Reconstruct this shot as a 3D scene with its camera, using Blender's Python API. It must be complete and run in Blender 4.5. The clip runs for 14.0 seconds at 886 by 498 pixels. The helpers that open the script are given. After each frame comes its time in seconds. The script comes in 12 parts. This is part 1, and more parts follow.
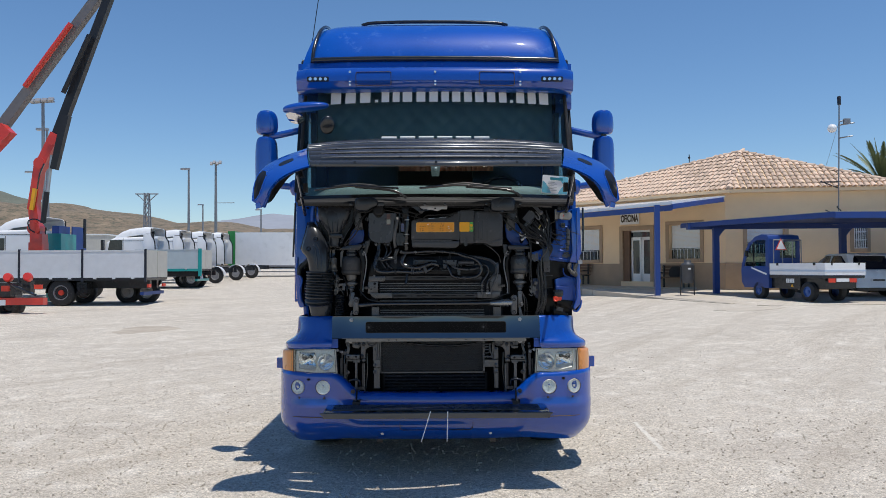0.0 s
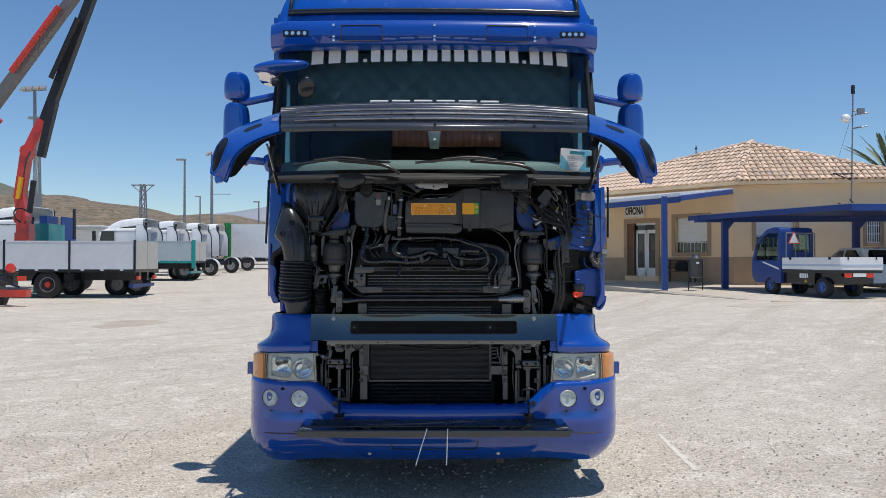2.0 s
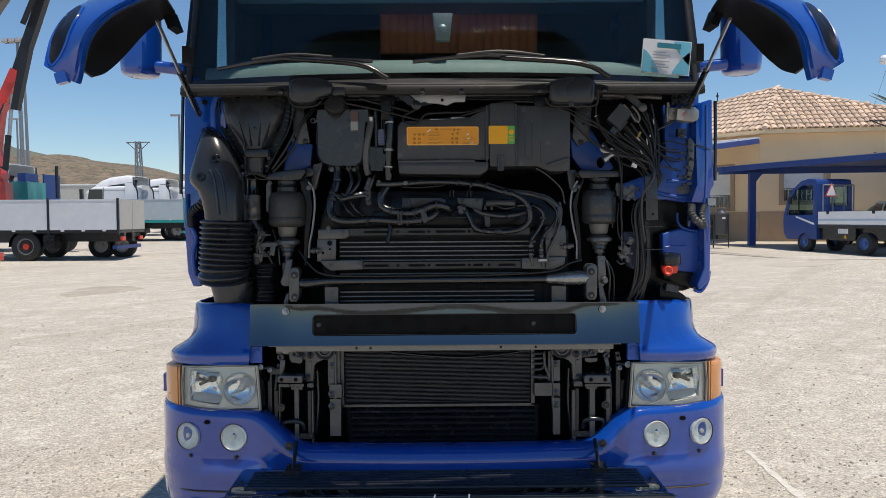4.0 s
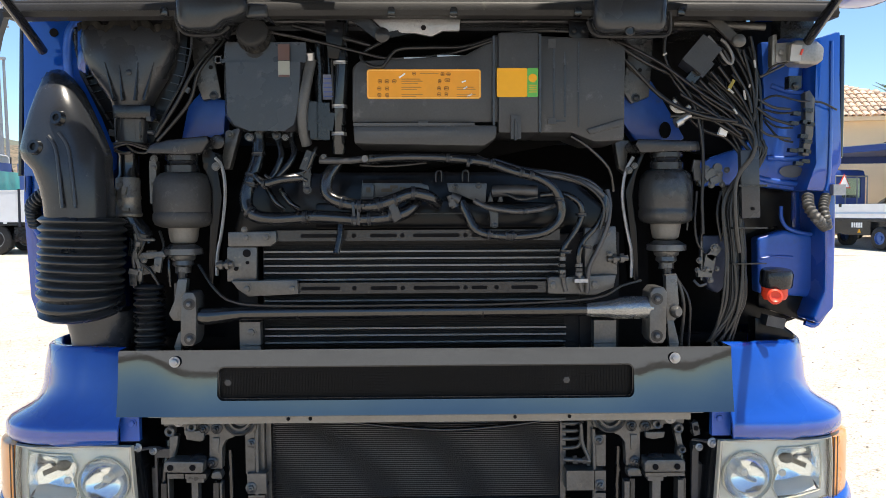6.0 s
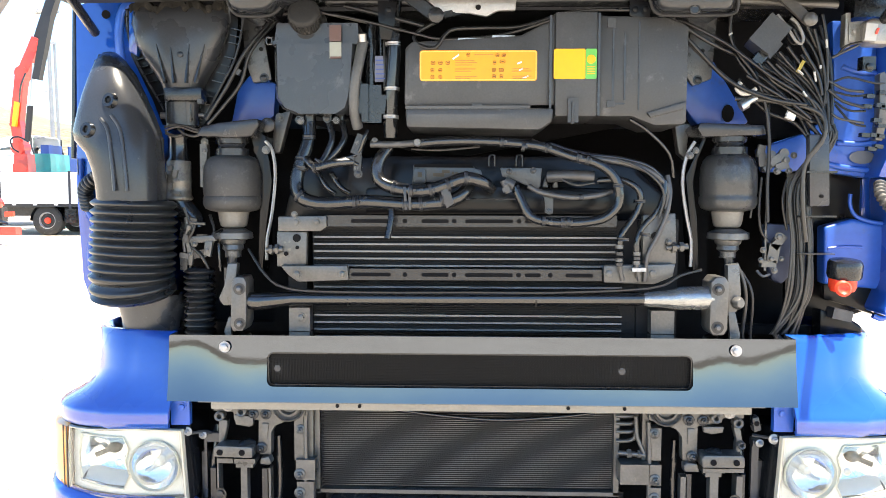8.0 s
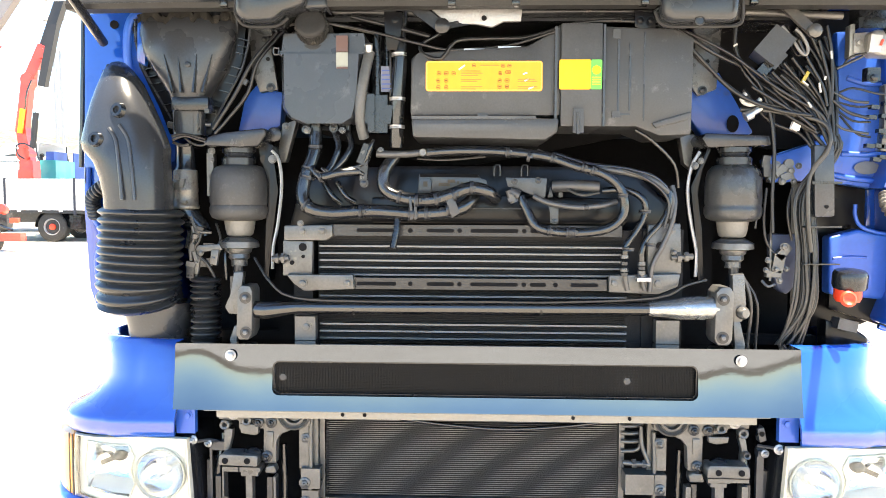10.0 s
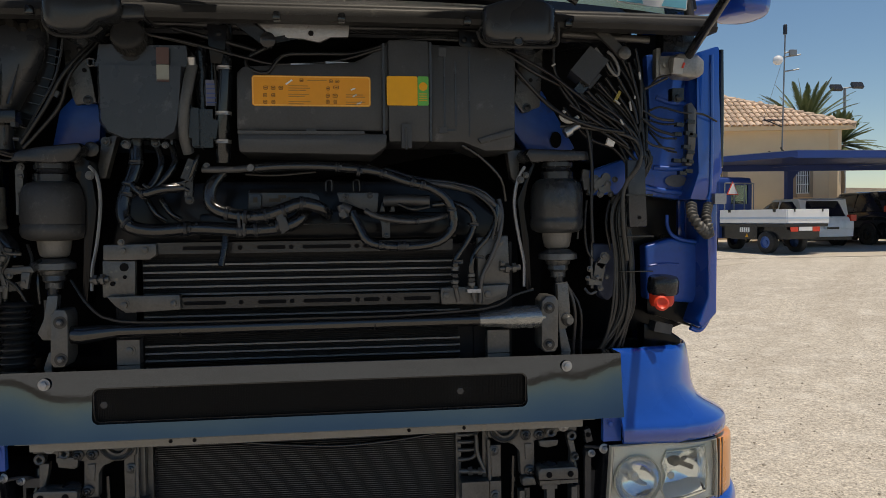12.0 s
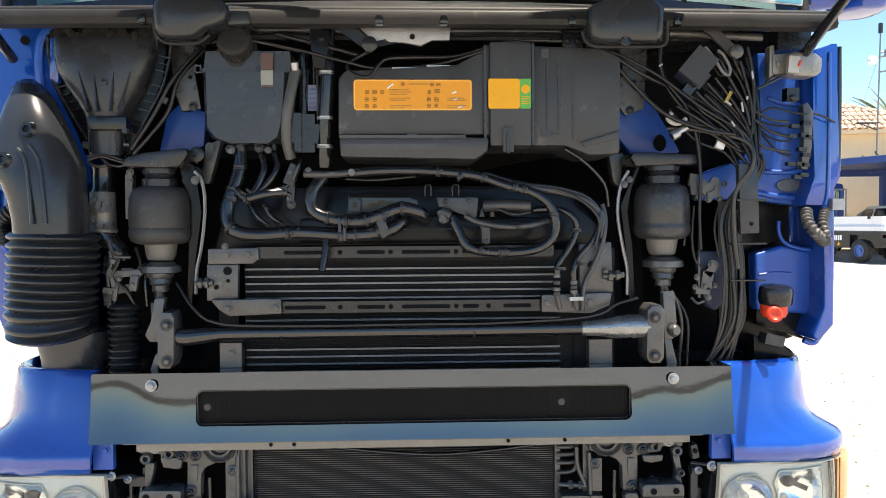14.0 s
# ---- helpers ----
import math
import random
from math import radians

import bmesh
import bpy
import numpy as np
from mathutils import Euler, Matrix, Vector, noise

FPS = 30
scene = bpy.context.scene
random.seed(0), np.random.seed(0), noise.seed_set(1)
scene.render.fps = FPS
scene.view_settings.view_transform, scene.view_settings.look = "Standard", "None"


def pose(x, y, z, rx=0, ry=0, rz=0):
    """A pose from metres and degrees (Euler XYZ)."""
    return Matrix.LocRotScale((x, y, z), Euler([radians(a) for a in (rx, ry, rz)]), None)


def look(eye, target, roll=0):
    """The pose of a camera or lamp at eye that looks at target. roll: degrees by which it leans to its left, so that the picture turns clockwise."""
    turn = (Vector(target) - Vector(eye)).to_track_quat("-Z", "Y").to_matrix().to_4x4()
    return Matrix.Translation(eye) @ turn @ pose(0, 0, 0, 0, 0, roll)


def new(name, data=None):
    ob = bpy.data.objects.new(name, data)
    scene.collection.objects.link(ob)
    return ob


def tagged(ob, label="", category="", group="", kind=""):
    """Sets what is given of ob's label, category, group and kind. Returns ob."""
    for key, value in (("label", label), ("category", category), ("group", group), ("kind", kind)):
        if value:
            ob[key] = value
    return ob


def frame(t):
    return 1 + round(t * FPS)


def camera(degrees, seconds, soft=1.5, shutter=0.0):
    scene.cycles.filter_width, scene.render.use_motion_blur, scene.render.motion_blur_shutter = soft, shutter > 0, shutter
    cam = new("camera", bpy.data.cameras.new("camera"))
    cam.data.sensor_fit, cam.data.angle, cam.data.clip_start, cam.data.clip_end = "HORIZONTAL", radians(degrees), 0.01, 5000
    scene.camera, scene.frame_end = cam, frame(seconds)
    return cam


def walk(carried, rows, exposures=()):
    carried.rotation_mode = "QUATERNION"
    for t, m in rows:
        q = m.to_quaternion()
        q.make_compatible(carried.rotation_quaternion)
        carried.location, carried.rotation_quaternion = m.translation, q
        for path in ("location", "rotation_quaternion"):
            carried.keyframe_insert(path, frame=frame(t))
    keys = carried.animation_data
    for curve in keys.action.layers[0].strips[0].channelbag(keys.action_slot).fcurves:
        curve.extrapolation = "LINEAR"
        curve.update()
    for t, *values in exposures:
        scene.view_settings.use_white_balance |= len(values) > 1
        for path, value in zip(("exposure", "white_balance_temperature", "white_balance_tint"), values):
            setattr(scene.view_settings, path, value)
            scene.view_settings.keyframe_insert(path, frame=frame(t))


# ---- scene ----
cam = camera(58.9, 14.0, 0.5)
METRES, EYE, TILT, LEAN, TURN = 4.5, 1.64, 0.0, 0.0, -0.7
ROWS = [
    (0.0, 0.0, 0.0, 0.0, 0.0, 1.38, 0.21),
    (0.5, -0.0017, 0.0054, -0.0003, -0.26, 1.31, 0.29),
    (1.0, -0.0107, 0.0392, -0.0028, -0.73, 1.27, 0.41),
    (1.5, 0.0007, 0.123, -0.0038, -0.52, 1.19, 0.1),
    (2.0, -0.0007, 0.2209, -0.0066, -0.06, 0.92, -0.06),
    (2.5, -0.0034, 0.3256, -0.0064, 0.44, 0.32, 0.07),
    (3.0, -0.0103, 0.4365, -0.0059, 0.47, -0.8, 0.19),
    (5.5, -0.0074, 0.9025, -0.0042, -0.3, -2.65, 0.41),
    (6.0, -0.0056, 0.9335, -0.0026, -0.35, -2.81, 0.27),
    (6.5, -0.0074, 0.9412, -0.002, -0.34, -3.25, 0.16),
    (7.0, -0.009, 0.9421, -0.0028, 0.59, -3.7, 0.08),
    (7.5, -0.0122, 0.9445, -0.0025, 2.33, -3.94, 0.01),
    (10.0, -0.0144, 0.9431, -0.0006, 2.84, -3.42, -0.24),
    (10.5, -0.0083, 0.9422, -0.0004, 0.2, -2.93, -0.02),
    (11.0, -0.0025, 0.9421, -0.0004, -2.51, -2.52, 0.21),
    (11.5, 0.0016, 0.9419, -0.0003, -5.22, -2.38, 0.4),
    (12.0, 0.0047, 0.9414, -0.0007, -7.07, -2.36, 0.54),
    (12.5, 0.0044, 0.9401, -0.0007, -7.65, -2.36, 0.57),
    (13.0, 0.004, 0.9396, -0.0004, -6.92, -2.29, 0.55),
    (13.5, -0.0017, 0.9447, -0.0004, -4.75, -2.08, 0.48),
    (14.0, -0.0101, 0.952, -0.001, -1.67, -1.88, 0.33),
]
walk(cam, [(t, pose(0, 0, EYE, TILT, LEAN, TURN) @ pose(METRES * x, METRES * y, METRES * z, 90 + pitch, roll, yaw)) for t, x, y, z, yaw, pitch, roll in ROWS],
     [(0.0, 0.02, 6400, 10), (3.0, 0.0, 6600, 10), (5.5, 0.72, 7100, 10), (6.5, 1.18, 7200, 10), (7.0, 1.15, 7300, 10), (7.5, 1.46, 7400, 10), (7.7, 2.05, 7500, 10), (9.8, 2.95, 8000, 10), (10.0, 2.82, 8100, 10), (10.5, 0.95, 8200, 10), (11.0, 0.48, 7800, 10), (11.5, -0.02, 7700, 10), (12.0, -0.20, 7650, 10), (13.0, -0.20, 7650, 10), (13.5, 0.06, 7600, 10), (14.0, 1.36, 7500, 10)])

# ---- light ----
SUN = Vector((0.17, -0.14, 1.0)).normalized()
world = bpy.data.worlds.new("sky")
scene.world = world
world.use_nodes = True
wn = world.node_tree.nodes
sky = wn.new("ShaderNodeTexSky")
sky.sky_type = "NISHITA"
sky.sun_disc = False
sky.sun_elevation = math.asin(SUN.z)
sky.sun_rotation = math.atan2(SUN.x, SUN.y)
sky.altitude, sky.air_density, sky.dust_density, sky.ozone_density = 300, 1.0, 0.1, 5.0
wn["Background"].inputs["Strength"].default_value = 0.115
rich = wn.new("ShaderNodeHueSaturation")
rich.inputs["Saturation"].default_value = 1.1
world.node_tree.links.new(sky.outputs[0], rich.inputs["Color"])
world.node_tree.links.new(rich.outputs[0], wn["Background"].inputs["Color"])
lamp = bpy.data.lights.new("sun", "SUN")
lamp.energy, lamp.angle, lamp.color = 4.0, radians(0.53), (1.0, 0.95, 0.87)
sun = new("sun", lamp)
sun.matrix_world = look(SUN * 60, (0, 0, 0))


# ---- materials ----
def mat(name, color, rough=0.5, metal=0.0, vary=0.12, scale=6.0, bump=0.0, bscale=60.0, coat=0.0, dirt=None, dirt_at=0.62, rvary=0.1, spec=0.5, rand=0.0):
    """A surface with two scales of tone, uneven gloss and fine relief; coordinates are metres."""
    m = bpy.data.materials.new(name)
    m.use_nodes = True
    n, l = m.node_tree.nodes, m.node_tree.links
    b = n["Principled BSDF"]
    tc = n.new("ShaderNodeTexCoord")
    big, fine = n.new("ShaderNodeTexNoise"), n.new("ShaderNodeTexNoise")
    big.inputs["Scale"].default_value, big.inputs["Detail"].default_value = scale, 4
    fine.inputs["Scale"].default_value, fine.inputs["Detail"].default_value = bscale, 5
    l.new(tc.outputs["Object"], big.inputs["Vector"])
    l.new(tc.outputs["Object"], fine.inputs["Vector"])
    mixn = n.new("ShaderNodeMath")
    mixn.operation = "MULTIPLY_ADD"
    mixn.inputs[1].default_value = 0.6
    l.new(big.outputs["Fac"], mixn.inputs[0])
    half = n.new("ShaderNodeMath")
    half.operation = "MULTIPLY"
    half.inputs[1].default_value = 0.4
    l.new(fine.outputs["Fac"], half.inputs[0])
    l.new(half.outputs[0], mixn.inputs[2])
    ramp = n.new("ShaderNodeValToRGB")
    c = Vector(color)
    ramp.color_ramp.elements[0].position, ramp.color_ramp.elements[1].position = 0.3, 0.7
    ramp.color_ramp.elements[0].color = (*(c * (1 - vary)), 1)
    ramp.color_ramp.elements[1].color = (*[min(1, v) for v in c * (1 + vary)], 1)
    l.new(mixn.outputs[0], ramp.inputs[0])
    out = ramp.outputs[0]
    if rand:
        info, hsv, mul = n.new("ShaderNodeObjectInfo"), n.new("ShaderNodeHueSaturation"), n.new("ShaderNodeMapRange")
        mul.inputs["To Min"].default_value, mul.inputs["To Max"].default_value = 1 - rand, 1 + rand
        l.new(info.outputs["Random"], mul.inputs["Value"])
        l.new(mul.outputs[0], hsv.inputs["Value"])
        l.new(out, hsv.inputs["Color"])
        out = hsv.outputs[0]
    if dirt:
        dn, dr, mx = n.new("ShaderNodeTexNoise"), n.new("ShaderNodeMapRange"), n.new("ShaderNodeMix")
        dn.inputs["Scale"].default_value, dn.inputs["Detail"].default_value, dn.inputs["Roughness"].default_value = scale * 2.3, 8, 0.7
        dr.inputs["From Min"].default_value, dr.inputs["From Max"].default_value = dirt_at, dirt_at + 0.15
        l.new(tc.outputs["Object"], dn.inputs["Vector"])
        l.new(dn.outputs["Fac"], dr.inputs["Value"])
        mx.data_type = "RGBA"
        l.new(dr.outputs[0], mx.inputs[0])
        l.new(out, mx.inputs[6])
        mx.inputs[7].default_value = (*dirt, 1)
        out = mx.outputs[2]
    l.new(out, b.inputs["Base Color"])
    rr = n.new("ShaderNodeMapRange")
    rr.inputs["To Min"].default_value, rr.inputs["To Max"].default_value = max(0.02, rough - rvary), min(1, rough + rvary)
    l.new(big.outputs["Fac"], rr.inputs["Value"])
    l.new(rr.outputs[0], b.inputs["Roughness"])
    b.inputs["Metallic"].default_value = metal
    b.inputs["Specular IOR Level"].default_value = spec
    b.inputs["Coat Weight"].default_value = coat
    b.inputs["Coat Roughness"].default_value = 0.03
    b.inputs["Coat IOR"].default_value = 1.5 if coat < 1 else 1.75
    if bump:
        bp = n.new("ShaderNodeBump")
        bp.inputs["Strength"].default_value, bp.inputs["Distance"].default_value = bump, 0.01
        l.new(fine.outputs["Fac"], bp.inputs["Height"])
        l.new(bp.outputs[0], b.inputs["Normal"])
    return m


def glass_mat(name, color, rough=0.0, ior=1.45):
    """Thin clear or tinted pane: lets light through, mirrors more at a flat angle."""
    m = bpy.data.materials.new(name)
    m.use_nodes = True
    n, l = m.node_tree.nodes, m.node_tree.links
    n.remove(n["Principled BSDF"])
    see, gloss, fres, mix = n.new("ShaderNodeBsdfTransparent"), n.new("ShaderNodeBsdfGlossy"), n.new("ShaderNodeLayerWeight"), n.new("ShaderNodeMixShader")
    power, base = n.new("ShaderNodeMath"), n.new("ShaderNodeMapRange")
    power.operation = "POWER"
    power.inputs[1].default_value = 5.0
    base.inputs["To Min"].default_value, base.inputs["To Max"].default_value = ((ior - 1) / (ior + 1)) ** 2, 1.0
    see.inputs["Color"].default_value = (*color, 1)
    gloss.inputs["Roughness"].default_value = rough
    l.new(fres.outputs["Facing"], power.inputs[0])
    l.new(power.outputs[0], base.inputs["Value"])
    l.new(base.outputs[0], mix.inputs[0])
    l.new(see.outputs[0], mix.inputs[1])
    l.new(gloss.outputs[0], mix.inputs[2])
    l.new(mix.outputs[0], n["Material Output"].inputs["Surface"])
    return m


BLUE = mat("blue paint", (0.002, 0.058, 0.345), 0.28, 0.0, 0.06, 3, coat=1.0, rvary=0.06, spec=0.06)
ROOF = mat("weathered blue roof paint", (0.002, 0.075, 0.40), 0.35, 0.0, 0.1, 2, coat=0.8, rvary=0.1, spec=0.06, dirt=(0.06, 0.16, 0.50), dirt_at=0.57)
BLUE_IN = mat("blue cab steel", (0.0072, 0.0792, 0.408), 0.42, 0.0, 0.15, 5, coat=0.25, dirt=(0.06, 0.066, 0.096), dirt_at=0.6)
PANEL = mat("grey metallic lacquer", (0.074, 0.088, 0.108), 0.05, 1.0, 0.06, 4, 0.05, 9, coat=0.6, rvary=0.03)
HATCH = mat("dark grey grille lacquer", (0.050, 0.052, 0.055), 0.25, 0.3, 0.1, 5, coat=0.5, rvary=0.08, spec=0.4)
PLASTIC = mat("black plastic", (0.0119, 0.0133, 0.0161), 0.22, 0.0, 0.3, 9, 0.03, 180, dirt=(0.0644, 0.0672, 0.0728), dirt_at=0.62)
PLASTIC_G = mat("grey dusty plastic", (0.03213, 0.03553, 0.04253), 0.28, 0.0, 0.3, 8, 0.025, 220, dirt=(0.09828, 0.104, 0.1134), dirt_at=0.60)
RUBBER = mat("black rubber hose", (0.0108, 0.01176, 0.0138), 0.20, 0.0, 0.3, 12, 0.05, 160, coat=0.4, dirt=(0.096, 0.0912, 0.084), dirt_at=0.63)
IRON = mat("painted chassis iron", (0.028, 0.0294, 0.0336), 0.23, 0.25, 0.3, 14, 0.08, 140, dirt=(0.168, 0.154, 0.14), dirt_at=0.58)
BELLOW = mat("dull black rubber", (0.0156, 0.0169, 0.0195), 0.30, 0.0, 0.3, 12, 0.06, 160, dirt=(0.091, 0.0858, 0.078), dirt_at=0.63)
COWL = mat("weathered cowl plastic", (0.02662, 0.02662, 0.02783), 0.5, 0.0, 0.3, 9, 0.06, 180, dirt=(0.0847, 0.07986, 0.0726), dirt_at=0.6, spec=0.2)
FORGED = mat("grey forged steel", (0.105, 0.106, 0.108), 0.30, 0.45, 0.25, 18, 0.12, 160, dirt=(0.07, 0.066, 0.06), dirt_at=0.58)
CAST = mat("dusty cast iron", (0.09775, 0.0966, 0.09545), 0.32, 0.35, 0.3, 16, 0.08, 150, dirt=(0.1725, 0.161, 0.138), dirt_at=0.6)
STEEL = mat("bare steel", (0.42, 0.43, 0.45), 0.34, 0.9, 0.2, 20, 0.1, 200, dirt=(0.12, 0.11, 0.10), dirt_at=0.62)
ZINC = mat("zinc plate", (0.36, 0.36, 0.37), 0.45, 0.7, 0.2, 18, 0.1, 180, dirt=(0.15, 0.14, 0.12), dirt_at=0.6)
CHROME = mat("chrome", (0.75, 0.75, 0.77), 0.08, 1.0, 0.03, 8, rvary=0.03)
FIN = mat("cooler fins", (0.01008, 0.01008, 0.01176), 0.5, 0.0, 0.3, 20, 0.3, 300, dirt=(0.0672, 0.06216, 0.05544), dirt_at=0.65, spec=0.2)
FINL = mat("pale fin edges", (0.069, 0.069, 0.0713), 0.42, 0.4, 0.3, 25, 0.2, 250, dirt=(0.23, 0.2185, 0.1955), dirt_at=0.62)
TUBE = mat("cooler tubes", (0.15, 0.151, 0.153), 0.38, 0.5, 0.25, 9, 0.15, 200, dirt=(0.14, 0.13, 0.11), dirt_at=0.6)
# near-black without sheen: shade in holes and behind parts, put into the colour
VOID = mat("deep shade black", (0.00896, 0.00896, 0.01008), 0.7, 0.0, 0.3, 10, spec=0.05)
ORANGE = mat("orange sticker", (0.80, 0.33, 0.02), 0.45, 0.0, 0.06, 12, dirt=(0.55, 0.36, 0.16), dirt_at=0.68)
YELLOW = mat("yellow sticker", (0.84, 0.40, 0.008), 0.45, 0.0, 0.05, 12)
GREEN = mat("green sticker", (0.10, 0.42, 0.08), 0.45, 0.0, 0.05, 12)
INK = mat("dark print", (0.05, 0.035, 0.02), 0.6)
PICTO = mat("brown pictogram print", (0.20, 0.085, 0.015), 0.6)
WHITE = mat("white print", (0.80, 0.80, 0.80), 0.5, 0.0, 0.03, 5)
RED = mat("red plastic", (0.70, 0.05, 0.02), 0.4, 0.0, 0.1, 9)
WIRE = mat("black wire loom", (0.008775, 0.008775, 0.00975), 0.32, 0.0, 0.3, 20, 0.2, 250)
GREYWIRE = mat("grey wire", (0.03, 0.0288, 0.0276), 0.34, 0.0, 0.2, 20, dirt=(0.1, 0.09, 0.075), dirt_at=0.6)
SHROUD_LINER = mat("black moulded liner", (0.0078, 0.0078, 0.0091), 0.35, 0.0, 0.3, 12, 0.05, 120, spec=0.3)
GLASS = glass_mat("clear lens", (0.95, 0.97, 0.97))
SCREEN = glass_mat("tinted windscreen", (0.80, 0.90, 0.90), 0.0, 1.36)
PANE = glass_mat("window pane", (0.75, 0.85, 0.85))
AMBER = mat("amber lens", (0.72, 0.27, 0.06), 0.3, 0.0, 0.1, 9, coat=0.4)
CREAM = mat("yellowed lamp rim", (0.50, 0.46, 0.37), 0.3, 0.0, 0.1, 20, coat=0.4)
REFLECTOR = mat("lamp reflector", (0.88, 0.89, 0.90), 0.13, 0.92, 0.05, 10, rvary=0.05)
DARKCLOTH = mat("dark cab lining", (0.03, 0.034, 0.038), 0.45, 0.0, 0.2, 7, 0.1, 90)
DASH = mat("dashboard plastic", (0.16, 0.205, 0.20), 0.6, 0.0, 0.15, 6)
CURTAIN = mat("rust red curtain", (0.60, 0.15, 0.06), 0.8, 0.0, 0.2, 12, 0.2, 90)
TYRE = mat("tyre rubber", (0.018, 0.018, 0.018), 0.75, 0.0, 0.3, 8, 0.2, 90, dirt=(0.12, 0.11, 0.095), dirt_at=0.55)
WHITEPAINT = mat("white vehicle paint", (0.80, 0.81, 0.82), 0.3, 0.0, 0.06, 2, coat=0.6, dirt=(0.45, 0.42, 0.37), dirt_at=0.68)
ALU = mat("aluminium drop sides", (0.66, 0.67, 0.69), 0.5, 0.1, 0.08, 3, 0.1, 40, dirt=(0.3, 0.29, 0.27), dirt_at=0.66)
TEAL = mat("teal paint", (0.01, 0.30, 0.29), 0.4, 0.0, 0.1, 4, coat=0.4)
CRANE_RED = mat("crane red paint", (0.62, 0.035, 0.02), 0.38, 0.0, 0.1, 5, coat=0.4, dirt=(0.3, 0.05, 0.03), dirt_at=0.66)
CRANE_GREY = mat("crane boom grey", (0.018, 0.018, 0.021), 0.4, 0.2, 0.15, 4)
GREEN_TARP = mat("green tarpaulin", (0.02, 0.22, 0.05), 0.5, 0.0, 0.1, 3)
WALL = mat("ochre render", (0.88, 0.66, 0.42), 0.9, 0.0, 0.07, 1.2, 0.3, 60, dirt=(0.74, 0.57, 0.37), dirt_at=0.66)
PLINTH = mat("brown stone plinth", (0.42, 0.30, 0.20), 0.85, 0.0, 0.1, 3, 0.3, 50)
TILE = mat("clay roof tile", (0.56, 0.42, 0.32), 0.85, 0.0, 0.25, 5, 0.3, 70, rand=0.25)
BLUE_STEEL = mat("blue painted steel", (0.010, 0.048, 0.23), 0.45, 0.0, 0.12, 2, dirt=(0.06, 0.08, 0.16), dirt_at=0.66)
SHEET = mat("corrugated sheet", (0.45, 0.43, 0.40), 0.6, 0.2, 0.15, 2)
CONCRETE = mat("concrete", (0.47, 0.415, 0.34), 0.9, 0.0, 0.12, 1.5, 0.4, 45, dirt=(0.33, 0.3, 0.26), dirt_at=0.6)
GALV = mat("galvanised pole", (0.24, 0.25, 0.265), 0.5, 0.6, 0.15, 4)
BLACKPAINT = mat("black car paint", (0.010, 0.010, 0.012), 0.2, 0.0, 0.1, 2, coat=0.8)
BROWNWOOD = mat("brown joinery", (0.16, 0.085, 0.045), 0.6, 0.0, 0.2, 6)
BARK = mat("palm trunk bark", (0.16, 0.11, 0.07), 0.9, 0.0, 0.25, 9, 0.8, 20)
FROND = mat("palm leaf", (0.11, 0.14, 0.06), 0.6, 0.0, 0.3, 2)
HILL = mat("dry scrub hillside", (0.19, 0.145, 0.098), 0.95, 0.0, 0.45, 0.10, 0.0, 0.5, dirt=(0.065, 0.068, 0.045), dirt_at=0.48)
# the haze of distance is mixed into this blue-grey colour
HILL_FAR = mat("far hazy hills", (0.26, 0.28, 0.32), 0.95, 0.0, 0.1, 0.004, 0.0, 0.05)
HILL_GREEN = mat("green hillside", (0.12, 0.13, 0.10), 0.95, 0.0, 0.25, 0.03, 0.0, 0.3, dirt=(0.32, 0.29, 0.24), dirt_at=0.58)


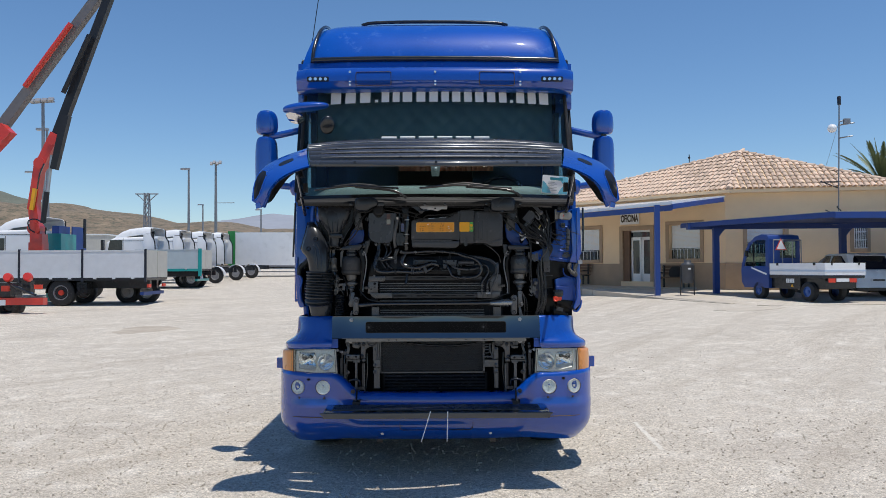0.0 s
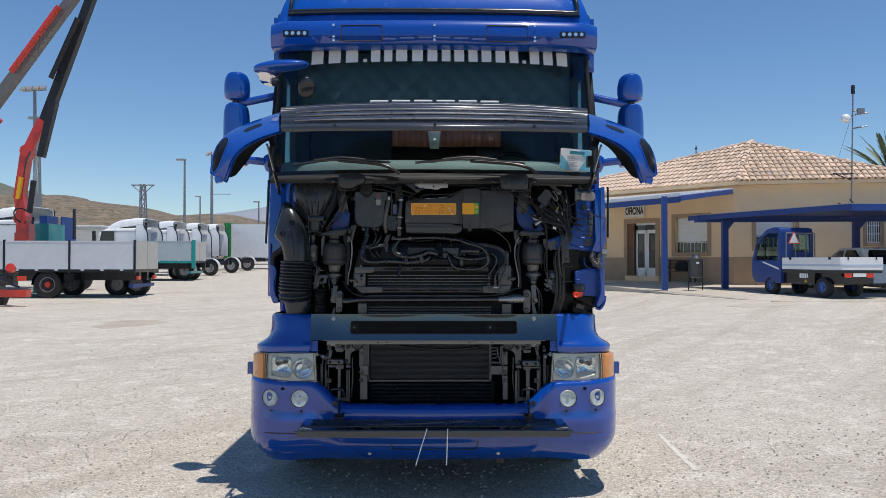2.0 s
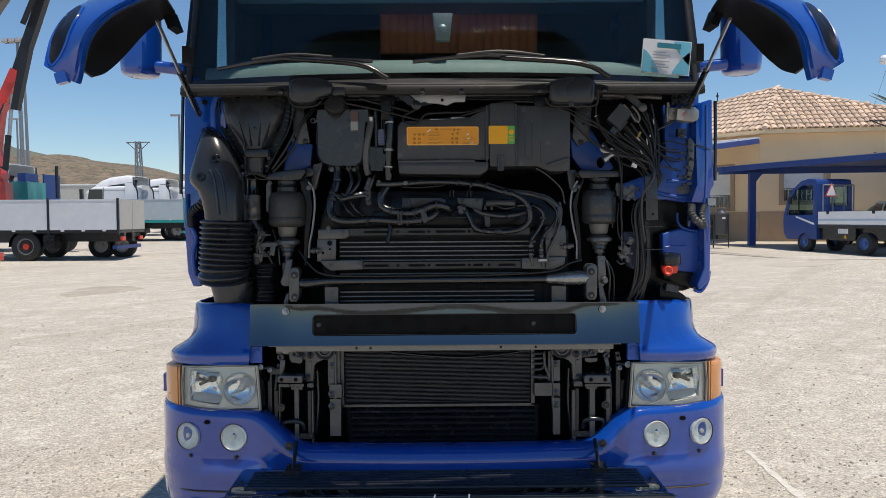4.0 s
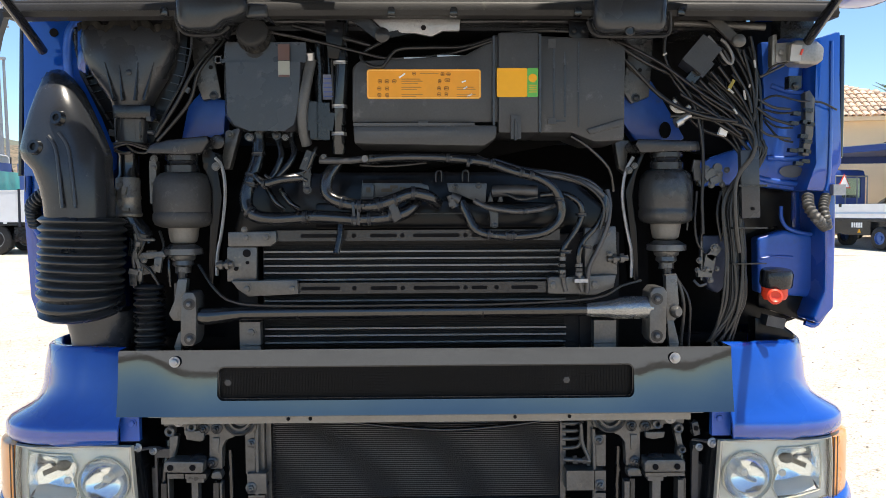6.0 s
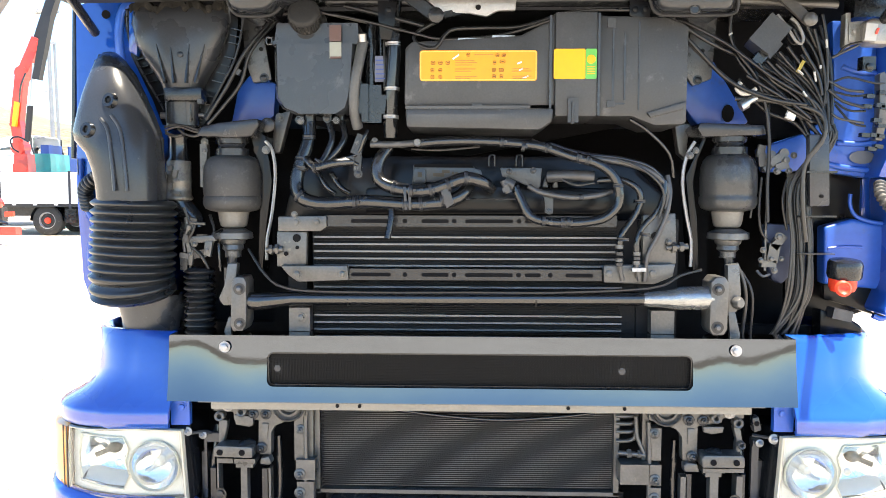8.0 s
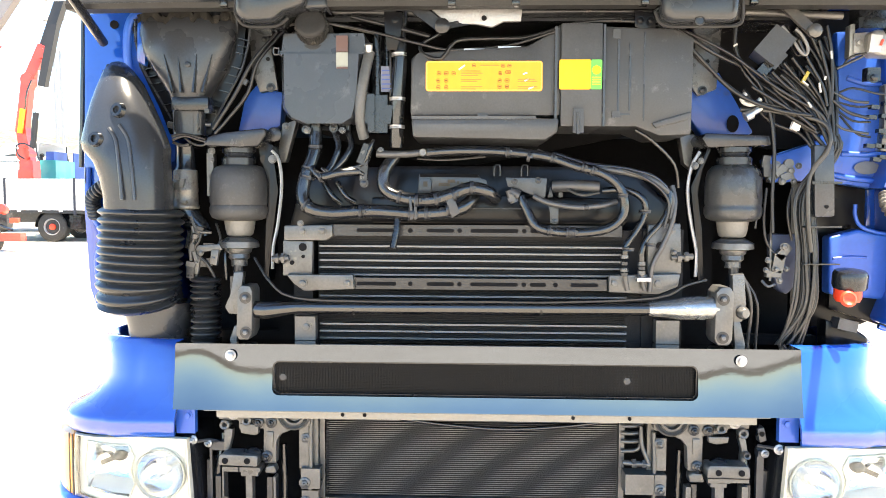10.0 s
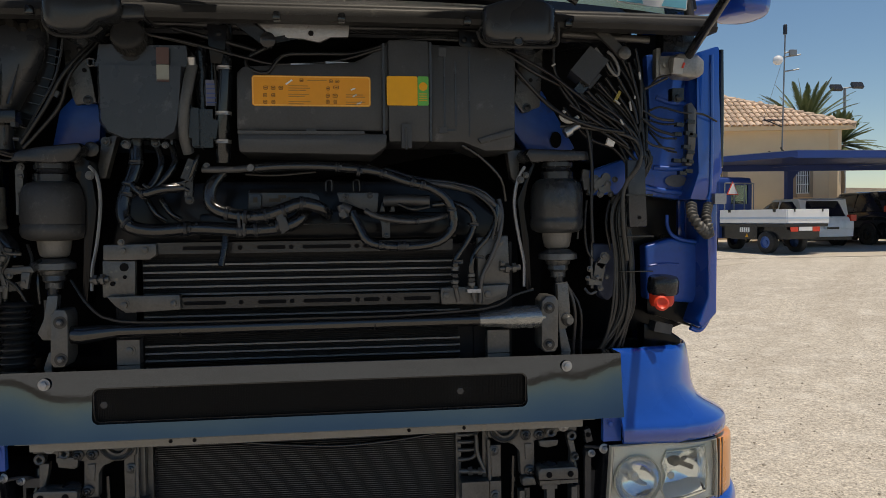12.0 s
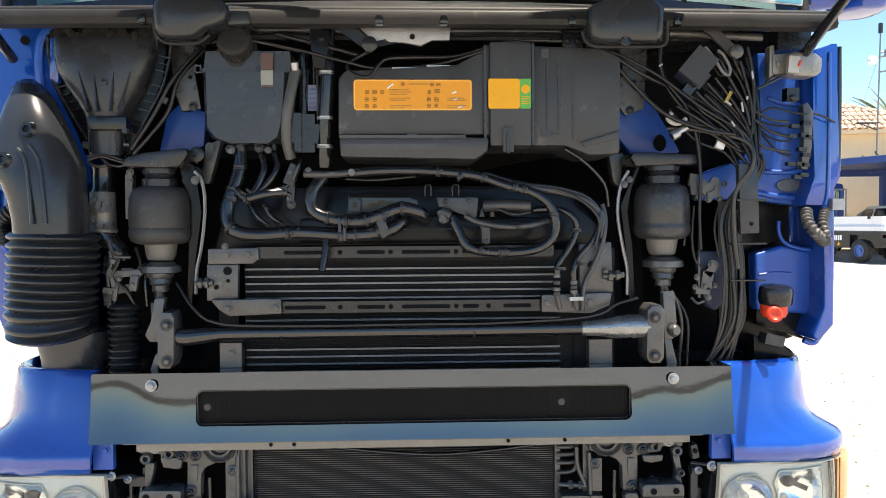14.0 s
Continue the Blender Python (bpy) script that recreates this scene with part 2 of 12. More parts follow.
def ground_mat():
    m = mat("pale crushed limestone", (0.56, 0.495, 0.405), 0.92, 0.0, 0.12, 0.35, 0.0, 14.0)
    n, l = m.node_tree.nodes, m.node_tree.links
    b = n["Principled BSDF"]
    src = b.inputs["Base Color"].links[0].from_socket
    tc = n.new("ShaderNodeTexCoord")
    out = src
    for sc, lo, hi, colr, f in ((55, 0.50, 0.66, (0.17, 0.15, 0.12), 0.9), (17, 0.50, 0.72, (0.33, 0.28, 0.22), 0.7), (180, 0.45, 0.75, (0.76, 0.72, 0.65), 0.7), (0.45, 0.52, 0.70, (0.40, 0.35, 0.29), 0.55), (2.7, 0.52, 0.68, (0.70, 0.65, 0.57), 0.5)):
        t, r, x = n.new("ShaderNodeTexNoise"), n.new("ShaderNodeMapRange"), n.new("ShaderNodeMix")
        t.inputs["Scale"].default_value, t.inputs["Detail"].default_value = sc, 6
        r.inputs["From Min"].default_value, r.inputs["From Max"].default_value, r.inputs["To Max"].default_value = lo, hi, f
        l.new(tc.outputs["Object"], t.inputs["Vector"])
        l.new(t.outputs["Fac"], r.inputs["Value"])
        x.data_type = "RGBA"
        l.new(r.outputs[0], x.inputs[0])
        l.new(out, x.inputs[6])
        x.inputs[7].default_value = (*colr, 1)
        out = x.outputs[2]
    # long faint wheel tracks
    mp, t, r, x = n.new("ShaderNodeMapping"), n.new("ShaderNodeTexNoise"), n.new("ShaderNodeMapRange"), n.new("ShaderNodeMix")
    mp.vector_type = "TEXTURE"
    mp.inputs["Rotation"].default_value = (0, 0, radians(52))
    mp.inputs["Scale"].default_value = (6.0, 0.45, 1)
    t.inputs["Scale"].default_value, t.inputs["Detail"].default_value, t.inputs["Distortion"].default_value = 1.0, 5, 0.5
    r.inputs["From Min"].default_value, r.inputs["From Max"].default_value, r.inputs["To Max"].default_value = 0.50, 0.66, 0.5
    l.new(tc.outputs["Object"], mp.inputs["Vector"])
    l.new(mp.outputs[0], t.inputs["Vector"])
    l.new(t.outputs["Fac"], r.inputs["Value"])
    x.data_type = "RGBA"
    l.new(r.outputs[0], x.inputs[0])
    l.new(out, x.inputs[6])
    x.inputs[7].default_value = (0.40, 0.345, 0.275, 1)
    out = x.outputs[2]
    # single stones: each cell of the pattern has its own tone
    for sc, lo, hi in ((44, 0.80, 1.16), (110, 0.74, 1.22)):
        vo, sep, r, x = n.new("ShaderNodeTexVoronoi"), n.new("ShaderNodeSeparateColor"), n.new("ShaderNodeMapRange"), n.new("ShaderNodeHueSaturation")
        vo.inputs["Scale"].default_value = sc
        r.inputs["To Min"].default_value, r.inputs["To Max"].default_value = lo, hi
        l.new(tc.outputs["Object"], vo.inputs["Vector"])
        l.new(vo.outputs["Color"], sep.inputs[0])
        l.new(sep.outputs[0], r.inputs["Value"])
        l.new(r.outputs[0], x.inputs["Value"])
        l.new(out, x.inputs["Color"])
        out = x.outputs[0]
    l.new(out, b.inputs["Base Color"])
    t, bp = n.new("ShaderNodeTexNoise"), n.new("ShaderNodeBump")
    t.inputs["Scale"].default_value, t.inputs["Detail"].default_value = 90, 8
    bp.inputs["Strength"].default_value, bp.inputs["Distance"].default_value = 0.8, 0.012
    l.new(tc.outputs["Object"], t.inputs["Vector"])
    l.new(t.outputs["Fac"], bp.inputs["Height"])
    l.new(bp.outputs[0], b.inputs["Normal"])
    return m


GROUND = ground_mat()


# ---- mesh tools ----
def link(name, bm, material, smooth=52):
    me = bpy.data.meshes.new(name)
    bmesh.ops.recalc_face_normals(bm, faces=bm.faces)
    bm.to_mesh(me)
    bm.free()
    me.materials.append(material)
    if smooth:
        me.polygons.foreach_set("use_smooth", [True] * len(me.polygons))
        me.set_sharp_from_angle(angle=radians(smooth))
    return new(name, me)


def thing(name, at, label, category, group=""):
    e = new(name)
    e.empty_display_size = 0.1
    e.location = at
    return tagged(e, label, category, group)


def part(name, bm, material, parent, label="", smooth=52):
    """One mesh, in world coordinates, under a thing or under a part."""
    ob = link(name, bm, material, smooth)
    ob.parent = parent
    if parent.type == "EMPTY":
        ob.matrix_parent_inverse = Matrix.Translation(parent.location).inverted()
    return tagged(ob, label)


def parts(name, bms, material, parent, label="", smooth=52):
    return [part(name, b, material, parent, label, smooth) for b in bms]


def solo(name, bm, material, label, category, group="", kind="", smooth=52):
    return tagged(link(name, bm, material, smooth), label, category, group, kind)


def bev(bm, w, seg=2):
    if w > 0:
        es = [e for e in bm.edges if len(e.link_faces) == 2 and e.calc_face_angle(0) > 0.6]
        bmesh.ops.bevel(bm, geom=es, offset=w, segments=seg, profile=0.6, affect="EDGES", clamp_overlap=True)
    return bm


def box(a, b, w=0.0, seg=2):
    bm = bmesh.new()
    lo, hi = [min(p, q) for p, q in zip(a, b)], [max(p, q) for p, q in zip(a, b)]
    v = [bm.verts.new((x, y, z)) for x in (lo[0], hi[0]) for y in (lo[1], hi[1]) for z in (lo[2], hi[2])]
    for f in ((0, 1, 3, 2), (4, 6, 7, 5), (0, 4, 5, 1), (2, 3, 7, 6), (0, 2, 6, 4), (1, 5, 7, 3)):
        bm.faces.new([v[i] for i in f])
    return bev(bm, w, seg)


def obox(c, size, rot=(0, 0, 0), w=0.0):
    """A box of that size about c, turned by degrees."""
    h = Vector(size) / 2
    bm = box(-h, h, w)
    bm.transform(pose(*c, *rot))
    return bm


def prism(pts, y0, y1, w=0.0, seg=2):
    """A plate with the outline of pts in x and z, from y0 to y1."""
    bm = bmesh.new()
    a = [bm.verts.new((p[0], y0, p[-1])) for p in pts]
    b = [bm.verts.new((p[0], y1, p[-1])) for p in pts]
    bm.faces.new(a), bm.faces.new(b[::-1])
    for i in range(len(pts)):
        j = (i + 1) % len(pts)
        bm.faces.new((a[i], b[i], b[j], a[j]))
    bmesh.ops.recalc_face_normals(bm, faces=bm.faces)
    return bev(bm, w, seg)


def prism_x(pts, x0, x1, w=0.0):
    """A plate with the outline of pts (y, z), from x0 to x1."""
    bm = prism([(p[0], p[1]) for p in pts], x0, x1, w)
    bm.transform(Matrix(((0, 1, 0, 0), (1, 0, 0, 0), (0, 0, 1, 0), (0, 0, 0, 1))))
    bmesh.ops.recalc_face_normals(bm, faces=bm.faces)
    return bm


def merge(*bms):
    out = bmesh.new()
    for b in bms:
        me = bpy.data.meshes.new("tmp")
        b.to_mesh(me)
        b.free()
        out.from_mesh(me)
        bpy.data.meshes.remove(me)
    return out


def curve_points(pts, step=0.02):
    """Points along a smooth line through pts."""
    p = [Vector(q) for q in pts]
    if len(p) < 3:
        return p
    p = [2 * p[0] - p[1]] + p + [2 * p[-1] - p[-2]]
    out = []
    for i in range(1, len(p) - 2):
        a, b, c, d = p[i - 1:i + 3]
        n = max(3, min(14, int((c - b).length / step)))
        for k in range(n):
            t = k / n
            out.append(0.5 * (2 * b + (c - a) * t + (2 * a - 5 * b + 4 * c - d) * t * t + (3 * b - a - 3 * c + d) * t ** 3))
    return out + [p[-2]]


def sweep(line, radii, seg=8, flat=1.0):
    """A round tube along points, with a radius for each."""
    bm, rings = bmesh.new(), []
    side = None
    for i, p in enumerate(line):
        d = (line[min(i + 1, len(line) - 1)] - line[max(i - 1, 0)]).normalized()
        if side is None:
            side = d.orthogonal().normalized()
        side = (side - d * side.dot(d)).normalized()
        up = d.cross(side)
        r = radii[i] if isinstance(radii, (list, tuple)) else radii
        rings.append([bm.verts.new(p + (side * math.cos(a) + up * math.sin(a) * flat) * r) for a in (2 * math.pi * k / seg for k in range(seg))])
    for a, b in zip(rings, rings[1:]):
        for k in range(seg):
            bm.faces.new((a[k], a[(k + 1) % seg], b[(k + 1) % seg], b[k]))
    bm.faces.new(rings[0][::-1]), bm.faces.new(rings[-1])
    return bm


def tube(pts, r, seg=8, step=0.02):
    return sweep(curve_points(pts, step), r, seg)


def rod(a, b, r, seg=12):
    return sweep([Vector(a), Vector(b)], r, seg)


def lathe(profile, at, axis=(0, 0, 1), seg=24, squash=1.0, cap=True):
    """A body of revolution: profile is (radius, height) from at along axis."""
    bm, rings = bmesh.new(), []
    for r, h in profile:
        rings.append([bm.verts.new((max(r, 1e-4) * math.cos(2 * math.pi * k / seg), max(r, 1e-4) * squash * math.sin(2 * math.pi * k / seg), h)) for k in range(seg)])
    for a, b in zip(rings, rings[1:]):
        for k in range(seg):
            bm.faces.new((a[k], a[(k + 1) % seg], b[(k + 1) % seg], b[k]))
    if cap:
        bm.faces.new(rings[0][::-1]), bm.faces.new(rings[-1])
    bm.transform(Matrix.Translation(at) @ Vector(axis).to_track_quat("Z", "Y").to_matrix().to_4x4())
    return bm


def loft(rings, cap=True, close=True):
    bm = bmesh.new()
    rs = [[bm.verts.new(p) for p in r] for r in rings]
    n = len(rs[0])
    for a, b in zip(rs, rs[1:]):
        for k in range(n if close else n - 1):
            bm.faces.new((a[k], a[(k + 1) % n], b[(k + 1) % n], b[k]))
    if cap and close:
        bm.faces.new(rs[0][::-1]), bm.faces.new(rs[-1])
    return bm


def thick(bm, t):
    bmesh.ops.recalc_face_normals(bm, faces=bm.faces)
    bmesh.ops.solidify(bm, geom=bm.faces[:], thickness=t)
    return bm


def rounded(x0, x1, z0, z1, r, n=6):
    """Outline of a rectangle with round corners, in x and z."""
    pts = []
    for cx, cz, a0 in ((x1 - r, z1 - r, 0), (x0 + r, z1 - r, 90), (x0 + r, z0 + r, 180), (x1 - r, z0 + r, 270)):
        pts += [(cx + r * math.cos(radians(a0 + 90 * k / n)), cz + r * math.sin(radians(a0 + 90 * k / n))) for k in range(n + 1)]
    return pts


def frame_plate(outer, inner, y0, y1):
    """A plate with a hole; outer and inner are outlines with the same number of points."""
    bm = bmesh.new()
    n = len(outer)
    r = [[bm.verts.new((p[0], y, p[-1])) for p in o] for y in (y0, y1) for o in (outer, inner)]
    for a, b in ((0, 1), (3, 2), (2, 0), (1, 3)):
        for k in range(n):
            bm.faces.new((r[a][k], r[a][(k + 1) % n], r[b][(k + 1) % n], r[b][k]))
    bmesh.ops.recalc_face_normals(bm, faces=bm.faces)
    return bm


def bolt(at, r=0.009, axis=(0, -1, 0), h=0.008):
    """A hexagon head on a washer."""
    return merge(lathe([(r * 1.5, 0), (r * 1.5, h * 0.25)], at, axis, 14), lathe([(r, h * 0.25), (r, h), (r * 0.6, h * 1.15)], at, axis, 6))


def sstep(a, b, x):
    t = min(1, max(0, (x - a) / (b - a)))
    return t * t * (3 - 2 * t)


# ---- ground ----
def height(x, y):
    """The yard rises gently away from the lorry, more towards the office."""
    back = 0.0085 * max(0, min(y, 120) - 9)
    back += 0.0175 * sstep(-4, -9, x) * max(0, min(y, 70) - 31)
    return back + sstep(2, 10, x) * (0.42 * sstep(8, 20, y) + 0.06 * sstep(20, 30, y))


def build_ground():
    def axis(fine, far):
        a = [i * 0.8 for i in range(int(fine / 0.8) + 1)]
        while a[-1] < far:
            a.append(a[-1] * 1.25)
        return a
    xs = axis(40, 3500)
    xs = [-v for v in xs[:0:-1]] + xs
    ys = [-v for v in axis(16, 3500)[:0:-1]] + axis(64, 3500)
    bm = bmesh.new()
    g = [[bm.verts.new((x, y, height(x, y))) for x in xs] for y in ys]
    for a, b in zip(g, g[1:]):
        for k in range(len(xs) - 1):
            bm.faces.new((a[k], a[k + 1], b[k + 1], b[k]))
    solo("ground", bm, GROUND, "pale dusty crushed limestone yard surface", "ground", kind="structure", smooth=180)


build_ground()


# ---- the blue lorry ----
CX = 0.02
lorry = thing("lorry", (CX, 7.6, 0), "blue tractor lorry with its front hatch raised, on gravel", "lorry")
cab = part("rear_wall", box((CX - 1.14, 8.80, 0.98), (CX + 1.14, 8.85, 3.42)), BLUE, lorry)
for s in (-1, 1):
    xa, xb = CX + s * 1.19, CX + s * 1.14
    part("side_wall", merge(
        prism_x([(6.63, 1.36), (7.05, 1.36), (7.15, 0.98), (8.85, 0.98), (8.85, 2.28), (6.63, 2.28)], min(xa, xb), max(xa, xb), 0.006),
        prism_x([(7.75, 2.27), (8.85, 2.27), (8.85, 3.03), (7.75, 3.03)], min(xa, xb), max(xa, xb)),
        prism_x([(6.80, 3.02), (8.85, 3.02), (8.85, 3.42), (6.80, 3.42)], min(xa, xb), max(xa, xb), 0.006)), BLUE, lorry, "blue cab side with door")
    part("screen_pillar", prism_x([(6.60, 2.28), (6.98, 2.28), (7.08, 3.02), (6.86, 3.02)], min(xa, xb), max(xa, xb), 0.006), SHROUD_LINER, lorry, "black screen pillar")


def across(f, n=32, lo=-1.0, hi=1.0):
    return [f(lo + (hi - lo) * k / n) for k in range(n + 1)]


def roof_sheet():
    rows = []
    for y, z, w, drop in ((6.64, 3.28, 1.16, 0.03), (6.66, 3.40, 1.145, 0.03), (6.71, 3.52, 1.115, 0.03), (6.80, 3.66, 1.08, 0.04), (6.94, 3.77, 1.06, 0.05), (7.15, 3.85, 1.05, 0.05), (7.5, 3.89, 1.045, 0.05), (8.2, 3.91, 1.045, 0.05), (8.85, 3.89, 1.045, 0.05)):
        row = [(CX - 1.17, y + 0.16, 3.22)]
        row += across(lambda u: (CX + w * u, y + 0.07 * abs(u) ** 8, z + 0.02 - 0.6 * drop * abs(u) ** 14 - 0.02 * u * u), 28)
        row += [(CX + 1.17, y + 0.16, 3.22)]
        rows.append(row)
    return thick(loft(rows, False, False), 0.02)


part("roof", roof_sheet(), ROOF, cab)
part("roof_seam", tube([(CX + 1.045 * u, 6.652 + 0.02 * abs(u) ** 6, 3.425 - 0.012 * u * u) for u in (-1.0, -0.95, -0.6, -0.3, 0, 0.3, 0.6, 0.95, 1.0)], 0.024, 10, 0.05), RUBBER, cab, "black rubber roof seam")
for s in (-1, 1):
    part("roof_gutter", tube([(CX + s * 1.05, 6.69, 3.40), (CX + s * 1.045, 6.74, 3.53), (CX + s * 1.025, 6.85, 3.68), (CX + s * 1.005, 6.99, 3.785), (CX + s * 0.99, 7.2, 3.86), (CX + s * 0.985, 7.5, 3.90)], 0.016, 8, 0.04), RUBBER, cab, "black roof gutter strip")
    part("marker_lamp", lathe([(0.018, 0), (0.018, 0.03), (0.028, 0.03), (0.03, 0.05), (0.02, 0.055)], (CX + s * 1.13, 6.95, 3.46), (s, 0, 0.1), 14), PLASTIC, cab)
part("roof_rail", tube([(CX - 0.66, 7.3, 3.87), (CX - 0.62, 7.3, 3.93), (CX, 7.3, 3.945), (CX + 0.62, 7.3, 3.93), (CX + 0.66, 7.3, 3.87)], 0.016, 8, 0.1), PLASTIC, cab)
part("aerial", rod((CX - 1.13, 6.98, 3.42), (CX - 1.02, 7.02, 4.25), 0.004, 6), PLASTIC, cab, "thin black whip aerial")
part("aerial_base", lathe([(0.022, 0), (0.02, 0.05), (0.008, 0.10)], (CX - 1.14, 6.975, 3.36), (0.1, 0, 1), 12), PLASTIC, cab)
part("air_horn_mount", merge(*[lathe([(0.012, 0), (0.016, 0.012), (0.006, 0.02)], (CX + 0.15 + 0.035 * math.cos(k * 2.1), 6.71 + 0.02 * math.sin(k * 2.1), 3.47 + 0.03 * math.sin(k * 2.1)), (0, -0.8, 0.6), 10) for k in range(4)]), ZINC, cab, "leftover steel bracket on the roof")


def visor():
    rows = []
    for y, z in ((6.62, 3.32), (6.50, 3.315), (6.455, 3.29), (6.44, 3.23), (6.44, 3.19), (6.447, 3.185), (6.46, 3.145), (6.49, 3.13), (6.60, 3.125)):
        rows.append(across(lambda u: (CX + 1.165 * u, y + 0.05 * u * u + 0.22 * max(0, abs(u) - 0.86) ** 2 / 0.02 * 0.35, z + 0.0), 40))
    return thick(loft(rows, False, False), 0.012)


sun_visor = part("sun_visor", visor(), BLUE, lorry)
for s in (-1, 1):
    part("visor_lamp", prism(rounded(CX + s * 0.97 - 0.09, CX + s * 0.97 + 0.09, 3.185, 3.225, 0.008), 6.462, 6.52), PLASTIC, sun_visor, "black four-diode lamp strip")
    part("diode", merge(*[lathe([(0.015, 0), (0.013, 0.004)], (CX + s * 0.97 - 0.063 + k * 0.042, 6.463, 3.205), (0, -1, 0), 12) for k in range(4)]), REFLECTOR, sun_visor)
    x = CX + s * 0.51
    def on_visor(px, pz):
        lean = 0.008 * max(0, 3.19 - pz) / 0.02 * 0.35 + 0.25 * max(0, pz - 3.23)
        return Vector((px, 6.4365 + 0.05 * ((px - CX) / 1.165) ** 2 + lean, pz))
    ring = [on_visor(p[0], p[1]) for p in rounded(x - 0.145, x + 0.145, 3.15, 3.262, 0.014)]
    part("visor_flap", sweep(ring + ring[:2], 0.003, 6), INK, sun_visor)
    for z in (3.158, 3.185, 3.262):
        part("visor_screw", bolt((CX + s * 0.705, 6.463 if z < 3.2 else 6.452, z), 0.007), CHROME, sun_visor)
for z in (3.158, 3.185, 3.262):
    part("visor_screw", bolt((CX, 6.445, z), 0.007), CHROME, sun_visor)


def screen_point(u, v, lift=0.0):
    """A place on the windscreen: u across from -1 to 1, v from the foot to the top; lift is how far in front."""
    return Vector((CX + u * (1.15 - 0.02 * v), 6.36 + 0.20 * abs(u) ** 2.4 + 0.26 * v - lift, 2.20 + 0.94 * v))


screen_glass = part("windscreen", thick(loft([across(lambda u: screen_point(u, v), 32) for v in [k / 10 for k in range(11)]], False, False), 0.006), SCREEN, lorry, "dark tinted windscreen glass")
screen_glass.visible_shadow = False
part("windscreen_seal", merge(*[tube([screen_point(u, v, 0.004) for u, v in line], 0.016, 8, 0.05) for line in (
    [(-1.0, k / 8) for k in range(9)], [(1.0, k / 8) for k in range(9)], [(-1 + k / 8, 0.0) for k in range(17)])]), COWL, lorry)
WORD_BARS = [0.068, 0.068, 0.068, 0.02, 0.05, 0.045, 0.062, 0.058, 0.054, 0.048, 0.054, 0.05, 0.054, 0.054, 0.05, 0.02, 0.054, 0.054, 0.062]
x = -0.905
SPREAD = 1.93 / sum(w * 1.22 if w > 0.03 else w * 1.8 for w in WORD_BARS)
WORD_BARS = [w * SPREAD for w in WORD_BARS]
for w in WORD_BARS:
    u0, u1 = x / 1.15, (x + w * 0.84) / 1.15
    wide = w > 0.03 * SPREAD
    bot, top = 0.890, 1.0 if wide else 0.915
    part("letter_bar", thick(loft([[screen_point(u, v, 0.03) for u in (u0, (u0 + u1) / 2, u1)] for v in (bot, (bot + top) / 2, top)], False, False), 0.002), WHITE, screen_glass, "white lettering bar on the glass")
    x += w * 1.22 if wide else w * 1.8

# inside of the cab, seen through the glass
part("bunk_wall", box((CX - 1.13, 8.3, 1.5), (CX + 1.13, 8.4, 3.4)), DARKCLOTH, cab)
LOCKER = mat("quilted teal leather", (0.075, 0.115, 0.15), 0.35, 0.0, 0.2, 7, 0.1, 90)
rows = 24
quilt = bmesh.new()
vs = []
for j in range(rows + 1):
    row = []
    for i in range(109):
        px, pz = -1.08 + 2.16 * i / 108, 2.77 + 0.50 * j / rows
        k = abs(math.sin(math.pi * (px / 0.16 + pz / 0.16))) * abs(math.sin(math.pi * (px / 0.16 - pz / 0.16)))
        row.append(quilt.verts.new((CX + px, 7.22 - 0.016 * k ** 0.5, pz)))
    vs.append(row)
for a, b in zip(vs, vs[1:]):
    for k in range(108):
        quilt.faces.new((a[k], a[k + 1], b[k + 1], b[k]))
part("quilted_overhead_locker", merge(quilt, box((CX - 1.08, 7.225, 2.77), (CX + 1.08, 7.45, 3.27))), LOCKER, cab, "dark quilted overhead locker lining")
part("cab_ceiling", box((CX - 1.13, 6.75, 3.34), (CX + 1.13, 8.3, 3.37)), DARKCLOTH, cab)
part("curtain", merge(*[tube([(CX - 0.32 + 0.05 * k, 7.6, 2.58), (CX - 0.32 + 0.05 * k, 7.58, 2.8), (CX - 0.32 + 0.05 * k, 7.6, 3.0)], 0.034, 8) for k in range(18)]), CURTAIN, cab, "rust-red curtain across the bunk")
part("dashboard", thick(loft([across(lambda u: (CX + u * 1.10, (6.42 + 0.20 * abs(u) ** 2.4) * (1 - f) + 7.10 * f, z), 32) for f, z in ((0.02, 2.21), (0.03, 2.24), (0.06, 2.295), (0.12, 2.324), (0.6, 2.338), (0.95, 2.335), (1.0, 2.28), (1.0, 2.22))], False, False), 0.015), DASH, cab, "pale teal dashboard under the glass")
for s in (-1, 1):
    part("seat_backrest", obox((CX + s * 0.62, 7.75, 2.25), (0.5, 0.16, 0.85), (-8, 0, 0), 0.06), DARKCLOTH, cab)
    part("door_curtain", box((CX + s * 1.09, 7.16, 2.24), (CX + s * 1.135, 7.82, 3.06), 0.01), DARKCLOTH, cab, "dark curtain beside the door")
    part("side_window", box((CX + s * 1.163, 6.95, 2.24), (CX + s * 1.168, 7.78, 3.05)), PANE, cab).visible_shadow = False
part("steering_wheel", merge(tube([(CX + 0.62 + 0.23 * math.cos(a), 7.22 + 0.08 * math.sin(a), 2.28 + 0.20 * math.sin(a)) for a in [k * math.pi / 10 for k in range(21)]], 0.015, 8, 0.05)), PLASTIC, cab)
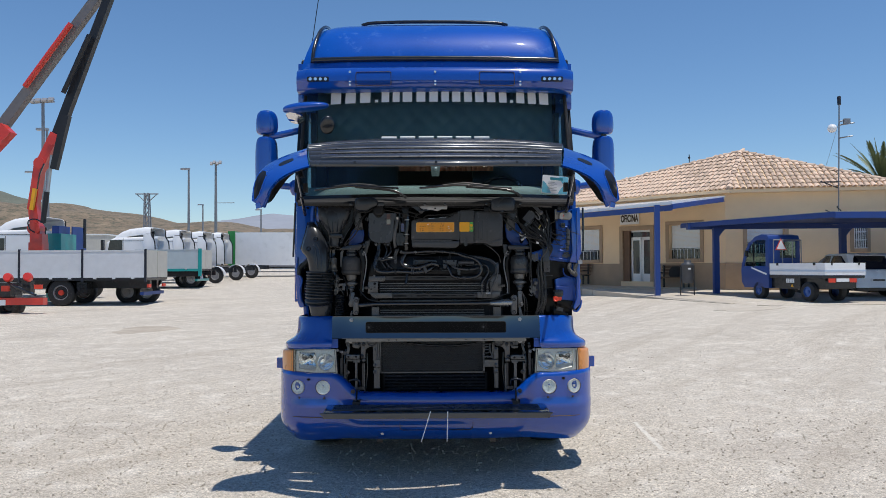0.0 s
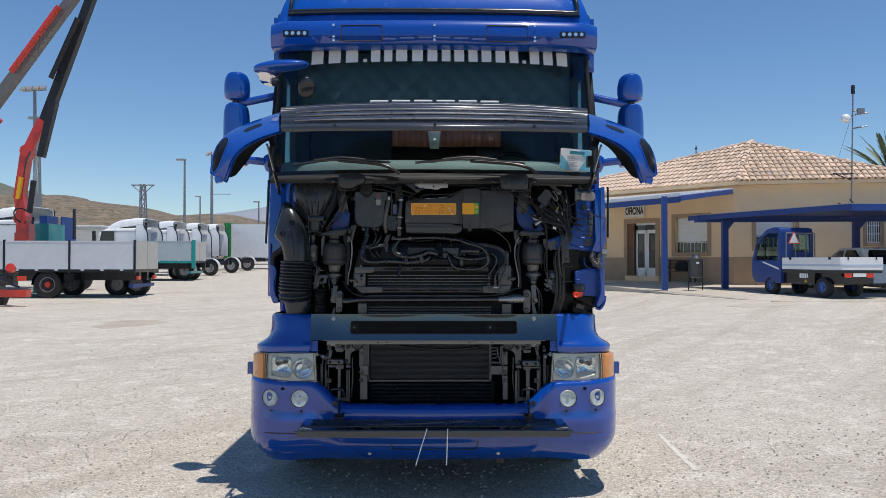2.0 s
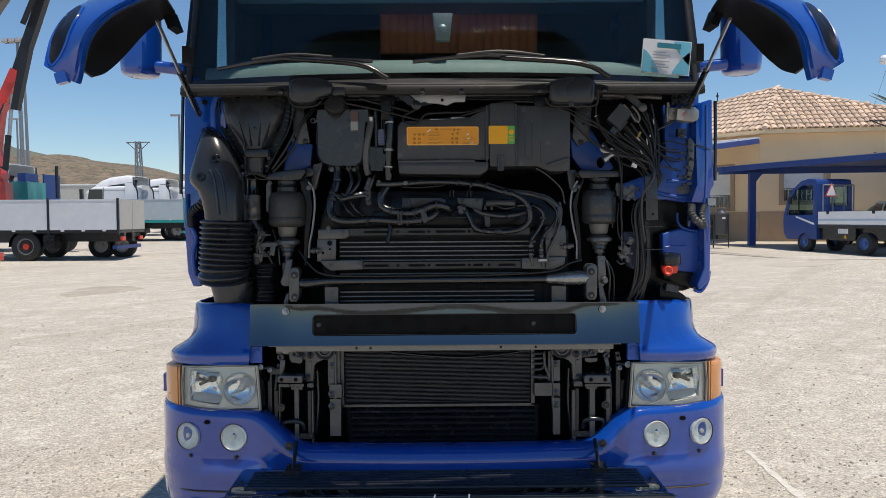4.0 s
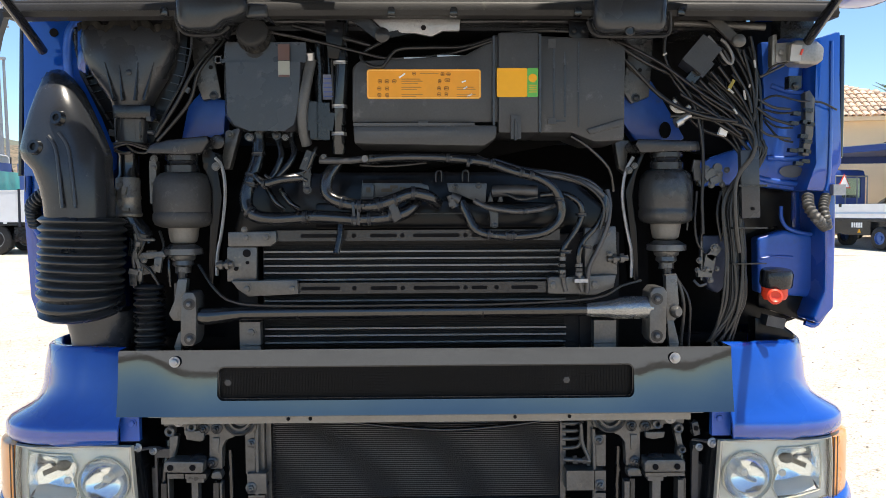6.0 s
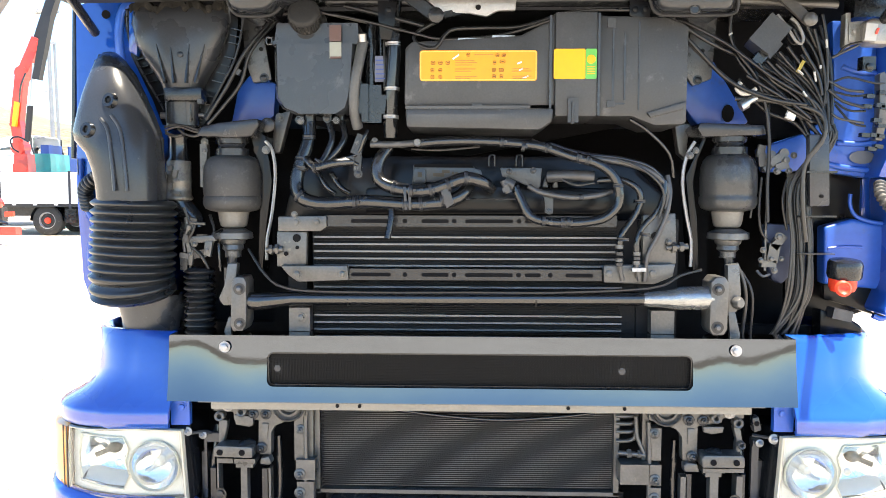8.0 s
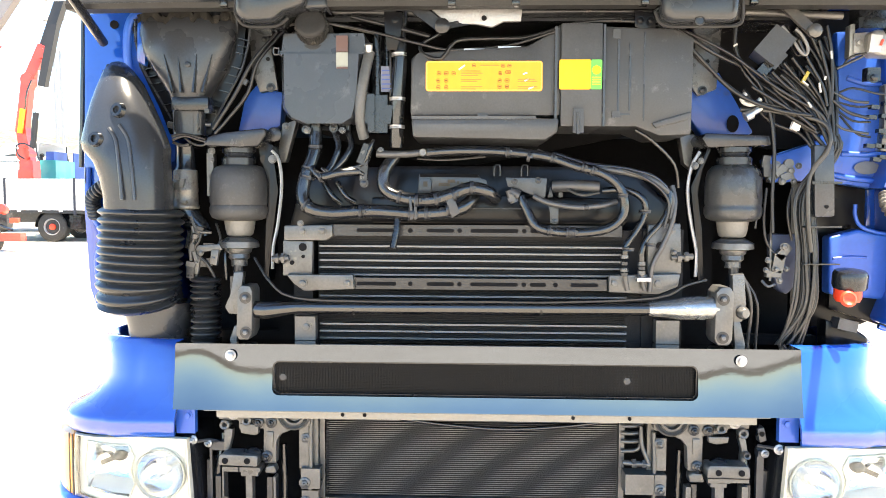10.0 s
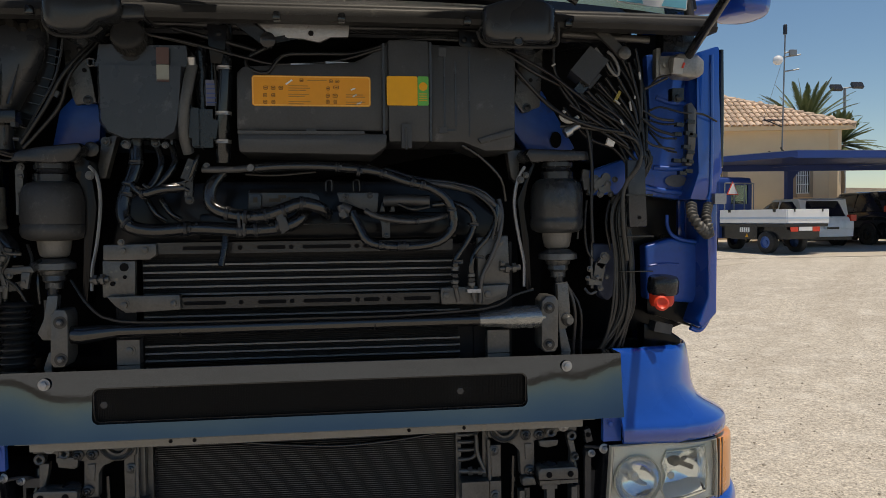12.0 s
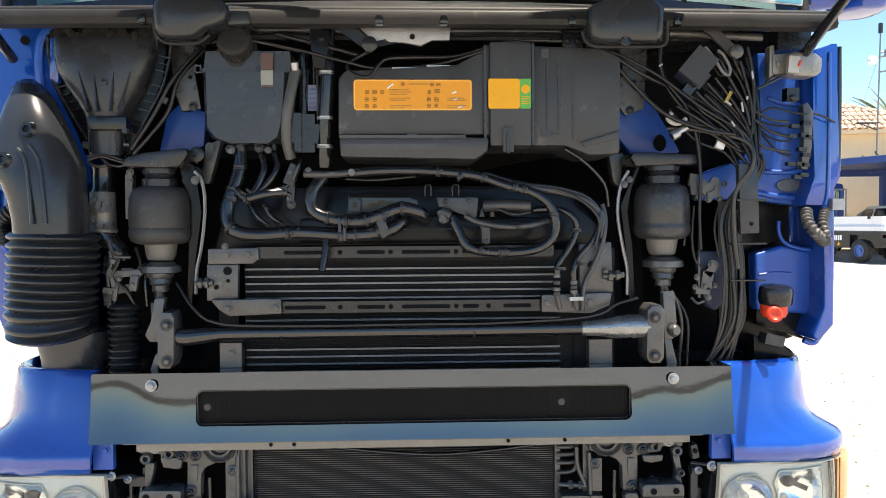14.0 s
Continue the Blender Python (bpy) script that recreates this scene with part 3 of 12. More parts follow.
part("rain_sensor", merge(prism([(CX - 0.045, 0, 2.52), (CX + 0.045, 0, 2.52), (CX + 0.03, 0, 2.40), (CX - 0.03, 0, 2.40)], 6.455, 6.50, 0.006), lathe([(0.02, 0), (0.015, 0.006)], (CX, 6.455, 2.45), (0, -1, 0), 14)), ZINC, cab)
CARD_BLUE = mat("card blue", (0.16, 0.52, 0.66), 0.5)
CARD_AT = pose(1.008, 6.462, 2.323, 0, 5, 0)


def on_card(x0, x1, z0, z1, y0, y1, r=0.003):
    bm = prism(rounded(x0, x1, z0, z1, r), y0, y1)
    bm.transform(CARD_AT)
    return bm


card = part("price_card", on_card(-0.108, 0.108, -0.075, 0.075, 0.0, 0.003), WHITE, lorry, "white and blue price card behind the glass")
for sx, sz in ((-1, -1), (1, 1), (1, -1)):
    corner = [(sx * 0.104, 0, sz * 0.071)] + [(sx * (0.104 - 0.075 * math.cos(q * math.pi / 20) ** 1.6), 0, sz * (0.071 - 0.10 * math.sin(q * math.pi / 20) ** 1.6)) for q in range(11)]
    bm = prism(corner, -0.003, -0.001)
    bm.transform(CARD_AT)
    part("card_corner", bm, CARD_BLUE, card, "blue printed corner")
part("card_title", on_card(-0.045, 0.06, 0.038, 0.060, -0.006, -0.004), mat("teal print", (0.02, 0.22, 0.28), 0.6), card, "teal title bar")
for k in range(6):
    part("card_line", on_card(-0.062, -0.005 + 0.02 * (k % 2), 0.016 - 0.013 * k, 0.020 - 0.013 * k, -0.007, -0.0055, 0.001), mat("grey print", (0.4, 0.42, 0.45), 0.6), card)

# cowl under the glass, wipers
GALV_DULL = mat("dull grey metal", (0.06, 0.06, 0.062), 0.4, 0.3, 0.2, 14)
FRIT = mat("black glass border", (0.006, 0.006, 0.007), 0.08, 0.0, 0.2, 5)
for name, rows in (("cowl", ((6.352, 2.216, 0.20), (6.332, 2.205, 0.12), (6.316, 2.194, 0.03), (6.309, 2.189, 0.02), (6.304, 2.184, 0.02), (6.304, 2.177, 0.02), (6.312, 2.174, 0.02))), ("cowl_rail", ((6.316, 2.178, 0.02), (6.304, 2.174, 0.02), (6.300, 2.170, 0.02), (6.300, 2.156, 0.02), (6.303, 2.153, 0.02), (6.298, 2.1515, 0.02), (6.300, 2.148, 0.02), (6.345, 2.150, 0.03)))):
    part(name, thick(loft([across(lambda u: (CX + u * 1.11, y + bend * abs(u) ** 2.4, z), 32) for y, z, bend in rows], False, False), 0.006), COWL, lorry, "dark grey cowl strip under the windscreen" if name == "cowl" else "")
part("glass_border", thick(loft([across(lambda u: screen_point(u, v, 0.007), 32) for v in (0.0, 0.015, 0.03, 0.045)], False, False), 0.002), FRIT, lorry, "black printed border of the windscreen")
for x0, x1, xk in ((-1.00, -0.30, -0.235), (-0.13, 0.62, 0.70)):
    wiper = part("wiper", tube([(CX + xk, 6.285, 2.205), (CX + xk - 0.12, 6.30, 2.265), (CX + (x0 + x1) / 2, 6.335, 2.298)], 0.011, 8, 0.03), PLASTIC, lorry)
    part("wiper_blade", tube([(CX + x0, 6.36 + 0.2 * abs(x0 / 1.15) ** 2.4, 2.288), (CX + (x0 * 0.7 + x1 * 0.3), 6.34 + 0.2 * abs((x0 * 0.7 + x1 * 0.3) / 1.15) ** 2.4, 2.305), (CX + (x0 + x1) / 2, 6.335 + 0.2 * abs((x0 + x1) / 2.3) ** 2.4, 2.308), (CX + x1, 6.335 + 0.2 * abs(x1 / 1.15) ** 2.4, 2.288)], 0.0085, 6, 0.04), RUBBER, wiper)
    part("wiper_bow", tube([(CX + x0 * 0.75 + x1 * 0.25, 6.325 + 0.2 * abs(x0 * 0.65) ** 2.4, 2.308), (CX + (x0 + x1) / 2, 6.32 + 0.2 * abs((x0 + x1) / 2.3) ** 2.4, 2.324), (CX + x0 * 0.25 + x1 * 0.75, 6.325 + 0.2 * abs((x0 + 3 * x1) / 4.6) ** 2.4, 2.308)], 0.006, 6, 0.03), GALV_DULL, wiper)

# raised grille hatch


def hatch(u, v):
    return Vector((CX + u * (0.89 + 0.09 * max(0.0, v)), 5.20 + 0.34 * u * u + (0.97 - 0.51 * u ** 4) * v, 2.335 + 0.045 * u * u + (0.30 - 0.12 * u ** 4) * v + 0.03 * math.sin(math.pi * v)))


SILVER = mat("silver badge", (0.75, 0.75, 0.75), 0.35, 0.2, 0.05, 10)
TRIM = mat("satin trim", (0.30, 0.30, 0.31), 0.3, 0.7, 0.15, 12)
grille = part("grille_hatch", merge(
    thick(loft([across(lambda u: hatch(u, v) + Vector((0, 0, dz)), 36) for v, dz in ((0.0, -0.020), (-0.010, -0.008), (-0.008, 0.008), (0.012, 0.014), (0.055, 0.014), (0.070, 0.008), (0.080, -0.004))], False, False), 0.008),
    thick(loft([across(lambda u: hatch(u, v) + Vector((0, 0, dz)), 36) for v, dz in ((0.90, 0.0), (0.91, 0.03), (1.0, 0.03), (1.02, 0.0))], False, False), 0.008)), HATCH, lorry, "raised dark grey grille hatch")
def slit(u, k):
    """Where a gap is left behind a slat."""
    return -0.13 < u < 0.66 if k in (1, 3) else k in (0, 2, 4) and -0.75 < u < -0.40


for k in range(6):
    v = 0.075 + 0.139 * k
    part("grille_slat", thick(loft([across(lambda u: hatch(u, v + dv - (0.034 if dv > 0.1 and slit(u, k) else 0.0)) + Vector((0, 0, dz)), 60, -1.0, 1.0) for dv, dz in ((0, -0.005), (0.004, 0.022), (0.03, 0.034), (0.08, 0.030), (0.137, 0.02))], False, False), 0.006), HATCH, grille, "glossy curved grille slat")
for k in (0, 1, 2, 4):
    v = 0.080 + 0.139 * k
    part("slat_trim", sweep([hatch(-0.90 + 1.80 * i / 40, v) + Vector((0, -0.004, 0.026)) for i in range(41)], [0.0015 + 0.0040 * min(1, i / 6, (40 - i) / 6) for i in range(41)], 6), TRIM, grille, "pale slat trim line")
part("hatch_rib", merge(*[sweep([hatch(u, v) + Vector((0, 0, -0.015)) for v in (0.08, 0.3, 0.5, 0.7, 0.95)], 0.014, 6) for u in (-0.96, -0.45, 0, 0.45, 0.96)]), PLASTIC, grille)
for u in (-0.62, 0.0, 0.62):
    part("hatch_screw", bolt(hatch(u, 0.0) + Vector((0, -0.012, 0.008)), 0.006), IRON, grille)
for k in range(6):
    u = -0.375 + 0.15 * k
    part("badge_bar", obox(hatch(u, 0.97) + Vector((0, 0, 0.034)), (0.118, 0.05, 0.016), (20, 0, 0), 0.006), SILVER, grille, "chrome badge block")
NEAR = [(0.895, 5.52, 2.362), (0.990, 5.51, 2.330), (1.079, 5.51, 2.287), (1.143, 5.52, 2.238), (1.183, 5.54, 2.186), (1.211, 5.57, 2.124), (1.237, 5.60, 2.078)]
FAR = [(0.984, 6.00, 2.562), (1.141, 5.92, 2.490), (1.243, 5.82, 2.415), (1.285, 5.72, 2.341), (1.298, 5.63, 2.258), (1.301, 5.57, 2.181), (1.299, 5.54, 2.120)]
DEEP = [(1.007, 5.95, 2.399), (1.076, 5.97, 2.374), (1.133, 5.97, 2.329), (1.174, 5.93, 2.259), (1.205, 5.88, 2.195), (1.220, 5.80, 2.139), (1.234, 5.74, 2.115)]
for s in (-1, 1):
    n, f, g = curve_points(NEAR, 0.02), curve_points(FAR, 0.02), curve_points(DEEP, 0.02)

    def pick(line, k):
        """The place at k, from 0 to 1, along a line."""
        q = k * (len(line) - 1)
        i = min(int(q), len(line) - 2)
        return line[i].lerp(line[i + 1], q - i)

    def wing_skin(k, v, lift=0.0):
        """The curved corner: k outwards along it, v from its lower edge to its upper one."""
        a, b = pick(n, k), pick(f, k)
        out = Vector((0.35 + 0.65 * k, -0.75, 0.75 - 0.35 * k)).normalized()
        q = a.lerp(b, v) + out * (0.016 * max(0.0, math.sin(math.pi * v)) ** 0.7 + lift)
        return Vector((CX + s * q.x, q.y, q.z))

    def wing_patch(k0, k1, v0, v1, lift):
        """A rounded piece that lies on the corner."""
        rows = []
        for g2 in (1.0, 0.75, 0.45, 0.001):
            rows.append([wing_skin((k0 + k1) / 2 + g2 * (k1 - k0) / 2 * math.copysign(abs(math.cos(a)) ** 0.7, math.cos(a)), (v0 + v1) / 2 + g2 * (v1 - v0) / 2 * math.copysign(abs(math.sin(a)) ** 0.7, math.sin(a)), lift) for a in [q * math.pi / 14 for q in range(28)]])
        return thick(loft(rows, False), 0.002)

    rows = []
    for q in range(41):
        k = q / 40
        a = pick(n, k)
        lip = Vector((CX + s * (a.x - 0.012), a.y + 0.035, a.z - 0.004))
        spans = (0.0, 0.04, 0.12, 0.25, 0.4, 0.55, 0.7, 0.82, 0.92, 0.98, 1.0)
        rows.append([wing_skin(k, v) for v in spans] + [wing_skin(k, v, -0.012) + Vector((0, 0.006, 0)) for v in spans[::-1]] + [lip])
    wing = part("hatch_wing", loft(rows), BLUE, grille, "blue curved corner of the raised hatch")
    liner = [[Vector((CX + s * p.x, p.y, p.z)) for p in (pick(n, q / 20) + Vector((-0.008, 0.03, 0.0)), pick(n, q / 20).lerp(pick(g, q / 20), 0.35) + Vector((0.03, 0, 0.05)), pick(n, q / 20).lerp(pick(g, q / 20), 0.7) + Vector((0.03, 0, 0.04)), pick(g, q / 20))] for q in range(21)]
    part("wing_liner", thick(loft(liner, False, False), 0.010), SHROUD_LINER, wing, "black inner liner")
    part("wing_slot", wing_patch(0.55, 0.97, 0.35, 0.92, 0.0025), SHROUD_LINER, wing, "black air slot")
    part("slot_rim", sweep([wing_skin(0.76 + 0.215 * math.cos(a), 0.63 + 0.30 * math.sin(a), 0.001) for a in [q * math.pi / 18 for q in range(37)]], 0.005, 6), BLUE, wing)
    part("wing_vent", wing_patch(0.17, 0.36, 0.42, 0.60, 0.002), SHROUD_LINER, wing, "black vent slot")
    part("wing_hook", obox(wing_skin(1.0, 0.35) + Vector((s * -0.01, 0.01, -0.012)), (0.035, 0.03, 0.035), (0, s * 15, 0), 0.010), BLUE, wing)
    parts("hinge_bracket", [obox((CX + s * 1.03, 5.99, 2.37), (0.03, 0.10, 0.07), (0, s * 20, 0), 0.012), obox((CX + s * 1.02, 6.14, 2.27), (0.03, 0.06, 0.07), (0, 0, 0), 0.008)], SHROUD_LINER, wing)
    # gas strut
    strut = part("gas_strut", rod((CX + s * 1.03, 5.82, 2.33), (CX + s * 1.047, 6.12, 2.20), 0.007), STEEL, lorry, "hatch gas strut")
    part("strut_cylinder", rod((CX + s * 1.047, 6.12, 2.20), (CX + s * 1.07, 6.44, 2.08), 0.013), PLASTIC, strut)

# mirrors
for s in (-1, 1):
    mirror = part("mirror", loft([[(CX + s * (1.475 + 1.1 * dx * sx), 6.80 + dy, z) for dx, dy in ((-0.085, 0.02), (-0.09, 0.1), (-0.06, 0.16), (0.06, 0.16), (0.09, 0.1), (0.09, 0.02), (0.05, -0.05), (-0.05, -0.05))] for z, sx in ((2.315, 0.75), (2.34, 0.95), (2.45, 1.0), (2.66, 1.0), (2.76, 0.92), (2.79, 0.6))]), BLUE, lorry, "large blue door mirror housing")
    part("wide_angle_mirror", loft([[(CX + s * (1.47 + 1.1 * dx * sx), 6.80 + dy * sx, z) for dx, dy in ((-0.09, 0.02), (-0.09, 0.08), (-0.05, 0.14), (0.05, 0.14), (0.09, 0.08), (0.09, 0.02), (0.05, -0.05), (-0.05, -0.05))] for z, sx in ((2.80, 0.6), (2.82, 0.95), (2.89, 1.0), (2.96, 0.95), (3.0, 0.75), (3.015, 0.4))]), BLUE, mirror, "small blue wide-angle mirror housing")
    part("mirror_stalk", rod((CX + s * 1.47, 6.83, 2.76), (CX + s * 1.47, 6.83, 2.82), 0.03), PLASTIC, mirror)
    part("mirror_arm", tube([(CX + s * 1.46, 6.84, 2.785), (CX + s * 1.32, 6.85, 2.815), (CX + s * 1.15, 6.9, 2.865)], 0.030, 10), BLUE, mirror)
    part("mirror_arm", tube([(CX + s * 1.43, 6.84, 2.37), (CX + s * 1.27, 6.86, 2.355), (CX + s * 1.15, 6.9, 2.35)], 0.030, 10), BLUE, mirror)
    part("mirror_knuckle", lathe([(0.02, -0.07), (0.05, -0.055), (0.062, 0.0), (0.05, 0.055), (0.02, 0.07)], (CX + s * 1.215, 6.86, 2.345), (0.2 * s, 0, 1), 18), BLUE, mirror)
part("kerb_mirror", loft([[(CX + x, 6.42 + dy * sx, 2.955 + 0.10 * (x + 1.05) + dz * sx) for dy, dz in ((-0.10, -0.02), (-0.07, 0.035), (0.03, 0.05), (0.10, 0.03), (0.09, -0.01), (0.0, -0.035))] for x, sx in ((-1.25, 0.35), (-1.23, 0.9), (-1.12, 1.25), (-1.0, 1.15), (-0.90, 0.8), (-0.87, 0.3))]), BLUE, lorry, "blue front kerb mirror above the windscreen")
part("kerb_mirror_glass", lathe([(0.075, 0), (0.08, 0.02), (0.05, 0.05)], (CX - 1.15, 6.46, 2.90), (-0.25, -0.35, -1), 18), CHROME, lorry)
part("kerb_mirror_head", lathe([(0.03, 0), (0.052, 0.02), (0.060, 0.05), (0.055, 0.06), (0.045, 0.066)], (CX - 0.90, 6.47, 2.83), (0.3, -0.9, -0.3), 20, 1.25), RUBBER, lorry)

for ob in [o for o in lorry.children_recursive if o.name.split(".")[0] in ("mirror", "wide_angle_mirror", "kerb_mirror")]:
    md = ob.modifiers.new("round", "SUBSURF")
    md.levels = md.render_levels = 2

# bumper, shoulders, lamps
LAMP_BACK = mat("satin lamp lining", (0.60, 0.59, 0.55), 0.35, 0.3, 0.1, 10)
SHIELD = mat("dull brown metal", (0.10, 0.085, 0.07), 0.45, 0.3, 0.2, 30)
GLOSS_STEP = mat("glossy black step", (0.008, 0.008, 0.009), 0.12, 0.0, 0.2, 9, coat=0.8)
FOGBACK = mat("fluted lamp reflector", (0.72, 0.74, 0.71), 0.5, 0.15, 0.15, 60, 0.3, 90)


def bumper_line(u, out=0.0):
    """Plan of the bumper: u from -1 to 1 round the front."""
    a = abs(u)
    if a < 0.72:
        x, y = 1.02 * a / 0.72, 6.245 + 0.085 * (a / 0.72) ** 2
    else:
        t = (a - 0.72) / 0.28
        ang = t * math.pi / 2
        x, y = 1.02 + 0.265 * math.sin(min(ang * 1.25, math.pi / 2)), 6.33 + 0.30 * (1 - math.cos(ang)) + 0.25 * t * t
    return math.copysign(x, u), y - out


def bumper_sheet():
    """Front skin with a falling foot, a swage and a rolled top edge."""
    rows = []
    for k in range(22):
        f = min(1.0, k / 14)
        turn = max(0, min(6, k - 14)) / 6 * math.pi / 2
        row = []
        for i in range(89):
            u = -1 + i / 44
            x, y = bumper_line(u)
            roll = 0.040 - 0.026 * sstep(0.72, 0.86, abs(x))
            top = 0.628 + 0.152 * sstep(0.60, 0.83, abs(x)) + 0.012 * sstep(0.9, 1.2, abs(x))
            bot = 0.285 - 0.03 * sstep(0.7, 1.2, abs(x))
            z = bot + (top - roll - bot) * f + roll * math.sin(turn)
            back = roll * (1 - math.cos(turn)) + (0.05 if k == 21 else 0)
            fall = 0.10 * max(0, 1 - f / 0.35) ** 2 - (0.012 if 0.48 < f < 0.60 else 0)
            row.append((CX + x * (1 - 0.06 * max(0, 1 - f / 0.35) ** 2), y + fall + back, z))
        rows.append(row)
    return thick(loft(rows, False, False), -0.02)


bumper = part("bumper", bumper_sheet(), BLUE, lorry, "blue front bumper")
part("bumper_seam", merge(*[tube([(CX + s * x, y, z) for x, y, z in ((0.415, 6.335, 0.29), (0.415, 6.275, 0.33), (0.415, 6.246, 0.37), (0.415, 6.238, 0.45))], 0.003, 6) for s in (-1, 1)]), INK, bumper)
part("bumper_groove", tube([(CX + bumper_line(u)[0] * 1.0, bumper_line(u)[1] - 0.0215, 0.452) for u in [-0.98 + 0.07 * k for k in range(29)]], 0.004, 6, 0.1), INK, bumper, "dark groove round the bumper")
part("tow_eye_cover", frame_plate(rounded(CX - 0.29, CX + 0.29, 0.36, 0.47, 0.03), rounded(CX - 0.287, CX + 0.287, 0.363, 0.467, 0.028), 6.224, 6.29), INK, bumper)
for s in (-1, 1):
    part("bumper_bolt", bolt((CX + s * 0.43, 6.272, 0.33), 0.010), STEEL, bumper)
    part("under_bracket", obox((CX + s * 0.46, 6.45, 0.25), (0.05, 0.04, 0.06), (0, 0, 0), 0.006), PLASTIC, bumper)
    for x in (0.902, 1.108):
        u = next(k / 400 for k in range(401) if bumper_line(k / 400)[0] >= x)
        yy = bumper_line(u)[1] - 0.026
        ax = (s * (0.15 if x < 1 else 0.45), -1, 0.05)
        # black ring: shade of the sunken lamp edge, put into the colour
        part("fog_recess", lathe([(0.0595, 0.0), (0.0590, 0.003), (0.0565, 0.002), (0.054, -0.01)], (CX + s * (x + 0.004), yy + 0.002, 0.690), ax, 28, 1.0, False), GLOSS_STEP, bumper, "black ring for the shade round the fog lamp")
        fog = part("fog_lamp", lathe([(0.0565, -0.012), (0.0565, 0.003), (0.052, 0.006), (0.049, 0.002)], (CX + s * x, yy, 0.690), ax, 28, 1.0, False), LAMP_BACK, bumper, "round fog lamp")
        part("fog_reflector", lathe([(0.050, 0.004), (0.042, -0.001), (0.028, -0.004), (0.014, -0.005), (0.001, -0.005)], (CX + s * x, yy, 0.690), ax, 24, 1.0, False), FOGBACK, fog)
        part("fog_bulb", lathe([(0.010, -0.006), (0.010, 0.003), (0.006, 0.005), (0.001, 0.005)], (CX + s * x, yy, 0.692), ax, 14), LAMP_BACK, fog)
        part("fog_lens", lathe([(0.049, 0.006), (0.044, 0.011), (0.02, 0.015), (0.0, 0.016)], (CX + s * x, yy, 0.690), ax, 24), GLASS, fog)
        part("fog_screw", bolt((CX + s * x * 0.99, yy, 0.605), 0.006), INK, bumper)
    part("bumper_notch", lathe([(0.014, 0), (0.014, 0.004), (0.001, 0.004)], (CX + s * 1.02, bumper_line(0.72)[1] - 0.0215, 0.752), (0, -1, 0.1), 12, 0.7), VOID, bumper)
    part("repeater_wing", obox((CX + s * 1.325, 6.80, 0.83), (0.08, 0.06, 0.085), (0, 0, 0), 0.015), BLUE, lorry, "blue side marker pod")
    part("mud_step", obox((CX + s * 1.28, 6.95, 0.50), (0.10, 0.16, 0.10), (0, 0, 0), 0.02), PLASTIC, lorry)

STEP_EDGE = mat("worn grey plastic edge", (0.085, 0.08, 0.073), 0.5, 0.0, 0.2, 8, 0.05, 120)
step = part("bumper_step", merge(prism_x([(5.95, 0.505), (5.95, 0.545), (6.0, 0.553), (6.26, 0.560), (6.26, 0.545), (6.02, 0.53)], CX - 0.86, CX + 0.86, 0.004), prism([(CX - 0.88, 0, 0.545), (CX - 0.84, 0, 0.508), (CX + 0.84, 0, 0.508), (CX + 0.88, 0, 0.545), (CX + 0.84, 0, 0.550), (CX - 0.84, 0, 0.550)], 5.953, 5.975, 0.006)), GLOSS_STEP, lorry, "fold-out black front step")
part("step_edge", prism([(CX - 0.885, 0, 0.546), (CX - 0.84, 0, 0.506), (CX + 0.84, 0, 0.506), (CX + 0.885, 0, 0.546)], 5.938, 5.952, 0.004), STEP_EDGE, step, "worn grey front edge of the step")
for k in range(7):
    part("step_rib", box((CX - 0.80, 6.03 + 0.03 * k, 0.552 + 0.0008 * k), (CX + 0.80, 6.042 + 0.03 * k, 0.559 + 0.0008 * k), 0.002), PLASTIC_G, step)
for s in (-1, 1):
    part("step_hinge", merge(rod((CX + s * 0.63, 6.25, 0.68), (CX + s * 0.62, 6.10, 0.59), 0.008), obox((CX + s * 0.62, 6.13, 0.60), (0.06, 0.07, 0.02), (8, 0, 0), 0.004), bolt((CX + s * 0.66, 6.24, 0.665), 0.012)), IRON, step)
for xa, xb in ((-0.045, -0.115), (0.085, 0.078)):
    part("cable_tie", rod((CX + xa, 5.94, 0.56), (CX + xb, 5.93, 0.335), 0.0035, 6), WHITE, step, "white dangling cable tie")


def shoulder(s):
    """The blue corner over a headlamp, flaring outwards to its foot."""
    rows = []
    for z, xo, yf in ((1.225, 1.138, 6.425), (1.246, 1.146, 6.412), (1.253, 1.155, 6.398), (1.250, 1.161, 6.386), (1.235, 1.163, 6.376), (1.190, 1.163, 6.358), (1.150, 1.163, 6.347), (1.124, 1.166, 6.339), (1.102, 1.175, 6.332), (1.084, 1.193, 6.326), (1.068, 1.218, 6.320), (1.056, 1.240, 6.312), (1.048, 1.250, 6.306), (1.042, 1.253, 6.303), (1.020, 1.255, 6.302), (1.000, 1.251, 6.306), (0.993, 1.241, 6.316)):
        row = [(CX + s * (0.835 if z > 1.0 else 0.842), yf + (0.012 if z < 1.01 else 0), z)]
        for k in range(15):
            a = k / 14 * math.pi / 2
            row.append((CX + s * (xo - 0.24 + 0.24 * math.sin(a)), yf + 0.015 + 0.30 * (1 - math.cos(a)) - 0.015 * (k == 0), z - 0.016 * math.sin(a) ** 2))
        row.append((CX + s * xo, 7.05, z - 0.02))
        rows.append(row)
    return thick(loft(rows, False, False), 0.012)


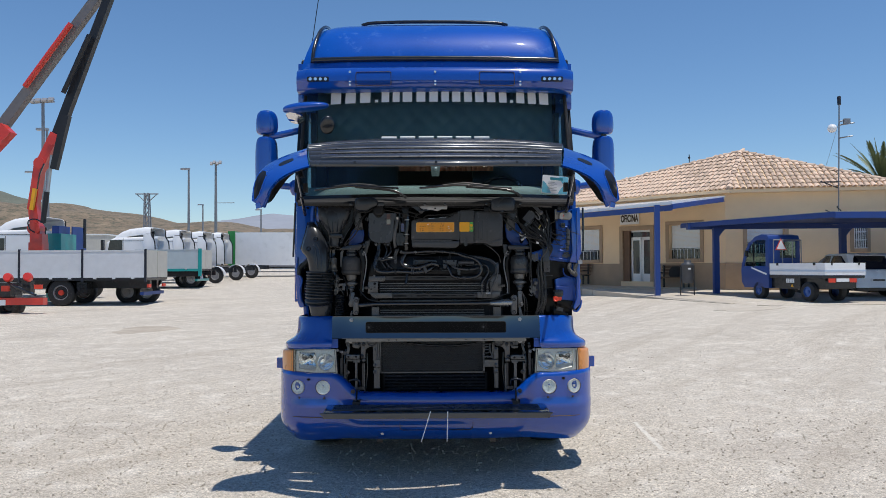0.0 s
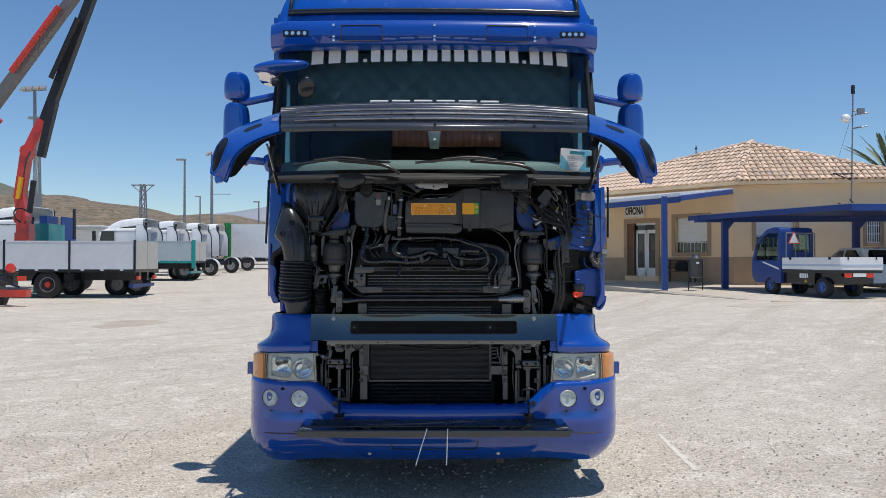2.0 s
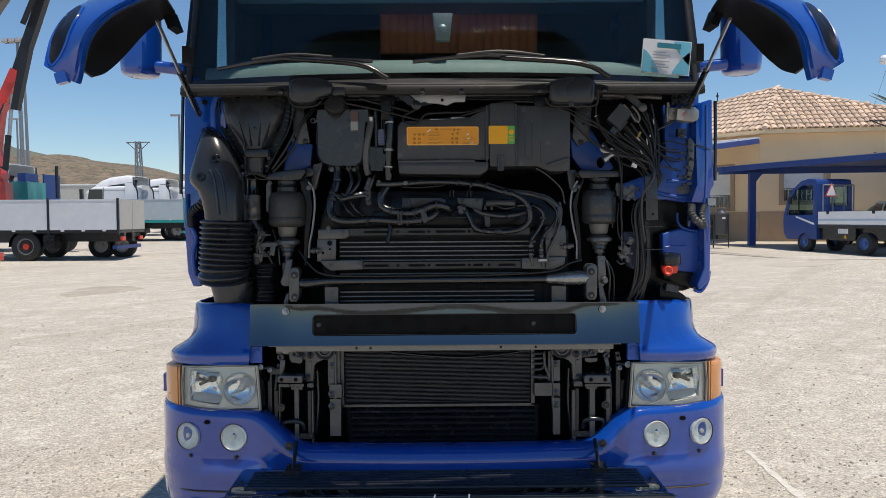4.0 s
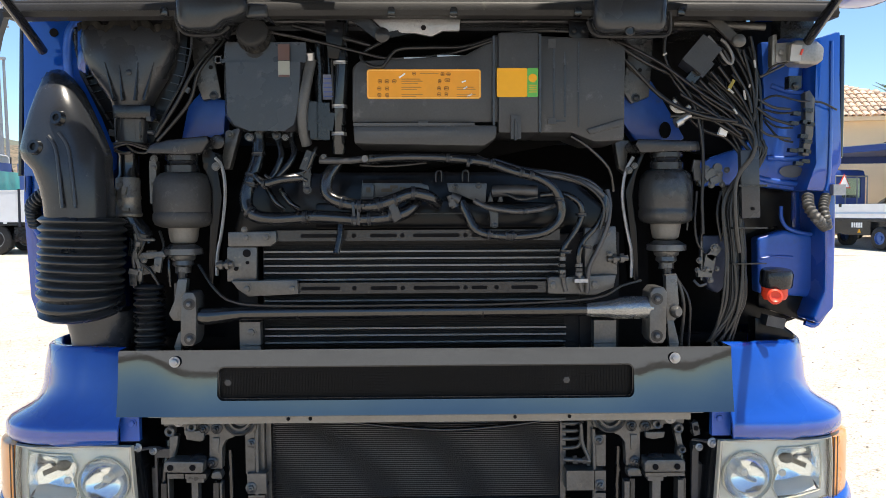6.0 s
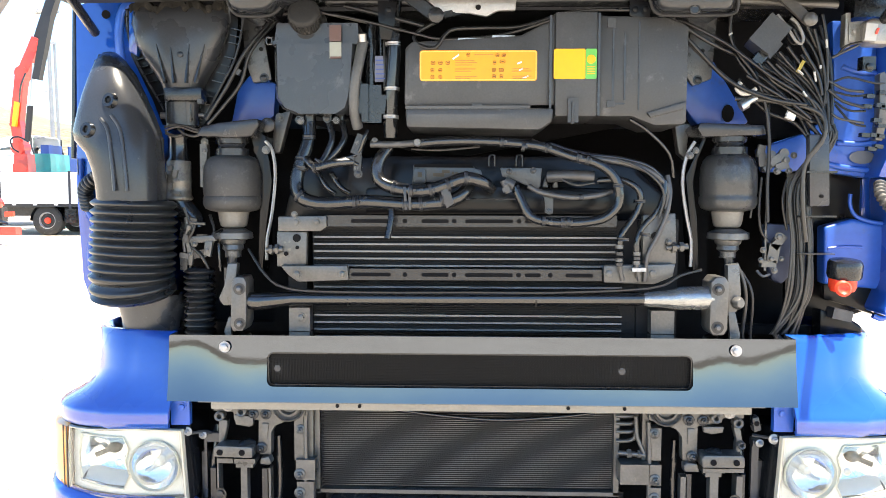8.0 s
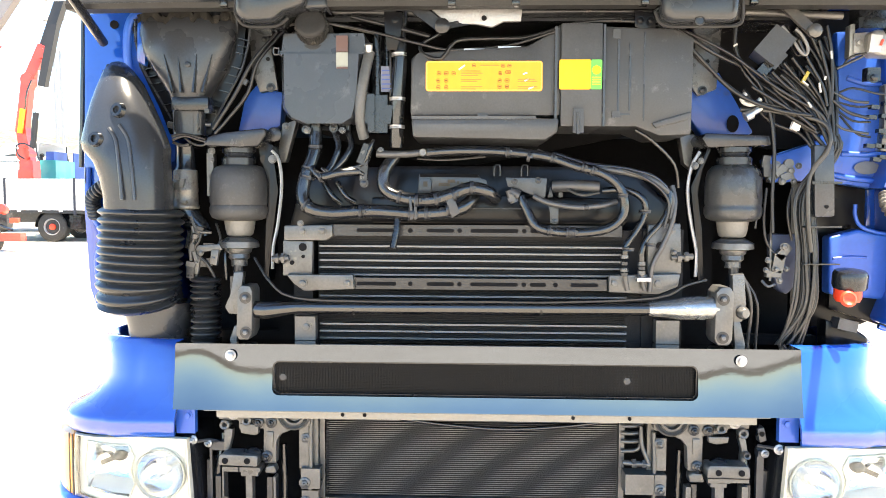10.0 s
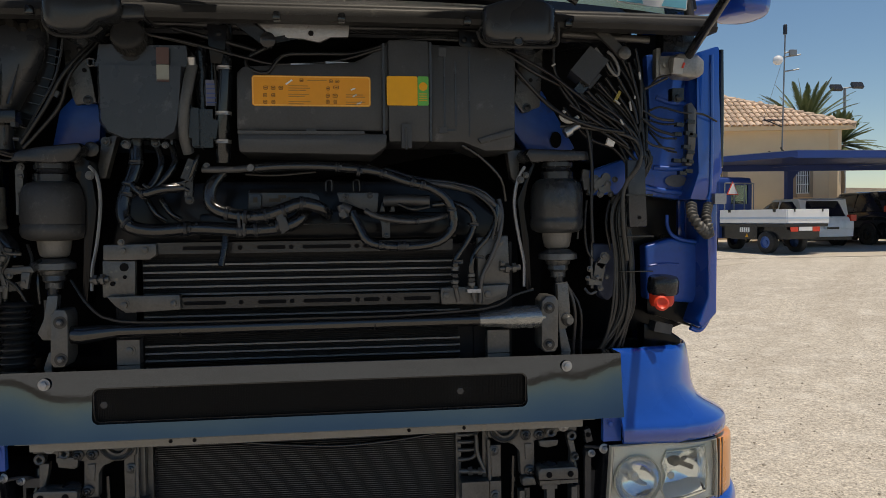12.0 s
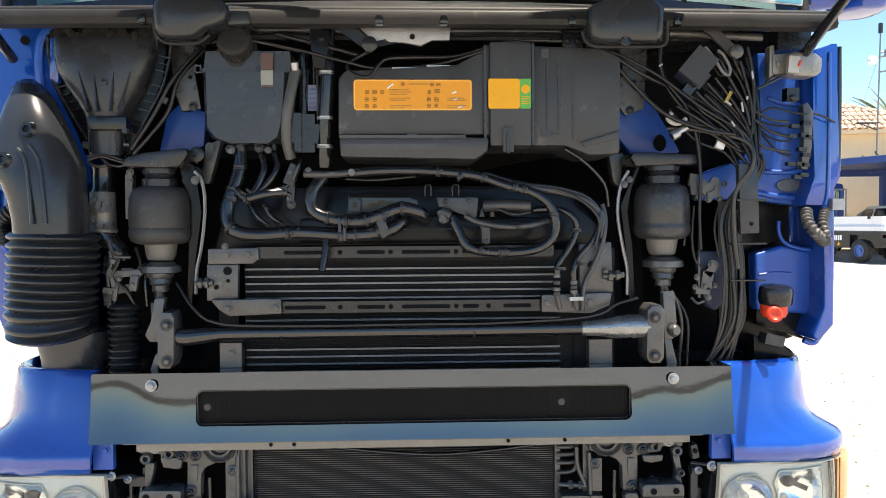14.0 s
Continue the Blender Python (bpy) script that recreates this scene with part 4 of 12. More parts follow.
for s in (-1, 1):
    sh = part("wing_shoulder", shoulder(s), BLUE, lorry, "blue corner panel above the headlamp")
    part("shoulder_tab", merge(box((CX + s * 0.79, 6.34, 1.0), (CX + s * 0.842, 6.36, 1.07), 0.004), bolt((CX + s * 0.81, 6.34, 1.05), 0.009)), BLUE_IN, sh)
    # headlamp
    def lamp_y(x):
        """How far back the lamp's face lies, round the corner of the cab."""
        a = math.asin(min(0.995, max(0.0, (x - 0.99) / 0.30)))
        return 6.322 + 0.34 * (1 - math.cos(a))

    def lamp_line(c, grow, deep, n=6):
        """An outline on the lamp's face, grown about its middle and set back."""
        m = sum((Vector(p) for p in c), Vector((0, 0))) / len(c)
        pts = []
        for a, b in zip(c, c[1:] + c[:1]):
            for k in range(n):
                p = m + (Vector(a).lerp(Vector(b), k / n) - m) * grow
                pts.append((CX + s * p.x, lamp_y(p.x) + deep, p.y))
        return pts
    FACE = [(0.796, 0.797), (0.808, 0.989), (0.95, 0.993), (1.143, 0.984), (1.151, 0.90), (1.148, 0.806), (0.95, 0.793)]
    WELL = [(1.103, 0.967), (0.976, 0.963), (0.961, 0.930), (0.972, 0.895), (0.961, 0.855), (0.978, 0.818), (1.107, 0.834), (1.113, 0.90)]
    SIDE = [(1.155, 0.806), (1.157, 0.90), (1.150, 0.983), (1.215, 0.976), (1.268, 0.966), (1.283, 0.89), (1.274, 0.790), (1.215, 0.797)]
    head = part("headlamp", loft([lamp_line(FACE, 1.02, 0.20), lamp_line(FACE, 1.02, 0.010), lamp_line(FACE, 1.0, 0.0), lamp_line(FACE, 0.972, 0.0), lamp_line(FACE, 0.96, 0.022)], False), CREAM, lorry, "headlamp with yellowed cream rim")
    # bezel with two openings
    bz = bmesh.new()
    edges = []
    ROUND = [(0.890 + 0.070 * math.cos(q * math.pi / 16), 0.886 + 0.070 * math.sin(q * math.pi / 16)) for q in range(32)]
    for loop in ([((p[0] - CX) * s, p[2]) for p in lamp_line(FACE, 0.962, 0.0)], [((p[0] - CX) * s, p[2]) for p in lamp_line(WELL, 1.0, 0.0)], ROUND):
        vs = [bz.verts.new((p[0], 0, p[1])) for p in loop]
        edges += [bz.edges.new((a, b)) for a, b in zip(vs, vs[1:] + vs[:1])]
    bmesh.ops.triangle_fill(bz, edges=edges, use_beauty=True, normal=(0, -1, 0))
    for v in bz.verts:
        v.co = (CX + s * v.co.x, lamp_y(v.co.x) + 0.020, v.co.z)
    part("bezel", bz, LAMP_BACK, head, "pale inner bezel", 0)
    part("reflector", loft([lamp_line(WELL, g, d, 5) for g, d in ((1.0, 0.020), (0.95, 0.034), (0.85, 0.055), (0.6, 0.074), (0.3, 0.083), (0.001, 0.085))], False), REFLECTOR, head)
    part("reflector_rim", sweep([Vector(p) for p in lamp_line(WELL, 1.01, 0.017, 5)] + [Vector(lamp_line(WELL, 1.01, 0.017, 5)[0])], 0.0028, 6), CREAM, head)
    part("reflector_sill", loft([[(CX + s * x, lamp_y(x) + d, z) for x, z in ((0.975, zz), (1.03, zz + 0.004), (1.10, zz + 0.012))] for zz, d in ((0.824, 0.024), (0.850, 0.050), (0.852, 0.070))], False, False), LAMP_BACK, head)
    part("rim_line", sweep([Vector(p) for p in lamp_line(FACE, 0.955, 0.016)] + [Vector(lamp_line(FACE, 0.955, 0.016)[0])], 0.004, 6), SHIELD, head, "dark line inside the rim")
    yi, ai = lamp_y(0.888), (s * 0.04, -1, 0.02)
    part("lamp_ring", lathe([(0.070, -0.026), (0.072, -0.010), (0.069, -0.008), (0.066, -0.020)], (CX + s * 0.890, yi, 0.886), ai, 40, 1.0, False), CREAM, head, "pale ring of the round lamp")
    part("lamp_bowl", lathe([(0.067, -0.020), (0.058, -0.036), (0.042, -0.050), (0.02, -0.058), (0.001, -0.060)], (CX + s * 0.890, yi, 0.886), ai, 32, 1.0, False), REFLECTOR, head)
    part("bulb_shield", merge(lathe([(0.010, -0.058), (0.013, -0.034), (0.010, -0.026), (0.003, -0.024)], (CX + s * 0.888, yi, 0.892), ai, 16), tube([(CX + s * 0.888, yi + 0.03, 0.892), (CX + s * 0.905, yi + 0.036, 0.872), (CX + s * 0.925, yi + 0.046, 0.862)], 0.005, 6)), STEEL, head)
    part("dip_shield", merge(lathe([(0.010, -0.02), (0.019, -0.006), (0.020, 0.006), (0.012, 0.014), (0.003, 0.016)], (CX + s * 1.012, lamp_y(1.012) + 0.045, 0.926), (s * 0.3, -1, 0.1), 18, 0.75), obox((CX + s * 1.040, lamp_y(1.03) + 0.045, 0.915), (0.07, 0.012, 0.014), (0, 24 * s, s * 18), 0.004)), SHIELD, head, "dull brown bulb shield")
    part("reflector_screw", lathe([(0.010, 0), (0.011, 0.006), (0.006, 0.008)], (CX + s * 1.006, lamp_y(1.0) + 0.060, 0.880), (0, -1, 0), 16), STEEL, head)
    part("lamp_gasket", loft([lamp_line(FACE, 1.05, 0.20), lamp_line(FACE, 1.05, 0.022), lamp_line(FACE, 1.022, 0.012)], False), RUBBER, head, "black gasket round the lamp")
    part("lamp_backing", box((CX + s * 0.80, 6.60, 0.70), (CX + s * 1.20, 6.70, 1.02)), VOID, lorry)
    part("headlamp_glass", thick(loft([lamp_line(FACE, g, d) for g, d in ((0.955, -0.001), (0.8, -0.006), (0.5, -0.010), (0.2, -0.012), (0.001, -0.012))], False), 0.002), GLASS, head, "clear headlamp glass").visible_shadow = False
    part("indicator", loft([lamp_line(SIDE, g, d, 3) for g, d in ((1.0, 0.20), (1.0, 0.006), (0.96, 0.0), (0.8, -0.002), (0.4, -0.003), (0.001, -0.003))], False), AMBER, head, "pale amber corner indicator")
    part("indicator_line", merge(*[sweep([Vector((CX + s * x, lamp_y(x) - 0.002, z)) for z in (0.806, 0.85, 0.90, 0.94, 0.982)], 0.0022, 6) for x in (1.153, 1.168)]), SHIELD, head)
    tyre = part("front_tyre", lathe([(0.30, -0.15), (0.47, -0.155), (0.505, -0.13), (0.515, -0.06), (0.515, 0.06), (0.505, 0.13), (0.47, 0.155), (0.30, 0.15)], (CX + s * 1.03, 7.55, 0.515), (1, 0, 0), 36), TYRE, lorry, "black front tyre")
    part("rim", lathe([(0.30, -0.12), (0.30, 0.12)], (CX + s * 1.03, 7.55, 0.515), (1, 0, 0), 24), IRON, tyre)
    part("wheel_arch", box((CX + s * 0.86, 6.95, 0.98), (CX + s * 1.13, 8.3, 1.10)), PLASTIC, lorry)
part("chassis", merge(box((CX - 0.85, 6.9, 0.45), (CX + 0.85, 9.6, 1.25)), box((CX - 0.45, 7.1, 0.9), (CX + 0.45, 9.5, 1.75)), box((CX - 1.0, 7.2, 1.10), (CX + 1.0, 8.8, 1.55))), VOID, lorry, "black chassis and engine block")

# grey cross panel with its mesh window
x0, x1 = -0.812, 0.852
z0, z1 = 1.080, 1.252
def panel_y(z, x=0.0):
    """The panel leans back, less towards its top, more towards its ends, and is slightly wavy."""
    f = (z - z0) / (z1 - z0)
    lean = 0.030 * sstep(0.55, 0.84, abs(x - 0.02)) + 0.010 * math.sin(9 * x + 1) + 0.012 * math.sin(23 * x) * sstep(0.4, 0.7, abs(x - 0.02))
    return 6.288 + (z1 - z0) * ((0.21 + lean) * f - 0.085 * f * f)


def panel_strip(xa, xb, za, zb):
    n = max(2, int((zb - za) / 0.008))
    m = max(2, int((xb - xa) / 0.02))
    return loft([[(xa + (xb - xa) * k / m, panel_y(za + (zb - za) * j / n, xa + (xb - xa) * k / m), za + (zb - za) * j / n) for k in range(m + 1)] for j in range(n + 1)], False, False)


hx0, hx1, hz0, hz1 = -0.545, 0.582, 1.120, 1.211
pan = merge(panel_strip(x0, hx0, z0, z1), panel_strip(hx0, hx1, z0, hz0), panel_strip(hx0, hx1, hz1, z1), panel_strip(hx1, x1, z0, z1))
# round corners of the window
for cx, cz, sx, sz in ((hx0, hz0, 1, 1), (hx1, hz0, -1, 1), (hx0, hz1, 1, -1), (hx1, hz1, -1, -1)):
    arc = [(cx + sx * 0.018 * (1 - math.sin(k * math.pi / 16)), cz + sz * 0.018 * (1 - math.cos(k * math.pi / 16))) for k in range(9)]
    tip = pan.verts.new((cx, panel_y(cz, cx), cz))
    ring = [pan.verts.new((p[0], panel_y(p[1], p[0]), p[1])) for p in arc]
    for p, q in zip(ring, ring[1:]):
        pan.faces.new((tip, p, q))
bmesh.ops.remove_doubles(pan, verts=pan.verts, dist=0.0004)
FOOT = mat("bare pale flange", (0.20, 0.195, 0.185), 0.35, 0.5, 0.15, 12, 0.05, 120, dirt=(0.22, 0.20, 0.17), dirt_at=0.6)
cross = part("cross_panel", merge(pan, box((x0 + 0.005, 6.306, z1 - 0.001), (x1 - 0.005, 6.38, z1 + 0.004), 0.002), box((x0 + 0.08, 6.302, z0 - 0.006), (x1 - 0.08, 6.36, z0 - 0.001))), PANEL, lorry, "glossy dark grey cross panel")
MESH = mat("fine black mesh", (0.006, 0.006, 0.0065), 0.45, 0.0, 0.25, 14, dirt=(0.012, 0.012, 0.012), dirt_at=0.6, spec=0.12)
# plain black sheet for the unlit space behind the mesh
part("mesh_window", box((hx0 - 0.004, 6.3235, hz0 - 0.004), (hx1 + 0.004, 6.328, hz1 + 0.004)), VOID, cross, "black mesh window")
part("mesh", merge(*[box((hx0 + 0.006 + 0.0041 * k, 6.3175, hz0 + 0.004), (hx0 + 0.0085 + 0.0041 * k, 6.3195, hz1 - 0.004)) for k in range(271)], *[box((hx0 + 0.005, 6.3178, hz0 + 0.005 + 0.0041 * k), (hx1 - 0.005, 6.3192, hz0 + 0.0073 + 0.0041 * k)) for k in range(20)]), MESH, cross, "fine black mesh", 0)["kind"] = "stuff"
part("mesh_frame", frame_plate(rounded(hx0 - 0.002, hx1 + 0.002, hz0 - 0.002, hz1 + 0.002, 0.019, 8), rounded(hx0 + 0.004, hx1 - 0.004, hz0 + 0.004, hz1 - 0.004, 0.014, 8), 6.3085, 6.3165), PLASTIC, cross)
for px in (-0.658, 0.693):
    part("panel_bolt", merge(bolt((px, 6.305, 1.225), 0.010, h=0.012)), ZINC, cross)
foot = part("panel_foot", box((-0.705, 6.325, 1.050), (0.745, 6.36, 1.077), 0.002), FOOT, cross, "pale metal flange under the panel")
parts("flange_hole", [lathe([(0.005, 0), (0.005, 0.002)], (px, 6.3245, 1.062), (0, -1, 0), 12) for px in (-0.36, -0.30, 0.26, 0.41)], VOID, foot)
for px in (-0.52, 0.40):
    part("inner_bolt", merge(box((px - 0.03, 6.3205, 1.135), (px + 0.03, 6.3228, 1.195), 0.001), bolt((px, 6.3205, 1.165), 0.010, h=0.004)), PLASTIC_G, cross)


# ---- engine bay under the raised hatch ----
def beam_flat(a, b, w, t):
    """A flat bar from a to b, w high and t deep."""
    a, b = Vector(a), Vector(b)
    d = (b - a).normalized()
    u = Vector((0, 1, 0)).cross(d).normalized()
    return bev(loft([[p + u * i * w / 2 + Vector((0, j * t / 2, 0)) for i, j in ((-1, -1), (1, -1), (1, 1), (-1, 1))] for p in (a, b)]), 0.003)


PLATE_GREY = mat("grey blue plug", (0.09, 0.10, 0.12), 0.5, 0.0, 0.2, 14)
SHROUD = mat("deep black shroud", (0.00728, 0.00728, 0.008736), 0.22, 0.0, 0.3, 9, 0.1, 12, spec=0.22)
MOULDED = mat("smooth black moulding", (0.02436, 0.02688, 0.03192), 0.24, 0.0, 0.2, 7, 0.03, 200, dirt=(0.1344, 0.1277, 0.1176), dirt_at=0.64)


def clamp(at, axis, r, w=0.012, m=STEEL, parent=None, name="hose_clamp"):
    return part(name, merge(lathe([(r, -w / 2), (r + 0.0022, -w / 2), (r + 0.0022, -w / 5), (r + 0.001, 0), (r + 0.0022, w / 5), (r + 0.0022, w / 2), (r, w / 2)], at, axis, 18), obox(Vector(at) + Vector((r * 0.55, -r * 0.85, 0)), (0.007, 0.006, 0.009), (0, 0, 0), 0.002)), m, parent)


def hose(pts, r, m=RUBBER, name="hose", ties=(), seg=16):
    h = part(name, tube(pts, r, seg), m, lorry)
    line = curve_points(pts)
    for f in ties:
        i = min(len(line) - 2, int(f * (len(line) - 1)))
        clamp(line[i], line[i + 1] - line[i], r, 0.010, IRON, h, "hose_clip")
    return h


def bellows(path, radii, folds, name, label, seg=24, m=BELLOW):
    """A folded gaiter along a line; radii are (hill, valley)."""
    line = curve_points(path, 0.01)
    n = folds * 8
    pts, rs = [], []
    for k in range(n + 1):
        f = k / n * (len(line) - 1)
        i = min(int(f), len(line) - 2)
        pts.append(line[i].lerp(line[i + 1], f - i))
        rs.append(radii[1] + (radii[0] - radii[1]) * abs(math.sin(math.pi * folds * k / n)) ** 1.4)
    return part(name, sweep(pts, rs, seg), m, lorry, label)


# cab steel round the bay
# black sheets closing the bay behind, its shade put into their colour
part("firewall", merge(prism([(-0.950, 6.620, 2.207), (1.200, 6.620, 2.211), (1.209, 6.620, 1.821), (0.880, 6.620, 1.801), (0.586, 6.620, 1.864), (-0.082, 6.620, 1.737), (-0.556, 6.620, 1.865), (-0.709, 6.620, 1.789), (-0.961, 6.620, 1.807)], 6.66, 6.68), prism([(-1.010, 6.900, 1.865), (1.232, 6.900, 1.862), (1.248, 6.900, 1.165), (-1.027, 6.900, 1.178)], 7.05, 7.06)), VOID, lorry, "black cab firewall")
for pts in ([(-0.713, 6.570, 1.836), (-0.690, 6.570, 1.943), (-0.653, 6.570, 1.984), (-0.575, 6.570, 1.959), (-0.583, 6.570, 1.860), (-0.660, 6.570, 1.827)], [(0.596, 6.570, 2.008), (0.699, 6.570, 2.017), (0.759, 6.570, 1.917), (0.802, 6.570, 1.842), (0.744, 6.570, 1.817), (0.659, 6.570, 1.826), (0.611, 6.570, 1.892)]):
    part("cross_member", prism(pts, 6.57, 6.63, 0.008), BLUE_IN, lorry, "blue painted cab cross member")
for at, pts in (((366, 110), [(-0.670, 6.550, 2.146), (-0.612, 6.550, 2.146), (-0.583, 6.550, 1.964), (-0.638, 6.550, 1.956), (-0.658, 6.550, 2.013)]), ((1140, 110), [(0.628, 6.550, 2.141), (0.696, 6.550, 2.141), (0.685, 6.550, 1.964), (0.632, 6.550, 1.944), (0.605, 6.550, 1.981)])):
    part("cab_bracket", prism(pts, 6.545, 6.565, 0.004), FORGED, lorry, "bare metal cab bracket")
part("left_sill", prism([(-1.128, 6.480, 2.170), (-0.974, 6.480, 2.192), (-0.858, 6.480, 2.048), (-0.866, 6.480, 1.749), (-1.015, 6.480, 1.682), (-1.070, 6.480, 1.654), (-1.101, 6.480, 1.574), (-1.078, 6.480, 1.493), (-1.087, 6.480, 1.413), (-1.061, 6.480, 1.322), (-1.106, 6.480, 1.314), (-1.129, 6.480, 1.381), (-1.141, 6.480, 1.606)], 6.48, 6.62, 0.018), BLUE, lorry, "blue front pillar of the cab")
parts("bracket_bolt", [bolt((-0.604, 6.544, 1.970), 0.009), bolt((0.644, 6.544, 1.960), 0.009), bolt((-0.622, 6.544, 2.109), 0.006), bolt((0.658, 6.544, 2.117), 0.006)], IRON, lorry)
parts("bracket_hole", [lathe([(0.006, 0), (0.006, 0.003)], (-0.612, 6.544, 2.052), (0, -1, 0), 10), lathe([(0.006, 0), (0.006, 0.003)], (0.656, 6.544, 2.042), (0, -1, 0), 10)], VOID, lorry)
parts("pressed_ridge", [tube([(1.048, 6.540, 1.995), (1.096, 6.535, 1.978), (1.166, 6.535, 1.975)], 0.008, 8), tube([(0.978, 6.540, 1.732), (1.052, 6.535, 1.712), (1.153, 6.535, 1.701)], 0.009, 8), tube([(1.039, 6.540, 1.781), (1.117, 6.535, 1.778), (1.176, 6.535, 1.794)], 0.008, 8)], BLUE_IN, lorry)
part("left_sill_channel", prism([(-0.960, 6.460, 2.153), (-0.854, 6.460, 2.168), (-0.902, 6.460, 2.130), (-0.935, 6.460, 2.068), (-0.936, 6.460, 2.014), (-0.964, 6.460, 2.029)], 6.45, 6.48, 0.012), BLUE, lorry)
parts("door_seal", [tube([(-1.144, 6.520, 2.183), (-1.152, 6.520, 1.976), (-1.162, 6.520, 1.735)], 0.008, 8), tube([(1.247, 6.520, 2.138), (1.249, 6.520, 1.960), (1.248, 6.520, 1.780)], 0.008, 8)], RUBBER, lorry)
part("right_pillar", merge(prism([(1.141, 6.460, 2.117), (1.214, 6.460, 2.140), (1.215, 6.460, 2.014), (1.225, 6.460, 1.760), (1.209, 6.460, 1.728), (1.207, 6.460, 1.676), (1.119, 6.460, 1.680), (1.147, 6.460, 1.760), (1.140, 6.460, 1.919)], 6.46, 6.62, 0.012), prism([(1.172, 6.461, 1.686), (1.209, 6.461, 1.686), (1.211, 6.461, 1.567), (1.210, 6.461, 1.339), (1.166, 6.461, 1.290), (1.149, 6.461, 1.306), (1.180, 6.461, 1.388), (1.180, 6.461, 1.502)], 6.461, 6.62, 0.02, 4)), BLUE, lorry, "blue front pillar of the cab")
part("pillar_crease", tube([(1.186, 6.459, 2.109), (1.188, 6.459, 1.919), (1.186, 6.459, 1.728), (1.178, 6.459, 1.680)], 0.006, 8), BLUE, lorry)
part("right_inner_wall", prism([(1.015, 6.540, 2.126), (1.185, 6.540, 2.126), (1.193, 6.540, 1.681), (1.122, 6.540, 1.682), (0.970, 6.540, 1.702), (0.836, 6.540, 1.696), (0.818, 6.540, 1.765), (0.968, 6.540, 1.815), (1.030, 6.540, 1.897)], 6.54, 6.58, 0.012), BLUE_IN, lorry, "blue inner wing steel")
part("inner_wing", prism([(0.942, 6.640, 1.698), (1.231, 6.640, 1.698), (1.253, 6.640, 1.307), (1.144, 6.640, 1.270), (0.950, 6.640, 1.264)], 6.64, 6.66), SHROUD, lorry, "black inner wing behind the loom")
part("right_lower_pan", merge(prism([(1.016, 6.545, 1.542), (1.099, 6.545, 1.565), (1.156, 6.545, 1.552), (1.226, 6.545, 1.546), (1.236, 6.545, 1.525), (1.221, 6.545, 1.478), (1.229, 6.545, 1.448), (1.233, 6.545, 1.378), (1.222, 6.545, 1.356), (1.021, 6.545, 1.375)], 6.545, 6.60, 0.014, 4), tube([(1.084, 6.540, 1.636), (1.085, 6.540, 1.603), (1.103, 6.540, 1.572), (1.153, 6.540, 1.555), (1.223, 6.540, 1.550)], 0.006, 8)), BLUE_IN, lorry, "blue wheel-arch pan")
# solid black sheet standing in for the shade below the pan
part("pan_shade", prism([(1.031, 6.570, 1.379), (1.241, 6.570, 1.361), (1.232, 6.570, 1.299), (1.204, 6.570, 1.273), (1.108, 6.570, 1.306), (1.033, 6.570, 1.328)], 6.57, 6.60, 0.008), SHROUD, lorry, "flat black sheet for the shade under the pan")
part("pan_edge", tube([(1.236, 6.550, 1.369), (1.230, 6.550, 1.327), (1.216, 6.550, 1.296), (1.195, 6.550, 1.274), (1.166, 6.550, 1.283)], 0.008, 8), BLUE, lorry)
part("pan_crease", tube([(1.027, 6.543, 1.479), (1.073, 6.543, 1.485), (1.123, 6.543, 1.483)], 0.004, 6), BLUE_IN, lorry)
parts("pan_slot", [lathe([(0.016, 0), (0.018, 0.004)], (0.739, 6.568, 1.867), (0, -1, 0), 14, 1.4), lathe([(0.012, 0), (0.012, 0.004)], (-1.035, 6.478, 2.138), (0, -1, 0), 12)], VOID, lorry)
part("oval_plug", lathe([(0.034, 0), (0.036, 0.003), (0.030, 0.004), (0.001, 0.003)], (1.110, 6.536, 1.740), (0, -1, 0), 22, 0.52), PLATE_GREY, lorry, "grey oval plug")
part("left_lip", tube([(-1.121, 6.475, 1.733), (-1.119, 6.475, 1.622), (-1.083, 6.475, 1.542), (-1.099, 6.475, 1.462), (-1.089, 6.475, 1.365)], 0.010, 8), BLUE_IN, lorry)
parts("door_hinge", [box((1.190, 6.440, 1.698), (1.226, 6.470, 1.667), 0.004), box((-1.123, 6.460, 1.732), (-1.122, 6.480, 1.686), 0.004)], ZINC, lorry)

# cowl underside, rails and brackets along the top
part("cowl_beam", merge(box((-0.62, 6.44, 2.135), (0.93, 6.60, 2.165), 0.01), rod((-0.421, 6.400, 2.152), (0.485, 6.400, 2.147), 0.014, 12), rod((-0.084, 6.390, 2.150), (0.467, 6.390, 2.148), 0.011, 12)), IRON, lorry, "dark steel beam under the cowl")
part("centre_plate", merge(prism([(-0.125, 6.360, 2.148), (0.116, 6.360, 2.152), (0.113, 6.360, 2.116), (0.067, 6.360, 2.116), (0.037, 6.360, 2.101), (-0.008, 6.360, 2.110), (-0.083, 6.360, 2.110)], 6.36, 6.375, 0.004)), ZINC, lorry, "bare metal latch plate")
part("plate_hole", lathe([(0.007, 0), (0.007, 0.003)], (0.015, 6.358, 2.124), (0, -1, 0), 12), VOID, lorry)
part("wiper_linkage", merge(beam_flat((-0.169, 6.350, 2.152), (-0.095, 6.350, 2.096), 0.03, 0.012), lathe([(0.02, 0), (0.02, 0.02), (0.012, 0.026)], (-0.095, 6.350, 2.099), (0, -1, 0), 16), beam_flat((-0.095, 6.360, 2.101), (-0.008, 6.370, 2.121), 0.016, 0.01)), IRON, lorry)
